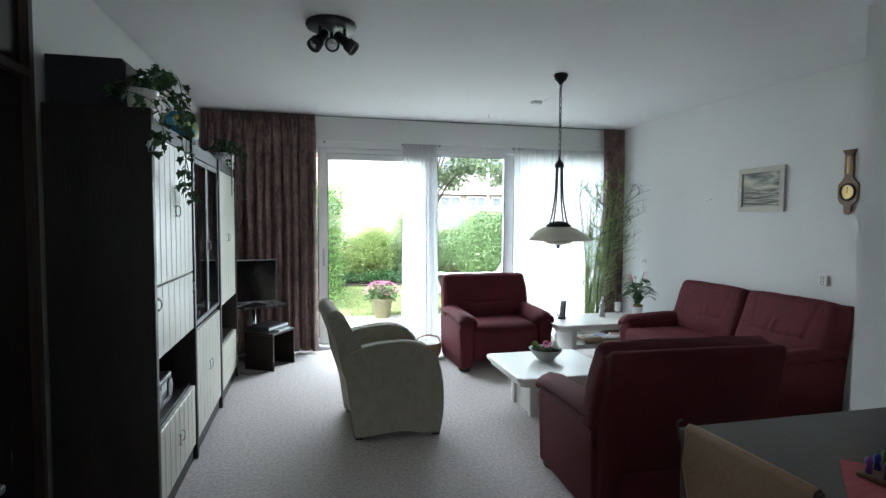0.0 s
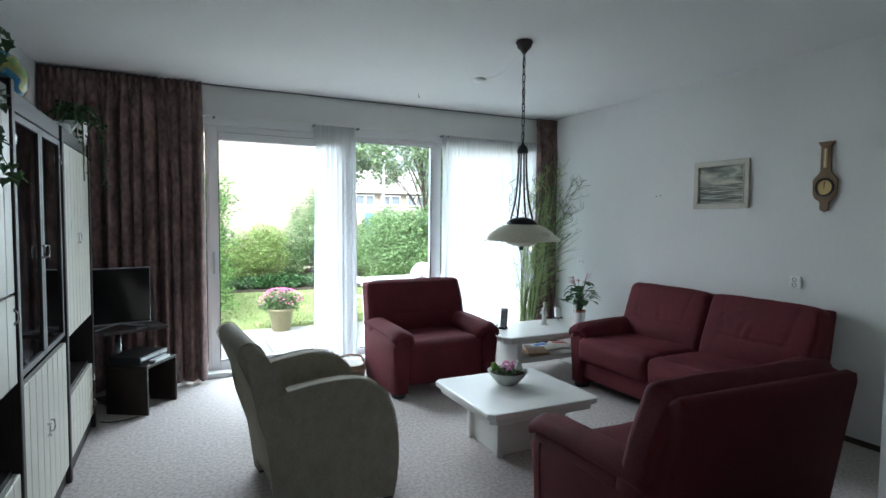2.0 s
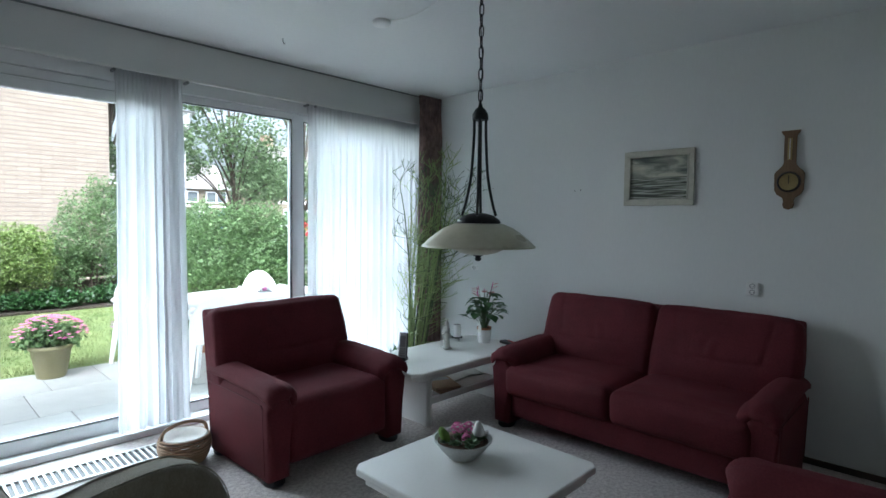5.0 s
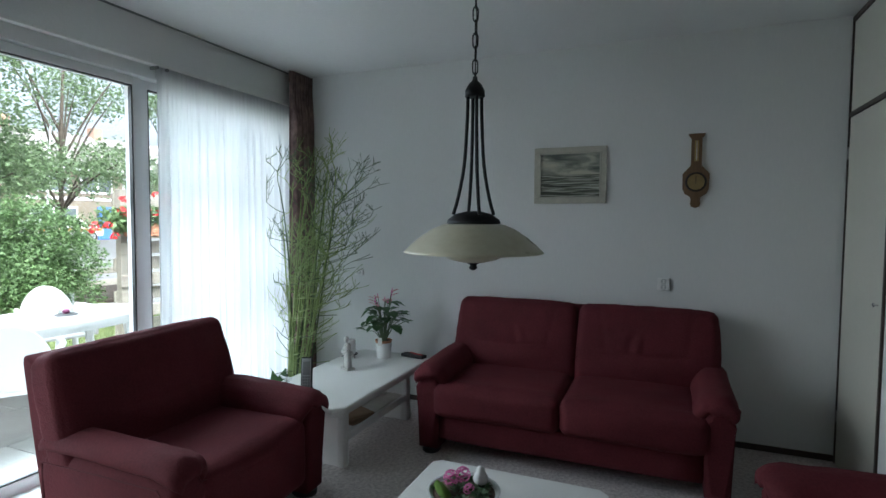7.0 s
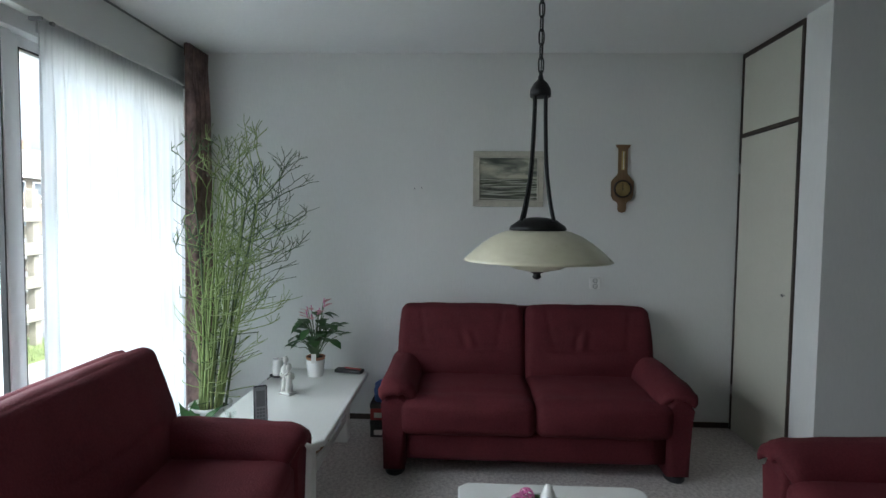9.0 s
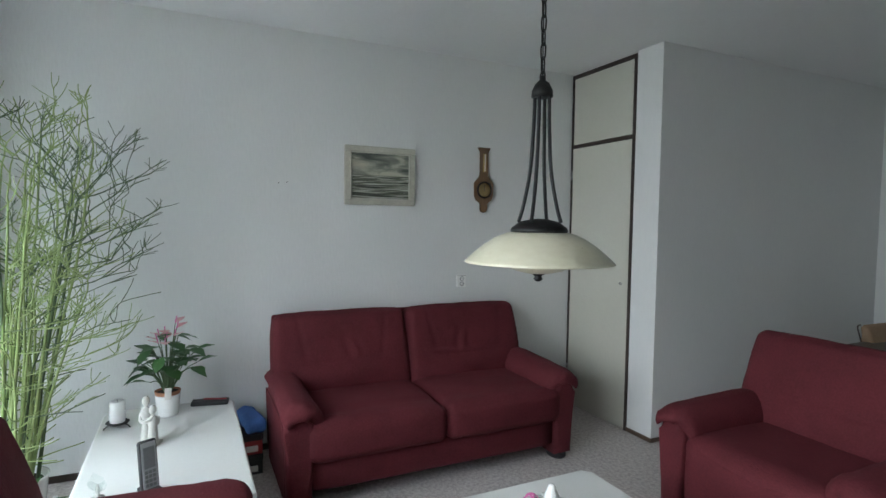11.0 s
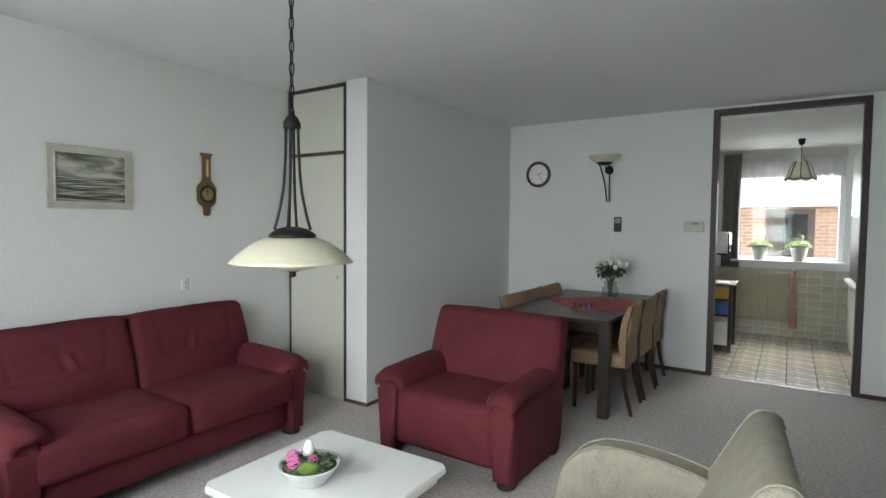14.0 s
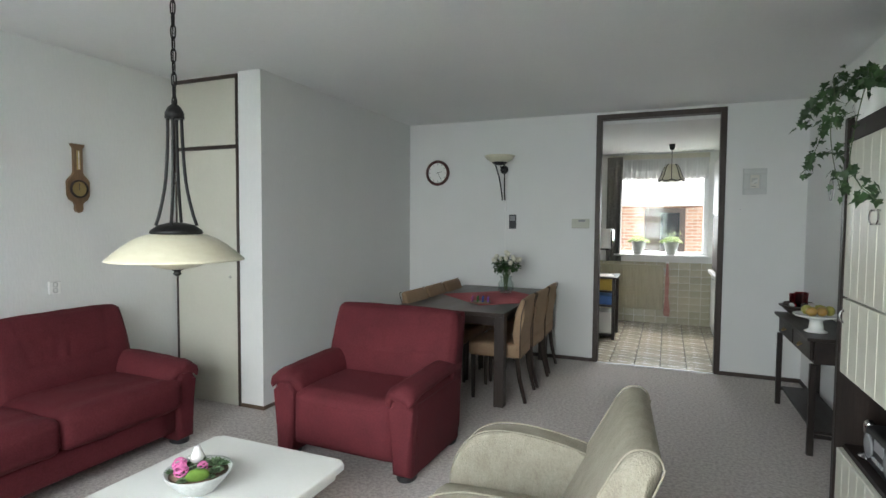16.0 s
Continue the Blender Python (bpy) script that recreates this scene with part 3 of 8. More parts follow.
# ---- seating ----
def pad(path, half_w, half_t, n=18, power=3.0, bm=None, cx=0.0, wrinkle=0.0, seed=0):
    """An upholstered roll swept along (y, z) points, with rounded ends."""
    bm = bm or bmesh.new()
    pts = curve_through([(0, y, z) for y, z in path], 6)
    m = len(pts) - 1
    rings = []
    for i, p in enumerate(pts):
        d = (pts[min(i + 1, m)] - pts[max(i - 1, 0)]).normalized()
        up = Vector((1, 0, 0)).cross(d)
        e = min(1.0, (1 - (1 - min(i, m - i) / 4.0) ** 2) ** 0.5 if min(i, m - i) < 4 else 1.0)
        e = max(e, 0.25)
        ring = []
        for k in range(n):
            a = 2 * math.pi * k / n
            c, s = math.cos(a), math.sin(a)
            u = math.copysign(abs(c) ** (2 / power), c) * half_w * (0.9 + 0.1 * e)
            v = math.copysign(abs(s) ** (2 / power), s) * half_t * e
            q = p + Vector((cx + u, 0, 0)) + up * v
            if wrinkle:
                q += up * wrinkle * noise.noise(q * 14 + Vector((seed, 0, 0)))
            ring.append(bm.verts.new(q))
        rings.append(ring)
    for a, b in zip(rings, rings[1:]):
        for k in range(n):
            bm.faces.new((a[k], a[(k + 1) % n], b[(k + 1) % n], b[k]))
    bm.faces.new(rings[0][::-1])
    bm.faces.new(rings[-1])
    return bm


def arm_pad(cx, s, a):
    """A soft pad laid over an arm: it hangs a little outside and far down inside, with a rounded front lip."""
    line = curve_through([(a - 0.012, 0, 0.484), (a - 0.014, 0, 0.503), (a * 0.55, 0, 0.523), (0, 0, 0.533), (-a * 0.55, 0, 0.524), (-a - 0.004, 0, 0.490), (-a - 0.022, 0, 0.44), (-a - 0.026, 0, 0.375)], 3)
    rows = [(0.275, 0.55, 0.004), (0.27, 0.85, 0.006), (0.24, 1.0, 0.012), (0.05, 1.0, 0.014), (-0.10, 1.0, 0.008), (-0.22, 1.02, 0.001), (-0.31, 1.10, -0.004), (-0.37, 1.22, -0.012), (-0.405, 1.25, -0.021), (-0.428, 1.12, -0.030), (-0.442, 0.85, -0.038), (-0.450, 0.45, -0.044)]
    bm, rings = bmesh.new(), []
    n = len(line)
    for y, fat, dz in rows:
        over, under = [], []
        for k, q in enumerate(line):
            d = (line[min(n - 1, k + 1)] - line[max(0, k - 1)]).normalized()
            nor = Vector((d.z, 0, -d.x))
            f = k / (n - 1)
            th = 0.026 * fat * min(1.0, 0.45 + 4 * f, 0.35 + 4 * (1 - f))
            wob = 0.0025 * math.sin(y * 47 + k * 0.9) + 0.002 * math.sin(y * 90 + k * 2.1)
            back = 0.085 * max(0.0, (f - 0.50) / 0.50) ** 1.4 * max(0.0, min(1.0, (-0.20 - y) / 0.18))
            base = q + Vector((0, back, dz * (1 if f < 0.6 else 0.5)))
            up = nor if nor.z > 0 or k > n // 2 and nor.x < 0 or k <= n // 2 and nor.x > 0 else -nor
            over.append(base + up * (th + wob))
            under.append(base - up * th)
        loop = over + under[::-1]
        rings.append([bm.verts.new((cx + s * p.x, y + p.y, p.z)) for p in loop])
    m = len(rings[0])
    for p, q in zip(rings, rings[1:]):
        for k in range(m):
            bm.faces.new((p[k], p[(k + 1) % m], q[(k + 1) % m], q[k]))
    for ring in (rings[0], rings[-1]):
        for k in range(n - 1):
            bm.faces.new((ring[k], ring[k + 1], ring[m - 2 - k], ring[m - 1 - k]))
    return bm


def red_seat(name, at, rz, width, seats, label, category, group=""):
    """Wine-red velour armchair or sofa; it faces its own -y."""
    t = thing(name, at, label, category, group, rz)
    hw, aw = width / 2, 0.145
    inner = width - 2 * aw
    seat_w = inner / seats
    back_w = width - (0.055 if seats > 1 else 0.012)
    part("base", puff(inner + 0.03, 0.74, 0.18, 0.03, 0.004, 8, at=(0, -0.03, 0.175)), VELOUR, t, smooth=True)
    for s in range(seats):
        cx = -inner / 2 + seat_w * (s + 0.5)
        bw = back_w / seats
        bx = (s - (seats - 1) / 2) * bw
        if seats == 1:
            b = puff(seat_w + 0.012, 0.66, 0.20, 0.06, 0.008, 14, 0.003, 3, (cx, -0.085, 0.345), bow=(0, 0.008, -0.004))
            part("seat_cushion", b, VELOUR, t, smooth=True)
            f = puff(seat_w + 0.016, 0.13, 0.345, 0.055, 0.004, 18, 0.003, 5, (cx, -0.355, 0.262), bow=(0, 0.016, 0))
            for v in f.verts:
                if v.co.z > 0.36:
                    v.co.z -= 0.022 * max(0.0, 1 - (2 * v.co.x / seat_w) ** 2) * min(1.0, (v.co.z - 0.36) / 0.06)
            part("front_panel", f, VELOUR, t, "rounded front panel below the seat edge", smooth=True)
            line = [(cx + e * (seat_w / 2 - 0.012), -0.400 - 0.012 * (1 - e * e), 0.414 - 0.014 * (1 - e * e)) for e in (-1, -0.6, -0.2, 0.2, 0.6, 1)]
            part("seam", tube(curve_through(line, 4), 0.0022, 5), VELOUR_DARK, t)
        else:
            b = puff(seat_w + 0.003, 0.70, 0.205, 0.055, 0.010, 20, 0.005, s + 1, (cx, -0.095, 0.342), bow=(0, 0.012, 0.012))
            side = 1 if s else -1
            for v in b.verts:
                ahead = max(0.0, min(1.0, (-0.37 - v.co.y) / 0.03))
                out = max(0.0, (v.co.x - cx) * side / (seat_w / 2))
                v.co.x += side * 0.045 * ahead * out ** 2
                u, w = (v.co.x - cx) / seat_w, v.co.y
                if v.co.z > 0.40:
                    v.co.z -= 0.006 * math.exp(-((w + 0.30) / 0.03) ** 2) + 0.010 * math.exp(-(u / 0.28) ** 2) * math.exp(-((w + 0.02) / 0.14) ** 2)
                    v.co.z += 0.003 * math.sin(w * 70 + 3 * math.sin(u * 9 + s)) * math.exp(-((abs(u) - 0.42) / 0.10) ** 2)
            part("seat_cushion", b, VELOUR, t, smooth=True)
        lean = Matrix.Translation((bx, 0.228, 0.612)) @ Euler((radians(-17), 0, 0)).to_matrix().to_4x4()
        bb = puff(bw, 0.165, 0.53, 0.05, 0.008, 52, 0.004, s + 7, bow=(0, 0.018, 0.003))
        for v in bb.verts:
            x, z = v.co.x / bw, v.co.z
            v.co.x *= 1 - 0.035 * max(0.0, z / 0.26) ** 2
            if v.co.y < 0:
                mid = max(0.0, 1 - (abs(x) / 0.34) ** 4) if abs(x) < 0.34 else 0.0
                if seats == 1:
                    crease = z + 0.055 - 0.16 * x * x
                    v.co.y += 0.014 * math.exp(-(crease / 0.008) ** 2) * mid - 0.014 * math.exp(-((crease + 0.07) / 0.07) ** 2) * mid
                    continue
                crease = z + 0.045 - 0.07 * x * x
                v.co.y += 0.017 * math.exp(-(crease / 0.007) ** 2) * mid - 0.014 * math.exp(-((crease + 0.08) / 0.07) ** 2) * (0.3 + mid)
                seam = abs(x) - 0.27 - 0.25 * max(0.0, z + 0.045)
                if z > -0.05:
                    v.co.y += 0.008 * math.exp(-(seam / 0.010) ** 2)
                fall = math.exp(-((z - 0.015) / 0.065) ** 2)
                fold = math.sin(x * 62 + 2.2 * math.sin(z * 13 + s * 2)) * max(0.0, math.sin(x * 15 + s * 1.7 + 0.8))
                v.co.y += 0.011 * fold * fall * mid
        part("back_cushion", bb, VELOUR, t, at=lean, smooth=True)
    side_w = back_w / 2 - 0.018
    shell = slab([(0.17, 0.08), (0.29, 0.08), (0.405, 0.82), (0.400, 0.852), (0.365, 0.858), (0.29, 0.80)], "yz", -side_w, side_w, 0.018, 3)
    part("back_shell", shell, VELOUR, t, "plain velour rear panel", smooth=True)
    for s in (-1, 1):
        cx = s * (hw - aw / 2)
        dome = [(-aw / 2 + 0.012, 0.035)] + [(-aw / 2 * math.cos(u), 0.415 + 0.085 * math.sin(u)) for u in [math.pi * k / 10 for k in range(11)]] + [(aw / 2 - 0.012, 0.035)]
        arm = part("arm", slab([(cx + x, z) for x, z in dome], "xz", -0.425, 0.275, 0.032, 4), VELOUR, t, smooth=True)
        part("arm_pad", arm_pad(cx, s, aw / 2), VELOUR, arm, "soft arm pad folded over the inner side", smooth=True)
        pipe = tube([(cx + s * (aw / 2 - 0.001 - 0.012 * max(0.0, (0.41 - z) / 0.38)), y, z) for y, z in ((0.262, 0.10), (0.262, 0.445), (0.0, 0.447), (-0.345, 0.440), (-0.358, 0.425), (-0.362, 0.06))], 0.0035, 5)
        part("piping", pipe, VELOUR_DARK, arm, "dark corded seam")
        for y in (-0.345, 0.225):
            foot = lathe([(0, 0.0), (0.050, 0.0), (0.056, 0.010), (0.056, 0.034), (0, 0.034)], 20)
            for v in foot.verts:
                v.co.y *= 1.25
            part("foot", foot, BLACK_PLASTIC, t, "short black oval foot", at=(cx, y, 0), smooth=False)
    return t


red_seat("sofa", (3.765, 4.03, 0), -90, 1.72, 2, "wine-red velour two-seat sofa with rolled arm pads against the wall", "sofa", "red velour suite")
red_seat("armchair", (2.245, 5.54, 0), 2, 0.965, 1, "wine-red velour armchair with its back to the garden window", "armchair", "red velour suite")
red_seat("armchair", (2.205, 2.75, 0), 178, 0.97, 1, "wine-red velour armchair with its back to the dining table", "armchair", "red velour suite")

# beige club chair, facing +x
bc = thing("club_chair", (0.945, 4.05, 0), "beige woven fabric club chair with sweeping curved arms", "armchair", rz=3)


def club(u):
    return [(x - 0.95, z) for x, z in u]


ARM = [(0.675, 0.02), (0.64, 0.30), (0.605, 0.565), (0.66, 0.598), (0.75, 0.622), (0.87, 0.642), (1.0, 0.648), (1.09, 0.637), (1.16, 0.604), (1.215, 0.545), (1.25, 0.46), (1.268, 0.34), (1.27, 0.20), (1.26, 0.10), (1.245, 0.02),
       (1.19, 0.02), (1.12, 0.052), (1.03, 0.072), (0.93, 0.072), (0.84, 0.055), (0.77, 0.02)]
for s in (-1, 1):
    y = s * 0.272
    splay = Matrix.Translation((-0.27, y, 0)) @ Euler((0, 0, radians(5 * s))).to_matrix().to_4x4() @ Matrix.Translation((0.27, -y, 0))
    arm = part("arm", slab(club(ARM), "xz", y - 0.056, y + 0.056, 0.018, 4), BEIGE, bc, at=splay, smooth=True)
    for e in (-1, 1):
        rim = tube(curve_through([(x, y + e * 0.046, z + 0.001) for x, z in club(ARM[2:15])], 3), 0.0028, 5)
        part("piping", rim, BEIGE, arm)
    for x in (-0.24, 0.275):
        part("foot", box(x - 0.025, x + 0.025, y - 0.03, y + 0.03, 0, 0.022, 0.004, 1), BLACK_PLASTIC, bc, "small black foot", at=splay)
BACK = [(0.665, 0.10), (0.60, 0.50), (0.486, 0.785), (0.480, 0.815), (0.488, 0.842), (0.510, 0.860), (0.540, 0.862), (0.572, 0.846), (0.605, 0.795), (0.715, 0.58), (0.79, 0.42), (0.80, 0.20), (0.76, 0.10)]
bback = part("backrest", slab(club(BACK), "xz", -0.31, 0.31, 0.034, 5), BEIGE, bc, at=pose(0.014, 0, 0, 0, 0, 2), smooth=True)
for e in (-1, 1):
    part("piping", tube(curve_through([(x, e * 0.295, z) for x, z in club(BACK[1:11])], 4), 0.0028, 5), BEIGE, bback)
part("seat_cushion", puff(0.52, 0.475, 0.18, 0.06, 0.012, 12, 0.003, 2, (0.075, 0, 0.345), bow=(0.01, 0, 0.012)), BEIGE, bc, smooth=True)
part("front_apron", puff(0.10, 0.475, 0.22, 0.02, 0.0, 6, at=(0.235, 0, 0.18)), BEIGE, bc, smooth=True)


# ---- tables ----
def cut_corner(x0, x1, y0, y1, c):
    return [(x0 + c, y0), (x1 - c, y0), (x1, y0 + c), (x1, y1 - c), (x1 - c, y1), (x0 + c, y1), (x0, y1 - c), (x0, y0 + c)]


ct = thing("coffee_table", (2.215, 4.073, 0), "square white lacquered coffee table with clipped corners on a pedestal", "coffee table")
part("tabletop", slab(cut_corner(-0.395, 0.395, -0.378, 0.378, 0.035), "xy", 0.312, 0.346, 0.008, 3), WHITE_LACQUER, ct)
part("apron", slab(cut_corner(-0.365, 0.365, -0.348, 0.348, 0.03), "xy", 0.272, 0.3115, 0.005, 2), WHITE_LACQUER, ct)
part("pedestal", slab([(-0.205, 0.0), (0.245, 0.0), (0.245, 0.272), (-0.205, 0.272)], "xz", -0.165, 0.165, 0.006, 2), WHITE_LACQUER, ct, "box pedestal with grooved corners")
for sx in (-0.213, 0.253):
    for sy in (-0.173, 0.173):
        part("pilaster", box(sx - 0.022, sx + 0.022, sy - 0.022, sy + 0.022, 0, 0.271, 0.008, 2), WHITE_LACQUER, ct)

st = thing("side_table", (3.405, 5.385, 0), "rectangular white lacquered side table with a slatted magazine shelf", "side table")
part("tabletop", slab(cut_corner(-0.615, 0.615, -0.315, 0.315, 0.055), "xy", 0.380, 0.415, 0.012, 4), WHITE_LACQUER, st)
part("apron", slab(cut_corner(-0.575, 0.575, -0.275, 0.275, 0.05), "xy", 0.345, 0.3795, 0.004, 2), WHITE_LACQUER, st)
for sx in (-1, 1):
    part("end_panel", box(sx * 0.40 - 0.016, sx * 0.40 + 0.016, -0.165, 0.165, 0, 0.3445, 0.003, 1), WHITE_LACQUER, st)
    for sy in (-0.19, 0.19):
        post_ = box(sx * 0.40 - 0.026, sx * 0.40 + 0.026, sy - 0.024, sy + 0.024, 0, 0.3445, 0.007, 2)
        for e in (-1, 1):
            box(sx * 0.40 + e * 0.014 - 0.007, sx * 0.40 + e * 0.014 + 0.007, sy - 0.029, sy + 0.029, 0.012, 0.333, 0.004, 1, post_)
        part("leg", post_, WHITE_LACQUER, st, "fluted corner post")
for k in range(5):
    y = -0.15 + k * 0.075
    part("shelf_slat", box(-0.383, 0.383, y - 0.022, y + 0.022, 0.155, 0.170, 0.003, 1), WHITE_LACQUER, st)
for y in (-0.2, 0.2):
    part("shelf_rail", box(-0.372, 0.372, y - 0.010, y + 0.010, 0.145, 0.190, 0.003, 1), WHITE_LACQUER, st)

dt = thing("dining_table", (2.105, 0.93, 0), "dark wenge dining table with square legs against the wall", "dining table")
part("tabletop", box(-0.475, 0.475, -0.86, 0.86, 0.722, 0.752, 0.004, 2), WENGE, dt)
part("apron", box(-0.42, 0.42, -0.80, 0.80, 0.64, 0.7215, 0.003, 1), WENGE, dt)
for sx in (-1, 1):
    for sy in (-1, 1):
        part("leg", box(sx * 0.435 - 0.04, sx * 0.435 + 0.04, sy * 0.80 - 0.04, sy * 0.80 + 0.04, 0, 0.721, 0.004, 2), WENGE_LEG, dt)


def dining_chair(at, rz):
    """Upholstered chair; faces its own +x."""
    c = thing("dining_chair", at, "tan suede dining chair with slim dark legs at the dining table", "chair", "chairs round the dining table", rz)
    part("seat", puff(0.44, 0.45, 0.12, 0.03, 0.006, 8, 0.002, 1, (0.02, 0, 0.42)), TAN, c, smooth=True)
    prof = [(-0.20, 0.36), (-0.145, 0.36), (-0.135, 0.56), (-0.15, 0.73), (-0.195, 0.84), (-0.222, 0.85), (-0.240, 0.832), (-0.21, 0.72), (-0.20, 0.56)]
    back = part("backrest", slab(prof, "xz", -0.207, 0.207, 0.022, 4), TAN, c, smooth=True)
    for e in (-1, 1):
        part("piping", tube(curve_through([(x, e * 0.222, z) for x, z in prof[5:9] + prof[:1]], 4), 0.004, 5), WENGE_LEG, back, "dark seam cord")
    for sx, sy in ((0.20, -0.19), (0.20, 0.19), (-0.17, -0.19), (-0.17, 0.19)):
        lean = 0.07 if sx < 0 else 0.0
        leg = tube([(sx, sy, 0.37), (sx - lean * 0.3, sy, 0.2), (sx - lean, sy, 0.0)], 0.021, 4, taper=0.015)
        part("leg", leg, WENGE_LEG, c)
    return c


first = dining_chair((1.745, 1.405, 0), 2)
copy_thing(first, pose(1.735, 0.93, 0, 0, 0, -2))
copy_thing(first, pose(1.74, 0.45, 0, 0, 0, 1))
for y, r in ((1.43, 178), (0.97, 181), (0.52, 180)):
    copy_thing(first, pose(2.36, y, 0, 0, 0, r))

# console table by the kitchen doorway
cons = thing("console_table", (-0.53, 1.27, 0), "slim dark wooden console table with two drawers and a low shelf", "console table")
part("tabletop", box(-0.16, 0.175, -0.555, 0.575, 0.73, 0.752, 0.005, 2), DARK_WOOD_Y, cons)
part("body", box(-0.15, 0.13, -0.53, 0.55, 0.585, 0.7295, 0.002, 1), DARK_WOOD_Y, cons)
for y0 in (-0.51, 0.02):
    d = part("drawer", box(0.1305, 0.147, y0, y0 + 0.50, 0.598, 0.718, 0.004, 1), DARK_WOOD_Y, cons)
    for dy in (0.25,):
        part("handle", tube(curve_through([(0.147, y0 + dy - 0.03, 0.665), (0.165, y0 + dy - 0.02, 0.65), (0.168, y0 + dy, 0.645), (0.165, y0 + dy + 0.02, 0.65), (0.147, y0 + dy + 0.03, 0.665)], 4), 0.004, 6), BRASS, d, "small dark brass drop handle")
for sx in (-0.13, 0.135):
    for sy in (-0.525, 0.545):
        part("leg", box(sx - 0.018, sx + 0.018, sy - 0.018, sy + 0.018, 0, 0.5845, 0.003, 1), DARK_WOOD, cons)
part("shelf", box(-0.112, 0.117, -0.507, 0.527, 0.135, 0.152, 0.003, 1), DARK_WOOD_Y, cons)
part("rail", box(-0.112, 0.117, -0.535, -0.515, 0.115, 0.1345, bm=box(-0.112, 0.117, 0.535, 0.555, 0.115, 0.1345)), DARK_WOOD_Y, cons)

# ---- wall unit: three joined cabinets, front at x = -0.265 ----
UX, UB = -0.265, XL + 0.02


def front(name, y0, y1, z0, z1, planks, parent, label):
    """A front panel of vertical boards with V joints between them."""
    d = part(name, box(UX - 0.02, UX - 0.012, y0, y1, z0, z1), CREAM, parent, label)
    w = (y1 - y0) / planks
    me = mesh_of("board", box(-0.0115, 0.004, -w / 2 + 0.0014, w / 2 - 0.0014, z0, z1, 0.003, 1), CREAM)
    for k in range(planks):
        o = new("board", me)
        o.parent, o.location = d, (UX, y0 + (k + 0.5) * w, 0)
    return d


def ring_handle(y, z):
    pts = [(UX + 0.006 + 0.014 * math.sin(a), y, z + 0.026 * math.cos(a)) for a in [math.pi * k / 8 for k in range(9)]]
    bm = tube(pts, 0.0035, 6)
    for dz in (-0.026, 0.026):
        box(UX + 0.004, UX + 0.009, y - 0.008, y + 0.008, z + dz - 0.007, z + dz + 0.007, 0.002, 1, bm)
    return bm


def ring_pair(parent, y, z, gap=0.03):
    for dy in (-gap, gap):
        bm = bmesh.new()
        s = 1 if dy > 0 else -1
        tube([(UX + 0.016, y + dy + s * 0.02 * math.sin(a), z + 0.026 * math.cos(a)) for a in [math.pi * k / 8 for k in range(9)]], 0.0035, 6, bm)
        for dz in (-0.026, 0.026):
            tube([(UX + 0.003, y + dy, z + dz), (UX + 0.016, y + dy, z + dz)], 0.005, 6, bm)
        part("handle", bm, CHROME, parent, "half-ring metal handle")


def carcase(name, y0, y1, niche, label):
    c = thing(name, (0, 0, 0), label, "cabinet", "joined wall unit")
    b = bmesh.new()
    box(UB, UX - 0.022, y0 + 0.03, y1 - 0.03, 0.05, 0.10, bm=b)
    box(UB, UX - 0.022, y0 + 0.03, y1 - 0.03, 1.86, 1.885, bm=b)
    box(UB, UB + 0.012, y0 + 0.03, y1 - 0.03, 0.10, 1.86, bm=b)
    for z in niche:
        box(UB + 0.012, UX - 0.022, y0 + 0.03, y1 - 0.03, z, z + 0.02, bm=b)
    part("body", b, DARK_WOOD_Y, c)
    part("plinth", box(UX - 0.04, UX - 0.012, y0 + 0.03, y1 - 0.03, 0.0, 0.095), DARK_WOOD_Y, c)
    part("cornice", box(UX - 0.03, UX + 0.001, y0 + 0.03, y1 - 0.03, 1.825, 1.905, 0.004, 1), DARK_WOOD_Y, c, "dark cornice board")
    return c


def post(parent, y, near=False, top=1.935):
    part("side_panel", box(UB, UX + 0.012, y - 0.022, y + 0.022, 0.0, top, 0.004, 1), DARK_WOOD, parent, "full-height dark side panel")


P0, P1, P2, P3 = 2.872, 3.695, 4.60, 5.46
c1 = carcase("cabinet", P0, P1, (0.455, 0.79, 1.12), "dark oak wall unit with cream panelled doors, drop-leaf and open niche")
post(c1, P0)
post(c1, P1)
m1 = (P0 + P1) / 2
for a, b in ((P0 + 0.024, m1 - 0.001), (m1 + 0.001, P1 - 0.024)):
    d = front("door", a, b, 1.142, 1.822, 4, c1, "cream lacquered panelled door")
ring_pair(d, m1, 1.49)
d = front("drop_leaf", P0 + 0.024, P1 - 0.024, 0.80, 1.134, 7, c1, "cream panelled drop-leaf front")
for y in (P0 + 0.05, P1 - 0.05):
    part("handle", ring_handle(y, 1.055), CHROME, d, "half-ring metal handle")
for a, b in ((P0 + 0.024, m1 - 0.001), (m1 + 0.001, P1 - 0.024)):
    d = front("door", a, b, 0.10, 0.455, 4, c1, "cream lacquered panelled door")
ring_pair(d, m1, 0.29)

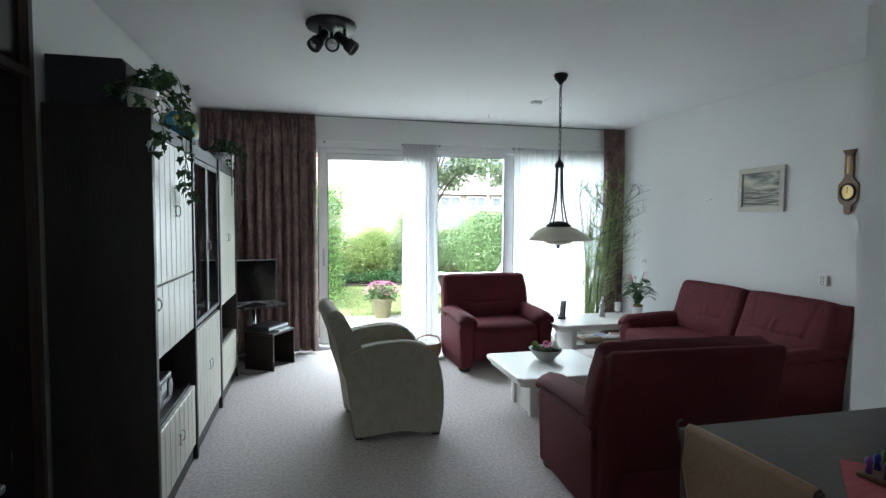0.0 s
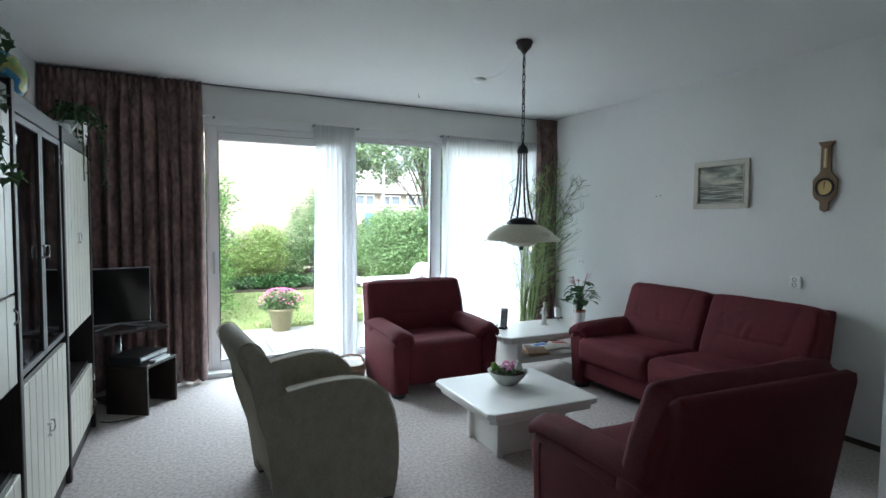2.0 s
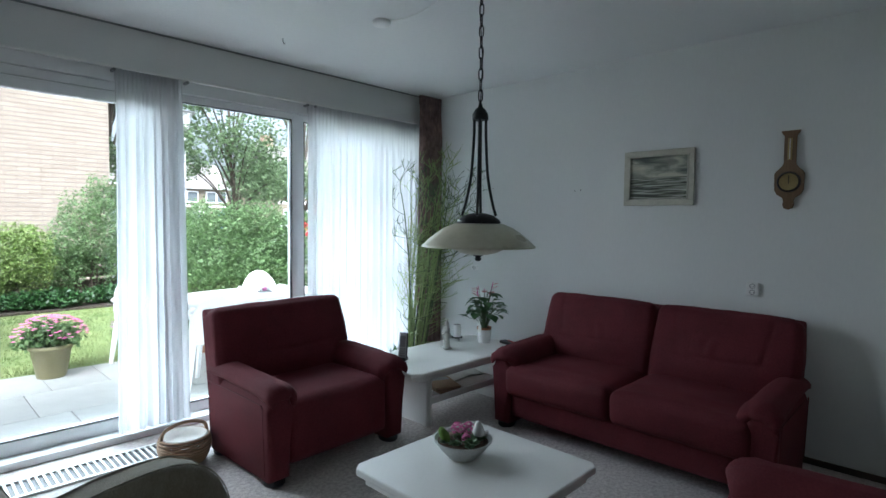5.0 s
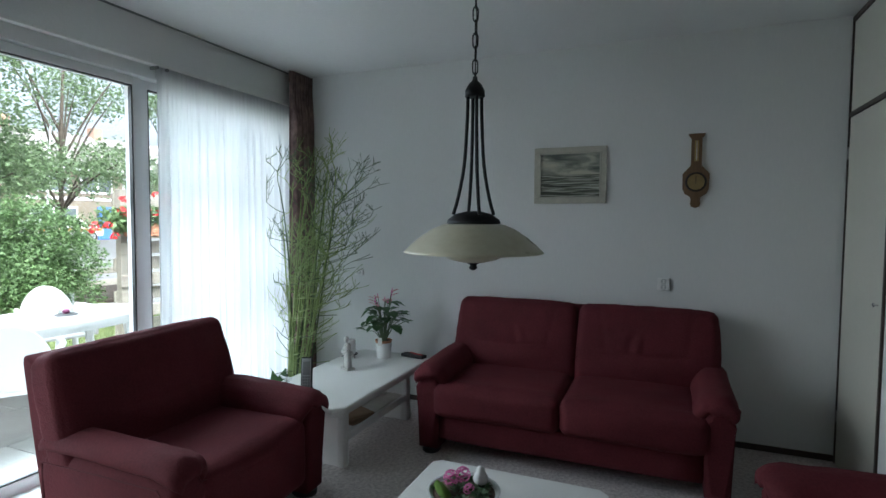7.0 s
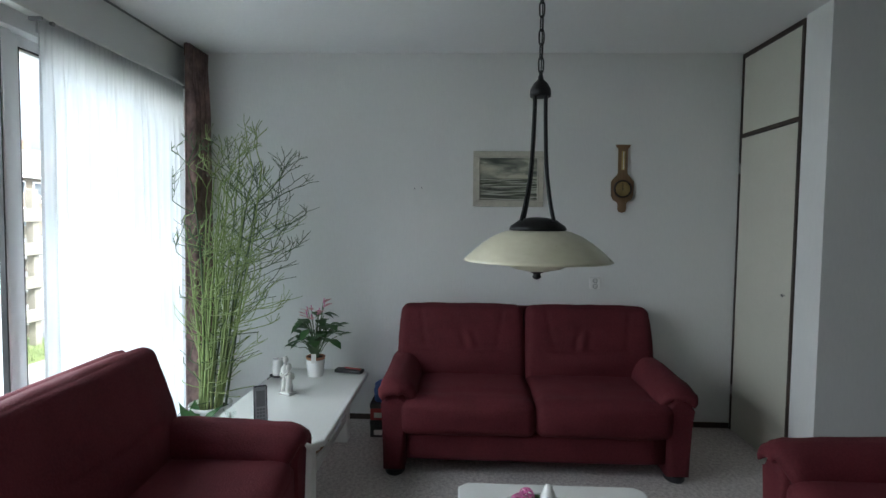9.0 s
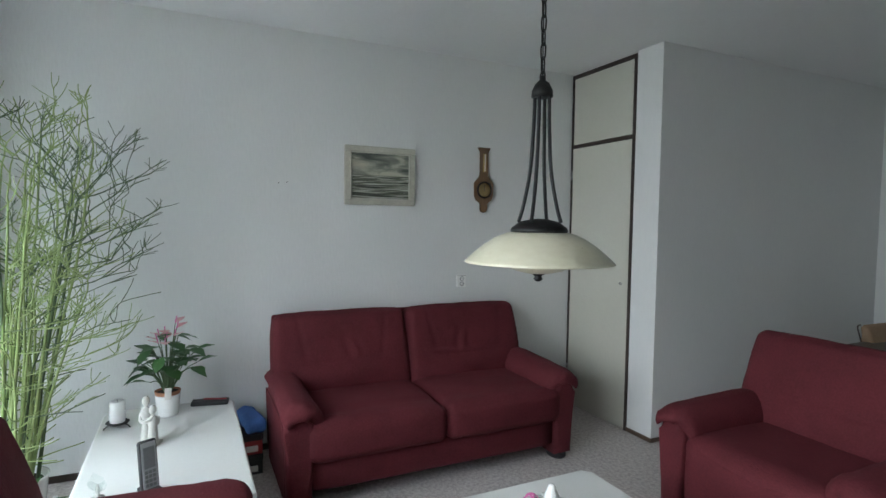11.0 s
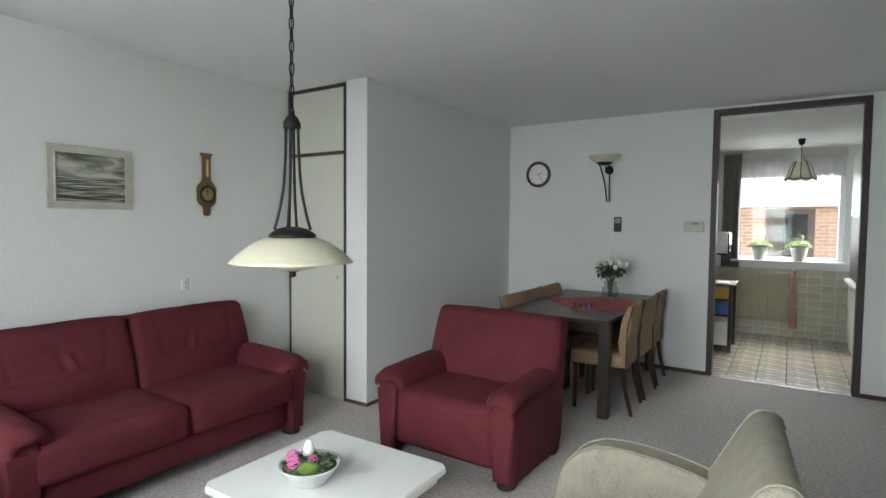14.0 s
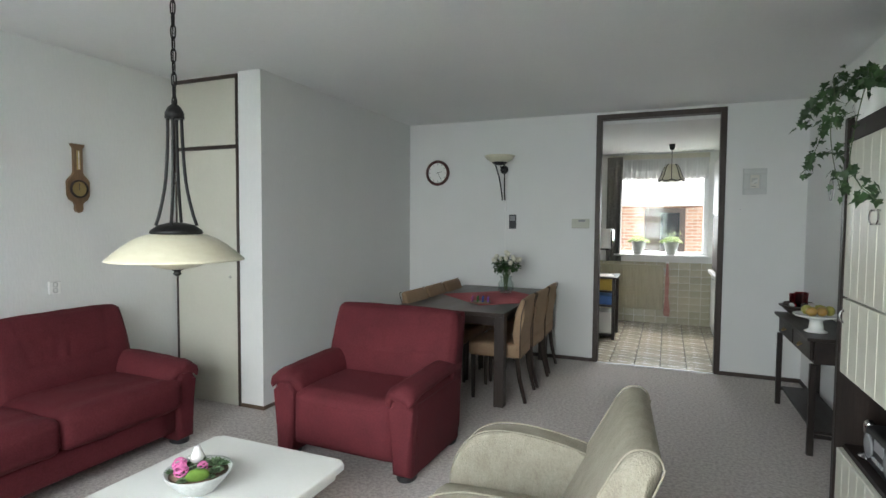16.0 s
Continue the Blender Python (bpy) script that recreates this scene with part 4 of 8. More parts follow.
c2 = carcase("cabinet", P1, P2, (0.775,), "dark oak display cabinet with smoked glass doors over cream doors")
post(c2, P2, top=1.90)
m2 = (P1 + P2) / 2
for a, b in ((P1 + 0.024, m2 - 0.001), (m2 + 0.001, P2 - 0.024)):
    f = bmesh.new()
    for q in ((a, a + 0.035, 0.80, 1.82), (b - 0.035, b, 0.80, 1.82), (a + 0.035, b - 0.035, 0.80, 0.825), (a + 0.035, b - 0.035, 1.79, 1.82)):
        box(UX - 0.016, UX + 0.002, *q, bevel=0.002, seg=1, bm=f)
    d = part("glass_door", f, DARK_WOOD, c2, "dark framed glass door")
    p = part("pane", box(UX - 0.010, UX - 0.006, a + 0.033, b - 0.033, 0.823, 1.792), CAB_GLASS, d)
    part("hinge", box(UX + 0.002, UX + 0.008, (a if a < m2 - 0.1 else b - 0.03), (a + 0.03 if a < m2 - 0.1 else b), 1.70, 1.735), CHROME, d)
ring_pair(d, m2, 1.27)
for z in (1.06, 1.32, 1.58):
    s = part("glass_shelf", box(UB + 0.013, UX - 0.03, P1 + 0.03, P2 - 0.03, z, z + 0.006), CAB_GLASS, c2)
for a, b in ((P1 + 0.024, m2 - 0.001), (m2 + 0.001, P2 - 0.024)):
    d = front("door", a, b, 0.10, 0.765, 4, c2, "cream lacquered panelled door")
ring_pair(d, m2, 0.46)

c3 = carcase("cabinet", P2, P3, (0.445, 0.76), "dark oak wall unit with cream doors, open niche and cream drawers")
post(c3, P3, top=1.90)
m3 = (P2 + P3) / 2
for a, b in ((P2 + 0.024, m3 - 0.001), (m3 + 0.001, P3 - 0.024)):
    d = front("door", a, b, 0.775, 1.822, 4, c3, "cream lacquered panelled door")
ring_pair(d, m3, 1.30)
for z0, z1 in ((0.10, 0.27), (0.274, 0.445)):
    d = front("drawer", P2 + 0.024, P3 - 0.024, z0, z1, 8, c3, "cream panelled drawer front")
    part("handle", ring_handle(P3 - 0.06, (z0 + z1) / 2), CHROME, d, "half-ring metal handle")
# ---- lamps ----
lp = thing("pendant_lamp", (2.330, 4.181, 0), "black iron pendant lamp with wide cream glass shade on chain", "pendant lamp")
part("ceiling_rose", lathe([(0, 2.6), (0.052, 2.6), (0.056, 2.588), (0.044, 2.555), (0.022, 2.535), (0.014, 2.52), (0, 2.52)], 24), METAL_BLACK, lp, smooth=True)
link = None
zz, k = 2.515, 0
while zz > 1.945:
    pts = []
    for i in range(14):
        a = 2 * math.pi * i / 14
        pts.append((0.0095 * math.cos(a), 0, 0.0175 * math.sin(a) + math.copysign(0.010, math.sin(a))))
    if link is None:
        link = mesh_of("chain_link", tube(pts, 0.0029, 6, closed=True), METAL_BLACK)
    ob = new("chain_link", link)
    ob.parent, ob.matrix_local = lp, pose(0, 0, zz - 0.012, 0, 0, 90 * (k % 2) + 20)
    zz -= 0.0475
    k += 1
part("cable", tube(curve_through([(0.004, 0, 2.52), (-0.006, 0.004, 2.35), (0.006, -0.003, 2.15), (0, 0, 1.93)], 6), 0.0025, 5), BLACK_PLASTIC, lp)
part("cap", lathe([(0, 1.945), (0.008, 1.945), (0.010, 1.93), (0.024, 1.918), (0.036, 1.895), (0.037, 1.872), (0.030, 1.870), (0, 1.872)], 20), METAL_BLACK, lp, smooth=True)
for i in range(4):
    a = math.pi / 2 * i + 0.6
    c, s = math.cos(a), math.sin(a)
    part("rod", tube(curve_through([(c * 0.026, s * 0.026, 1.88), (c * 0.028, s * 0.028, 1.78), (c * 0.038, s * 0.038, 1.62), (c * 0.060, s * 0.060, 1.50), (c * 0.078, s * 0.078, 1.438)], 5), 0.0065, 7), METAL_BLACK, lp, "slim curved iron rod", smooth=True)
part("collar", lathe([(0, 1.452), (0.03, 1.450), (0.068, 1.440), (0.096, 1.420), (0.101, 1.408), (0.094, 1.402), (0, 1.402)], 32), METAL_BLACK, lp, smooth=True)
part("shade", lathe([(0.085, 1.405), (0.115, 1.401), (0.155, 1.384), (0.195, 1.358), (0.230, 1.329), (0.254, 1.306), (0.262, 1.298), (0.257, 1.2955), (0.226, 1.318), (0.188, 1.347), (0.148, 1.371), (0.090, 1.393)], 48), LAMP_GLASS, lp, "marbled cream glass dish", smooth=True)
part("lower_bowl", lathe([(0.142, 1.325), (0.140, 1.308), (0.122, 1.289), (0.085, 1.270), (0.04, 1.260), (0, 1.258), (0, 1.263), (0.04, 1.266), (0.08, 1.276), (0.112, 1.295), (0.128, 1.312), (0.131, 1.325)], 40), LAMP_GLASS, lp, "cream glass bowl under the dish", smooth=True)
part("finial", lathe([(0, 1.262), (0.022, 1.262), (0.024, 1.257), (0.014, 1.252), (0.012, 1.247), (0.017, 1.240), (0.010, 1.233), (0, 1.229)], 16), METAL_BLACK, lp, smooth=True)
part("spindle", tube([(0, 0, 1.262), (0, 0, 1.40)], 0.006, 6), METAL_BLACK, lp)

sp = thing("ceiling_spotlight", (0.545, 3.525, 0), "black round ceiling spotlight with three swivel heads", "spotlight")
part("base_plate", lathe([(0, 2.6), (0.122, 2.6), (0.125, 2.592), (0.122, 2.578), (0.112, 2.574), (0, 2.574)], 40), BLACK_PLASTIC, sp, smooth=True)
for (px, py, aim) in ((-0.055, -0.02, (-0.5, -0.45, -0.75)), (0.005, 0.055, (0.0, -0.95, -0.30)), (0.065, -0.01, (0.72, -0.25, -0.65))):
    d = Vector(aim).normalized()
    piv = Vector((px, py, 2.515))
    head = part("spot_head", lathe([(0, -0.055), (0.020, -0.055), (0.024, -0.045), (0.024, 0.010), (0.034, 0.022), (0.036, 0.065), (0.030, 0.065), (0.028, 0.05), (0, 0.045)], 20), BLACK_PLASTIC, sp, at=Matrix.Translation(piv) @ d.to_track_quat("Z", "Y").to_matrix().to_4x4(), smooth=True)
    part("lamp_face", lathe([(0, 0.047), (0.026, 0.052), (0.026, 0.046), (0, 0.044)], 16), CHROME, head, "small reflector bulb")
    part("stem", tube([(px, py, 2.575), (px, py, 2.515)], 0.009, 8), BLACK_PLASTIC, sp)

sp.scale = (1.18, 1.18, 1.18)
sp.location.z = -0.18 * 2.6

sm = thing("smoke_detector", (2.535, 5.135, 0), "small round white ceiling disc with a thin cable", "smoke detector")
part("disc", lathe([(0, 2.6), (0.052, 2.6), (0.055, 2.592), (0.050, 2.576), (0, 2.573)], 28), WHITE_PLASTIC, sm, smooth=True)
part("cable", tube(curve_through([(0.02, -0.04, 2.594), (0.02, -0.22, 2.575), (-0.03, -0.45, 2.562), (-0.10, -0.68, 2.572), (-0.165, -0.88, 2.594)], 6), 0.0022, 5), WHITE_PLASTIC, sm, "thin cable to the lamp")
hk = thing("ceiling_hook", (2.29, 5.85, 0), "small metal hook screwed in the ceiling", "hook")
part("hook", tube(curve_through([(0, 0, 2.6), (0, 0, 2.575), (0.008, 0, 2.565), (0.014, 0, 2.575)], 4), 0.0022, 6), GREY_PLASTIC, hk)


# ---- on the sofa wall ----
def painting_mat():
    m, n, l, p = nodes_of("seascape_paint")
    co, sep = n.new("ShaderNodeTexCoord"), n.new("ShaderNodeSeparateXYZ")
    l.new(co.outputs["Generated"], sep.inputs[0])
    nz, wv = n.new("ShaderNodeTexNoise"), n.new("ShaderNodeTexNoise")
    mp1, mp2 = n.new("ShaderNodeMapping"), n.new("ShaderNodeMapping")
    mp1.inputs["Scale"].default_value, mp2.inputs["Scale"].default_value = (1, 2.4, 3.2), (1, 9, 34)
    for mp, t, d in ((mp1, nz, 6), (mp2, wv, 8)):
        l.new(co.outputs["Generated"], mp.inputs["Vector"])
        l.new(mp.outputs[0], t.inputs["Vector"])
        t.inputs["Scale"].default_value, t.inputs["Detail"].default_value, t.inputs["Distortion"].default_value = 1.6, d, 0.6
    cs, cw = n.new("ShaderNodeValToRGB"), n.new("ShaderNodeValToRGB")
    for c, stops in ((cs, ((0.36, (0.085, 0.10, 0.085)), (0.48, (0.25, 0.26, 0.215)), (0.60, (0.56, 0.54, 0.43)))), (cw, ((0.42, (0.035, 0.042, 0.03)), (0.50, (0.15, 0.16, 0.115)), (0.585, (0.54, 0.54, 0.47))))):
        e = c.color_ramp.elements
        e[0].position, e[0].color = stops[0][0], (*stops[0][1], 1)
        e[1].position, e[1].color = stops[2][0], (*stops[2][1], 1)
        k = e.new(stops[1][0])
        k.color = (*stops[1][1], 1)
    l.new(nz.outputs[0], cs.inputs[0])
    l.new(wv.outputs[0], cw.inputs[0])
    st, mx = n.new("ShaderNodeMapRange"), n.new("ShaderNodeMix")
    st.inputs["From Min"].default_value, st.inputs["From Max"].default_value = 0.50, 0.53
    l.new(sep.outputs[2], st.inputs["Value"])
    mx.data_type = "RGBA"
    l.new(st.outputs[0], mx.inputs[0])
    l.new(cw.outputs[0], mx.inputs[6])
    l.new(cs.outputs[0], mx.inputs[7])
    l.new(mx.outputs[2], p.inputs["Base Color"])
    p.inputs["Roughness"].default_value = 0.55
    return m


def picture(name, at, w, h, border, canvas, frame_mat, label, facing, mount=None):
    """A framed picture, built in its own x-z plane and turned to face the room."""
    t = thing(name, at, label, "painting" if not mount else "framed print", rz=facing)
    f = bmesh.new()
    for a, b, c, d in ((-w / 2, w / 2, -h / 2, -h / 2 + border), (-w / 2, w / 2, h / 2 - border, h / 2), (-w / 2, -w / 2 + border, -h / 2 + border, h / 2 - border), (w / 2 - border, w / 2, -h / 2 + border, h / 2 - border)):
        box(a, b, -0.022, -0.002, c, d, 0.004, 2, f)
    part("frame", f, frame_mat, t)
    g = bmesh.new()
    i = border * 0.95
    for a, b, c, d in ((-w / 2 + i, w / 2 - i, -h / 2 + i, -h / 2 + i + 0.012), (-w / 2 + i, w / 2 - i, h / 2 - i - 0.012, h / 2 - i), (-w / 2 + i, -w / 2 + i + 0.012, -h / 2 + i + 0.012, h / 2 - i - 0.012), (w / 2 - i - 0.012, w / 2 - i, -h / 2 + i + 0.012, h / 2 - i - 0.012)):
        box(a, b, -0.0255, -0.012, c, d, 0.003, 1, g)
    part("inner_moulding", g, mount or frame_mat, t)
    part("canvas", box(-w / 2 + border, w / 2 - border, -0.010, -0.004, -h / 2 + border, h / 2 - border), canvas, t)
    return t


SILVER_FRAME = surface("silvered_wood_frame", (0.40, 0.385, 0.32), (0.60, 0.58, 0.49), 0.4, 20, 120, 0.2)
sea = picture("seascape_painting", (XR, 4.135, 1.732), 0.49, 0.385, 0.036, painting_mat(), SILVER_FRAME, "grey seascape oil painting in a silvered wooden frame", -90)

baro = thing("barometer", (XR, 3.347, 0), "carved oak banjo barometer with thermometer and brass dial", "barometer", rz=-90)
part("body", slab([(-0.05, 1.975), (0.05, 1.975), (0.042, 1.955), (0.027, 1.945), (0.027, 1.78), (0.034, 1.765), (0.068, 1.735), (0.078, 1.72), (0.076, 1.625), (0.062, 1.595), (0.028, 1.578), (0.022, 1.56), (0.03, 1.535), (0.024, 1.515), (0, 1.505),
                   (-0.024, 1.515), (-0.03, 1.535), (-0.022, 1.56), (-0.028, 1.578), (-0.062, 1.595), (-0.076, 1.625), (-0.078, 1.72), (-0.068, 1.735), (-0.034, 1.765), (-0.027, 1.78), (-0.027, 1.945), (-0.042, 1.955)], "xz", -0.022, -0.002, 0.004, 2), OAK, baro)
dial = Matrix.Translation((0, -0.022, 1.67)) @ Euler((radians(90), 0, 0)).to_matrix().to_4x4()
part("bezel", lathe([(0.05, 0), (0.062, 0), (0.062, 0.008), (0.056, 0.013), (0.050, 0.010)], 32), DARK_WOOD, baro, "dark turned bezel", at=dial, smooth=True)
dl = part("dial", lathe([(0, 0.003), (0.051, 0.003), (0.051, 0), (0, 0)], 32), BRASS, baro, "brass dial face", at=dial)
part("needle", box(-0.002, 0.002, -0.01, 0.038, 0.004, 0.006), BLACK_PLASTIC, dl)
th = part("thermometer_plate", box(-0.012, 0.012, -0.026, -0.0225, 1.80, 1.93, 0.001, 1), BRASS, baro, "narrow brass thermometer scale")
part("glass_tube", tube([(0, -0.028, 1.805), (0, -0.028, 1.925)], 0.0025, 6), WHITE_PLASTIC, th)


def socket(at, rz, label, name="wall_socket", rows=2):
    s = thing(name, at, label, "socket", rz=rz)
    part("plate", box(-0.037, 0.037, -0.020, -0.001, -0.038 * rows / 2 - 0.002, 0.038 * rows / 2 + 0.002, 0.004, 2), WHITE_PLASTIC, s)
    for k in range(rows):
        z = (k - (rows - 1) / 2) * 0.038
        m = Matrix.Translation((0, -0.0205, z)) @ Euler((radians(90), 0, 0)).to_matrix().to_4x4()
        o = part("outlet", lathe([(0.012, 0), (0.0165, 0.0), (0.0165, 0.0012), (0.0125, 0.0012)], 20), GREY_PLASTIC, s, at=m)
        part("pin_hole", box(-0.009, -0.005, -0.002, 0.002, 0.0003, 0.001, bm=box(0.005, 0.009, -0.002, 0.002, 0.0003, 0.001)), BLACK_PLASTIC, o)
    return s


socket((XR, 3.518, 1.01), -90, "white double wall socket above the sofa")
socket((XR, 5.81, 0.99), -90, "white light switch plate beside the drapes", "wall_switch", 1)
for y, z in ((4.79, 1.66), (4.74, 1.665)):
    nl = thing("nail", (XR, y, z), "tiny dark nail in the papered wall", "nail", rz=-90)
    part("pin", tube([(0, 0, 0), (0, -0.012, 0.003)], 0.003, 6), BLACK_PLASTIC, nl)

# ---- on the dining wall ----
clock = thing("wall_clock", (2.957, 0.0, 2.032), "round wall clock with a dark red-brown wooden rim", "clock", rz=180)
face = Euler((radians(90), 0, 0)).to_matrix().to_4x4()
CLOCK_RIM = surface("mahogany_rim", (0.055, 0.016, 0.012), (0.10, 0.03, 0.022), 0.35, 12, 60, 0.05, coat=0.3)
part("rim", lathe([(0.114, 0.002), (0.147, 0.002), (0.147, 0.018), (0.138, 0.032), (0.122, 0.03), (0.114, 0.016)], 48), CLOCK_RIM, clock, at=face, smooth=True)
part("face", lathe([(0, 0.010), (0.116, 0.010), (0.116, 0.004), (0, 0.004)], 40), WHITE_PLASTIC, clock, "white clock face", at=face)
for k in range(12):
    a = 2 * math.pi * k / 12
    part("hour_mark", box(-0.002, 0.002, 0.093, 0.108, 0.0105, 0.0115), BLACK_PLASTIC, clock, at=face @ Euler((0, 0, a)).to_matrix().to_4x4())
for name, a, ln, w in (("hour_hand", 72, 0.058, 0.004), ("minute_hand", 146, 0.088, 0.003)):
    part(name, box(-w / 2, w / 2, -0.012, ln, 0.013, 0.0145), BLACK_PLASTIC, clock, at=face @ Euler((0, 0, -radians(a))).to_matrix().to_4x4())

wl = thing("wall_lamp", (2.155, 0.0, 0), "black iron wall lamp with cream glass bowl and hanging cord", "wall lamp", rz=180)
part("shade", lathe([(0.03, 2.098), (0.09, 2.112), (0.14, 2.142), (0.165, 2.176), (0.160, 2.178), (0.135, 2.148), (0.088, 2.119), (0, 2.106)], 40, (0, -0.19, 0)), LAMP_GLASS, wl, "cream glass bowl", smooth=True)
part("back_plate", lathe([(0, 0), (0.045, 0), (0.045, 0.012), (0.03, 0.02), (0, 0.022)], 24), METAL_BLACK, wl, at=Matrix.Translation((0, -0.001, 2.045)) @ face, smooth=True)
part("cup", lathe([(0, 2.075), (0.05, 2.082), (0.085, 2.104), (0.08, 2.108), (0, 2.092)], 24, (0, -0.19, 0)), METAL_BLACK, wl, smooth=True)
for dx in (-0.014, 0.014):
    part("arm", tube(curve_through([(dx, -0.02, 1.71), (dx * 1.2, -0.05, 1.80), (dx * 2, -0.09, 1.93), (dx * 3, -0.15, 2.04), (dx * 3.5, -0.19, 2.085)], 5), 0.007, 6), METAL_BLACK, wl, smooth=True)
part("arm", tube(curve_through([(0, -0.02, 2.045), (0.0, -0.08, 2.04), (0, -0.15, 2.065)], 5), 0.008, 6), METAL_BLACK, wl, smooth=True)
part("cord", tube(curve_through([(0.02, -0.008, 2.0), (0.022, -0.006, 1.7), (0.018, -0.006, 1.3), (0.02, -0.006, 0.9), (0.02, -0.006, 0.3)], 6), 0.004, 5), WHITE_PLASTIC, wl, "white flex down the wall")
part("cord_switch", box(0.010, 0.032, -0.018, -0.004, 1.585, 1.64, 0.004, 2), WHITE_PLASTIC, wl)

sw = thing("dimmer_switch", (2.052, 0.0, 1.472), "dark grey double wall switch plate", "switch", rz=180)
part("plate", box(-0.040, 0.040, -0.010, -0.001, -0.078, 0.078, 0.003, 2), BLACK_PLASTIC, sw)
for z in (-0.038, 0.038):
    part("rocker", box(-0.029, 0.029, -0.014, -0.0102, z - 0.028, z + 0.028, 0.003, 1), GREY_PLASTIC if z > 0 else BLACK_PLASTIC, sw)

thm = thing("thermostat", (1.316, 0.0, 1.457), "cream plastic room thermostat with a small display", "thermostat", rz=180)
AGED_PLASTIC = surface("aged_cream_plastic", (0.46, 0.46, 0.38), (0.53, 0.53, 0.45), 0.45, 5, 60)
part("case", box(-0.091, 0.091, -0.028, -0.001, -0.050, 0.050, 0.006, 2), AGED_PLASTIC, thm)
part("display", box(-0.02, 0.05, -0.030, -0.0282, 0.018, 0.040), GREY_PLASTIC, thm, "grey-green liquid crystal display")
part("flap", box(-0.085, 0.085, -0.0305, -0.0282, -0.044, 0.010, 0.002, 1), AGED_PLASTIC, thm)

SKETCH = surface("pencil_print", (0.20, 0.20, 0.20), (0.66, 0.66, 0.64), 0.7, 24, 60, width=0.25, mid=0.42)
MOUNT = surface("grey_mount_board", (0.52, 0.53, 0.52), (0.60, 0.61, 0.60), 0.7, 12, 60)
pr = picture("framed_print", (-0.272, 0.0, 1.861), 0.195, 0.242, 0.05, PAPER, MOUNT, "small pencil print in a pale grey frame", 180, MOUNT)
part("drawing", box(-0.026, 0.026, -0.0115, -0.0102, -0.022, 0.034), SKETCH, pr, "grey pencil drawing")
part("caption", box(-0.028, 0.012, -0.0115, -0.0102, -0.048, -0.044), GREY_PLASTIC, pr)
nl = thing("nail", (-0.16, 0.0, 1.60), "tiny dark nail in the painted wall", "nail", rz=180)
part("pin", tube([(0, 0, 0), (0, -0.012, 0.003)], 0.003, 6), BLACK_PLASTIC, nl)
ov = thing("oval_plaque", (XL, 0.83, 1.73), "small oval white plaque hanging beside the console", "plaque", rz=90)
part("plate", slab([(0.055 * math.cos(a), 0.085 * math.sin(a)) for a in [2 * math.pi * k / 28 for k in range(28)]], "xz", -0.016, -0.002, 0.005, 2), CERAMIC, ov)
part("rim", tube([(0.055 * math.cos(a), -0.014, 0.085 * math.sin(a)) for a in [2 * math.pi * k / 28 for k in range(28)]], 0.004, 6, closed=True), GREY_PLASTIC, ov)
part("motif", box(-0.012, 0.012, -0.018, -0.0165, -0.04, 0.045, 0.003, 1), GREY_PLASTIC, ov)
socket((XL, 1.17, 1.02), 90, "white light switch by the console", "wall_switch", 1)

# ---- television corner ----
tvs = thing("tv_stand", (-0.115, 5.86, 0), "dark wooden swivel television shelf on a chrome pole", "tv stand", rz=24)
part("shelf", box(-0.22, 0.22, -0.27, 0.12, 0.598, 0.622, 0.003, 1), DARK_WOOD_Y, tvs)
part("pole", tube([(-0.02, 0.05, 0.03), (-0.02, 0.05, 0.598)], 0.024, 16), CHROME, tvs, "chrome pole", smooth=True)
part("base", box(-0.14, 0.16, -0.06, 0.19, 0.03, 0.05, 0.003, 1), DARK_WOOD_Y, tvs)
for x, y in ((-0.12, -0.04), (0.14, -0.04), (-0.12, 0.17), (0.14, 0.17)):
    part("caster", lathe([(0, -0.012), (0.015, -0.012), (0.0148, 0.012), (0, 0.012)], 14, bm=None), CHROME, tvs, at=Matrix.Translation((x, y, 0.015)) @ Euler((radians(90), 0, 0)).to_matrix().to_4x4(), smooth=True)
tv = thing("television", (-0.125, 5.74, 0.622), "flat silver-rimmed television, switched off, on the swivel shelf", "television", rz=14)
part("screen", box(-0.20, 0.20, -0.012, 0.0, 0.035, 0.425, 0.003, 1), GLOSS_BLACK, tv, "dark glossy screen")
part("bezel", box(-0.205, 0.205, 0.0005, 0.03, 0.03, 0.43, 0.004, 1), BLACK_PLASTIC, tv)
part("top_rim", box(-0.207, 0.207, -0.014, 0.026, 0.4305, 0.436, 0.001, 1), SILVER_PLASTIC, tv, "thin silver rim")
part("bottom_rim", box(-0.207, 0.207, -0.014, 0.026, 0.022, 0.0295, 0.001, 1), SILVER_PLASTIC, tv, "thin silver rim")
for s in (-1, 1):
    part("foot", tube([(0, 0.0, 0.03), (s * 0.08, -0.02, 0.012), (s * 0.17, -0.10, 0.006)], 0.007, 6), SILVER_PLASTIC, tv, "splayed silver foot")
rc = thing("remote_control", (0.03, 5.64, 0.622), "small black remote control on the television shelf", "remote", rz=50)
part("body", box(-0.08, 0.08, -0.02, 0.02, 0, 0.018, 0.006, 2), BLACK_PLASTIC, rc)
bench = thing("media_bench", (0.021, 5.782, 0), "low dark wooden bench under the television shelf", "bench", rz=60)
part("top", box(-0.20, 0.175, -0.155, 0.16, 0.338, 0.36, 0.003, 1), DARK_WOOD_Y, bench)
for x in (-0.20, 0.157):
    part("side", box(x, x + 0.018, -0.155, 0.16, 0.0, 0.3375, 0.002, 1), DARK_WOOD, bench)
part("stretcher", box(-0.18, 0.155, 0.135, 0.155, 0.10, 0.335), DARK_WOOD_Y, bench)
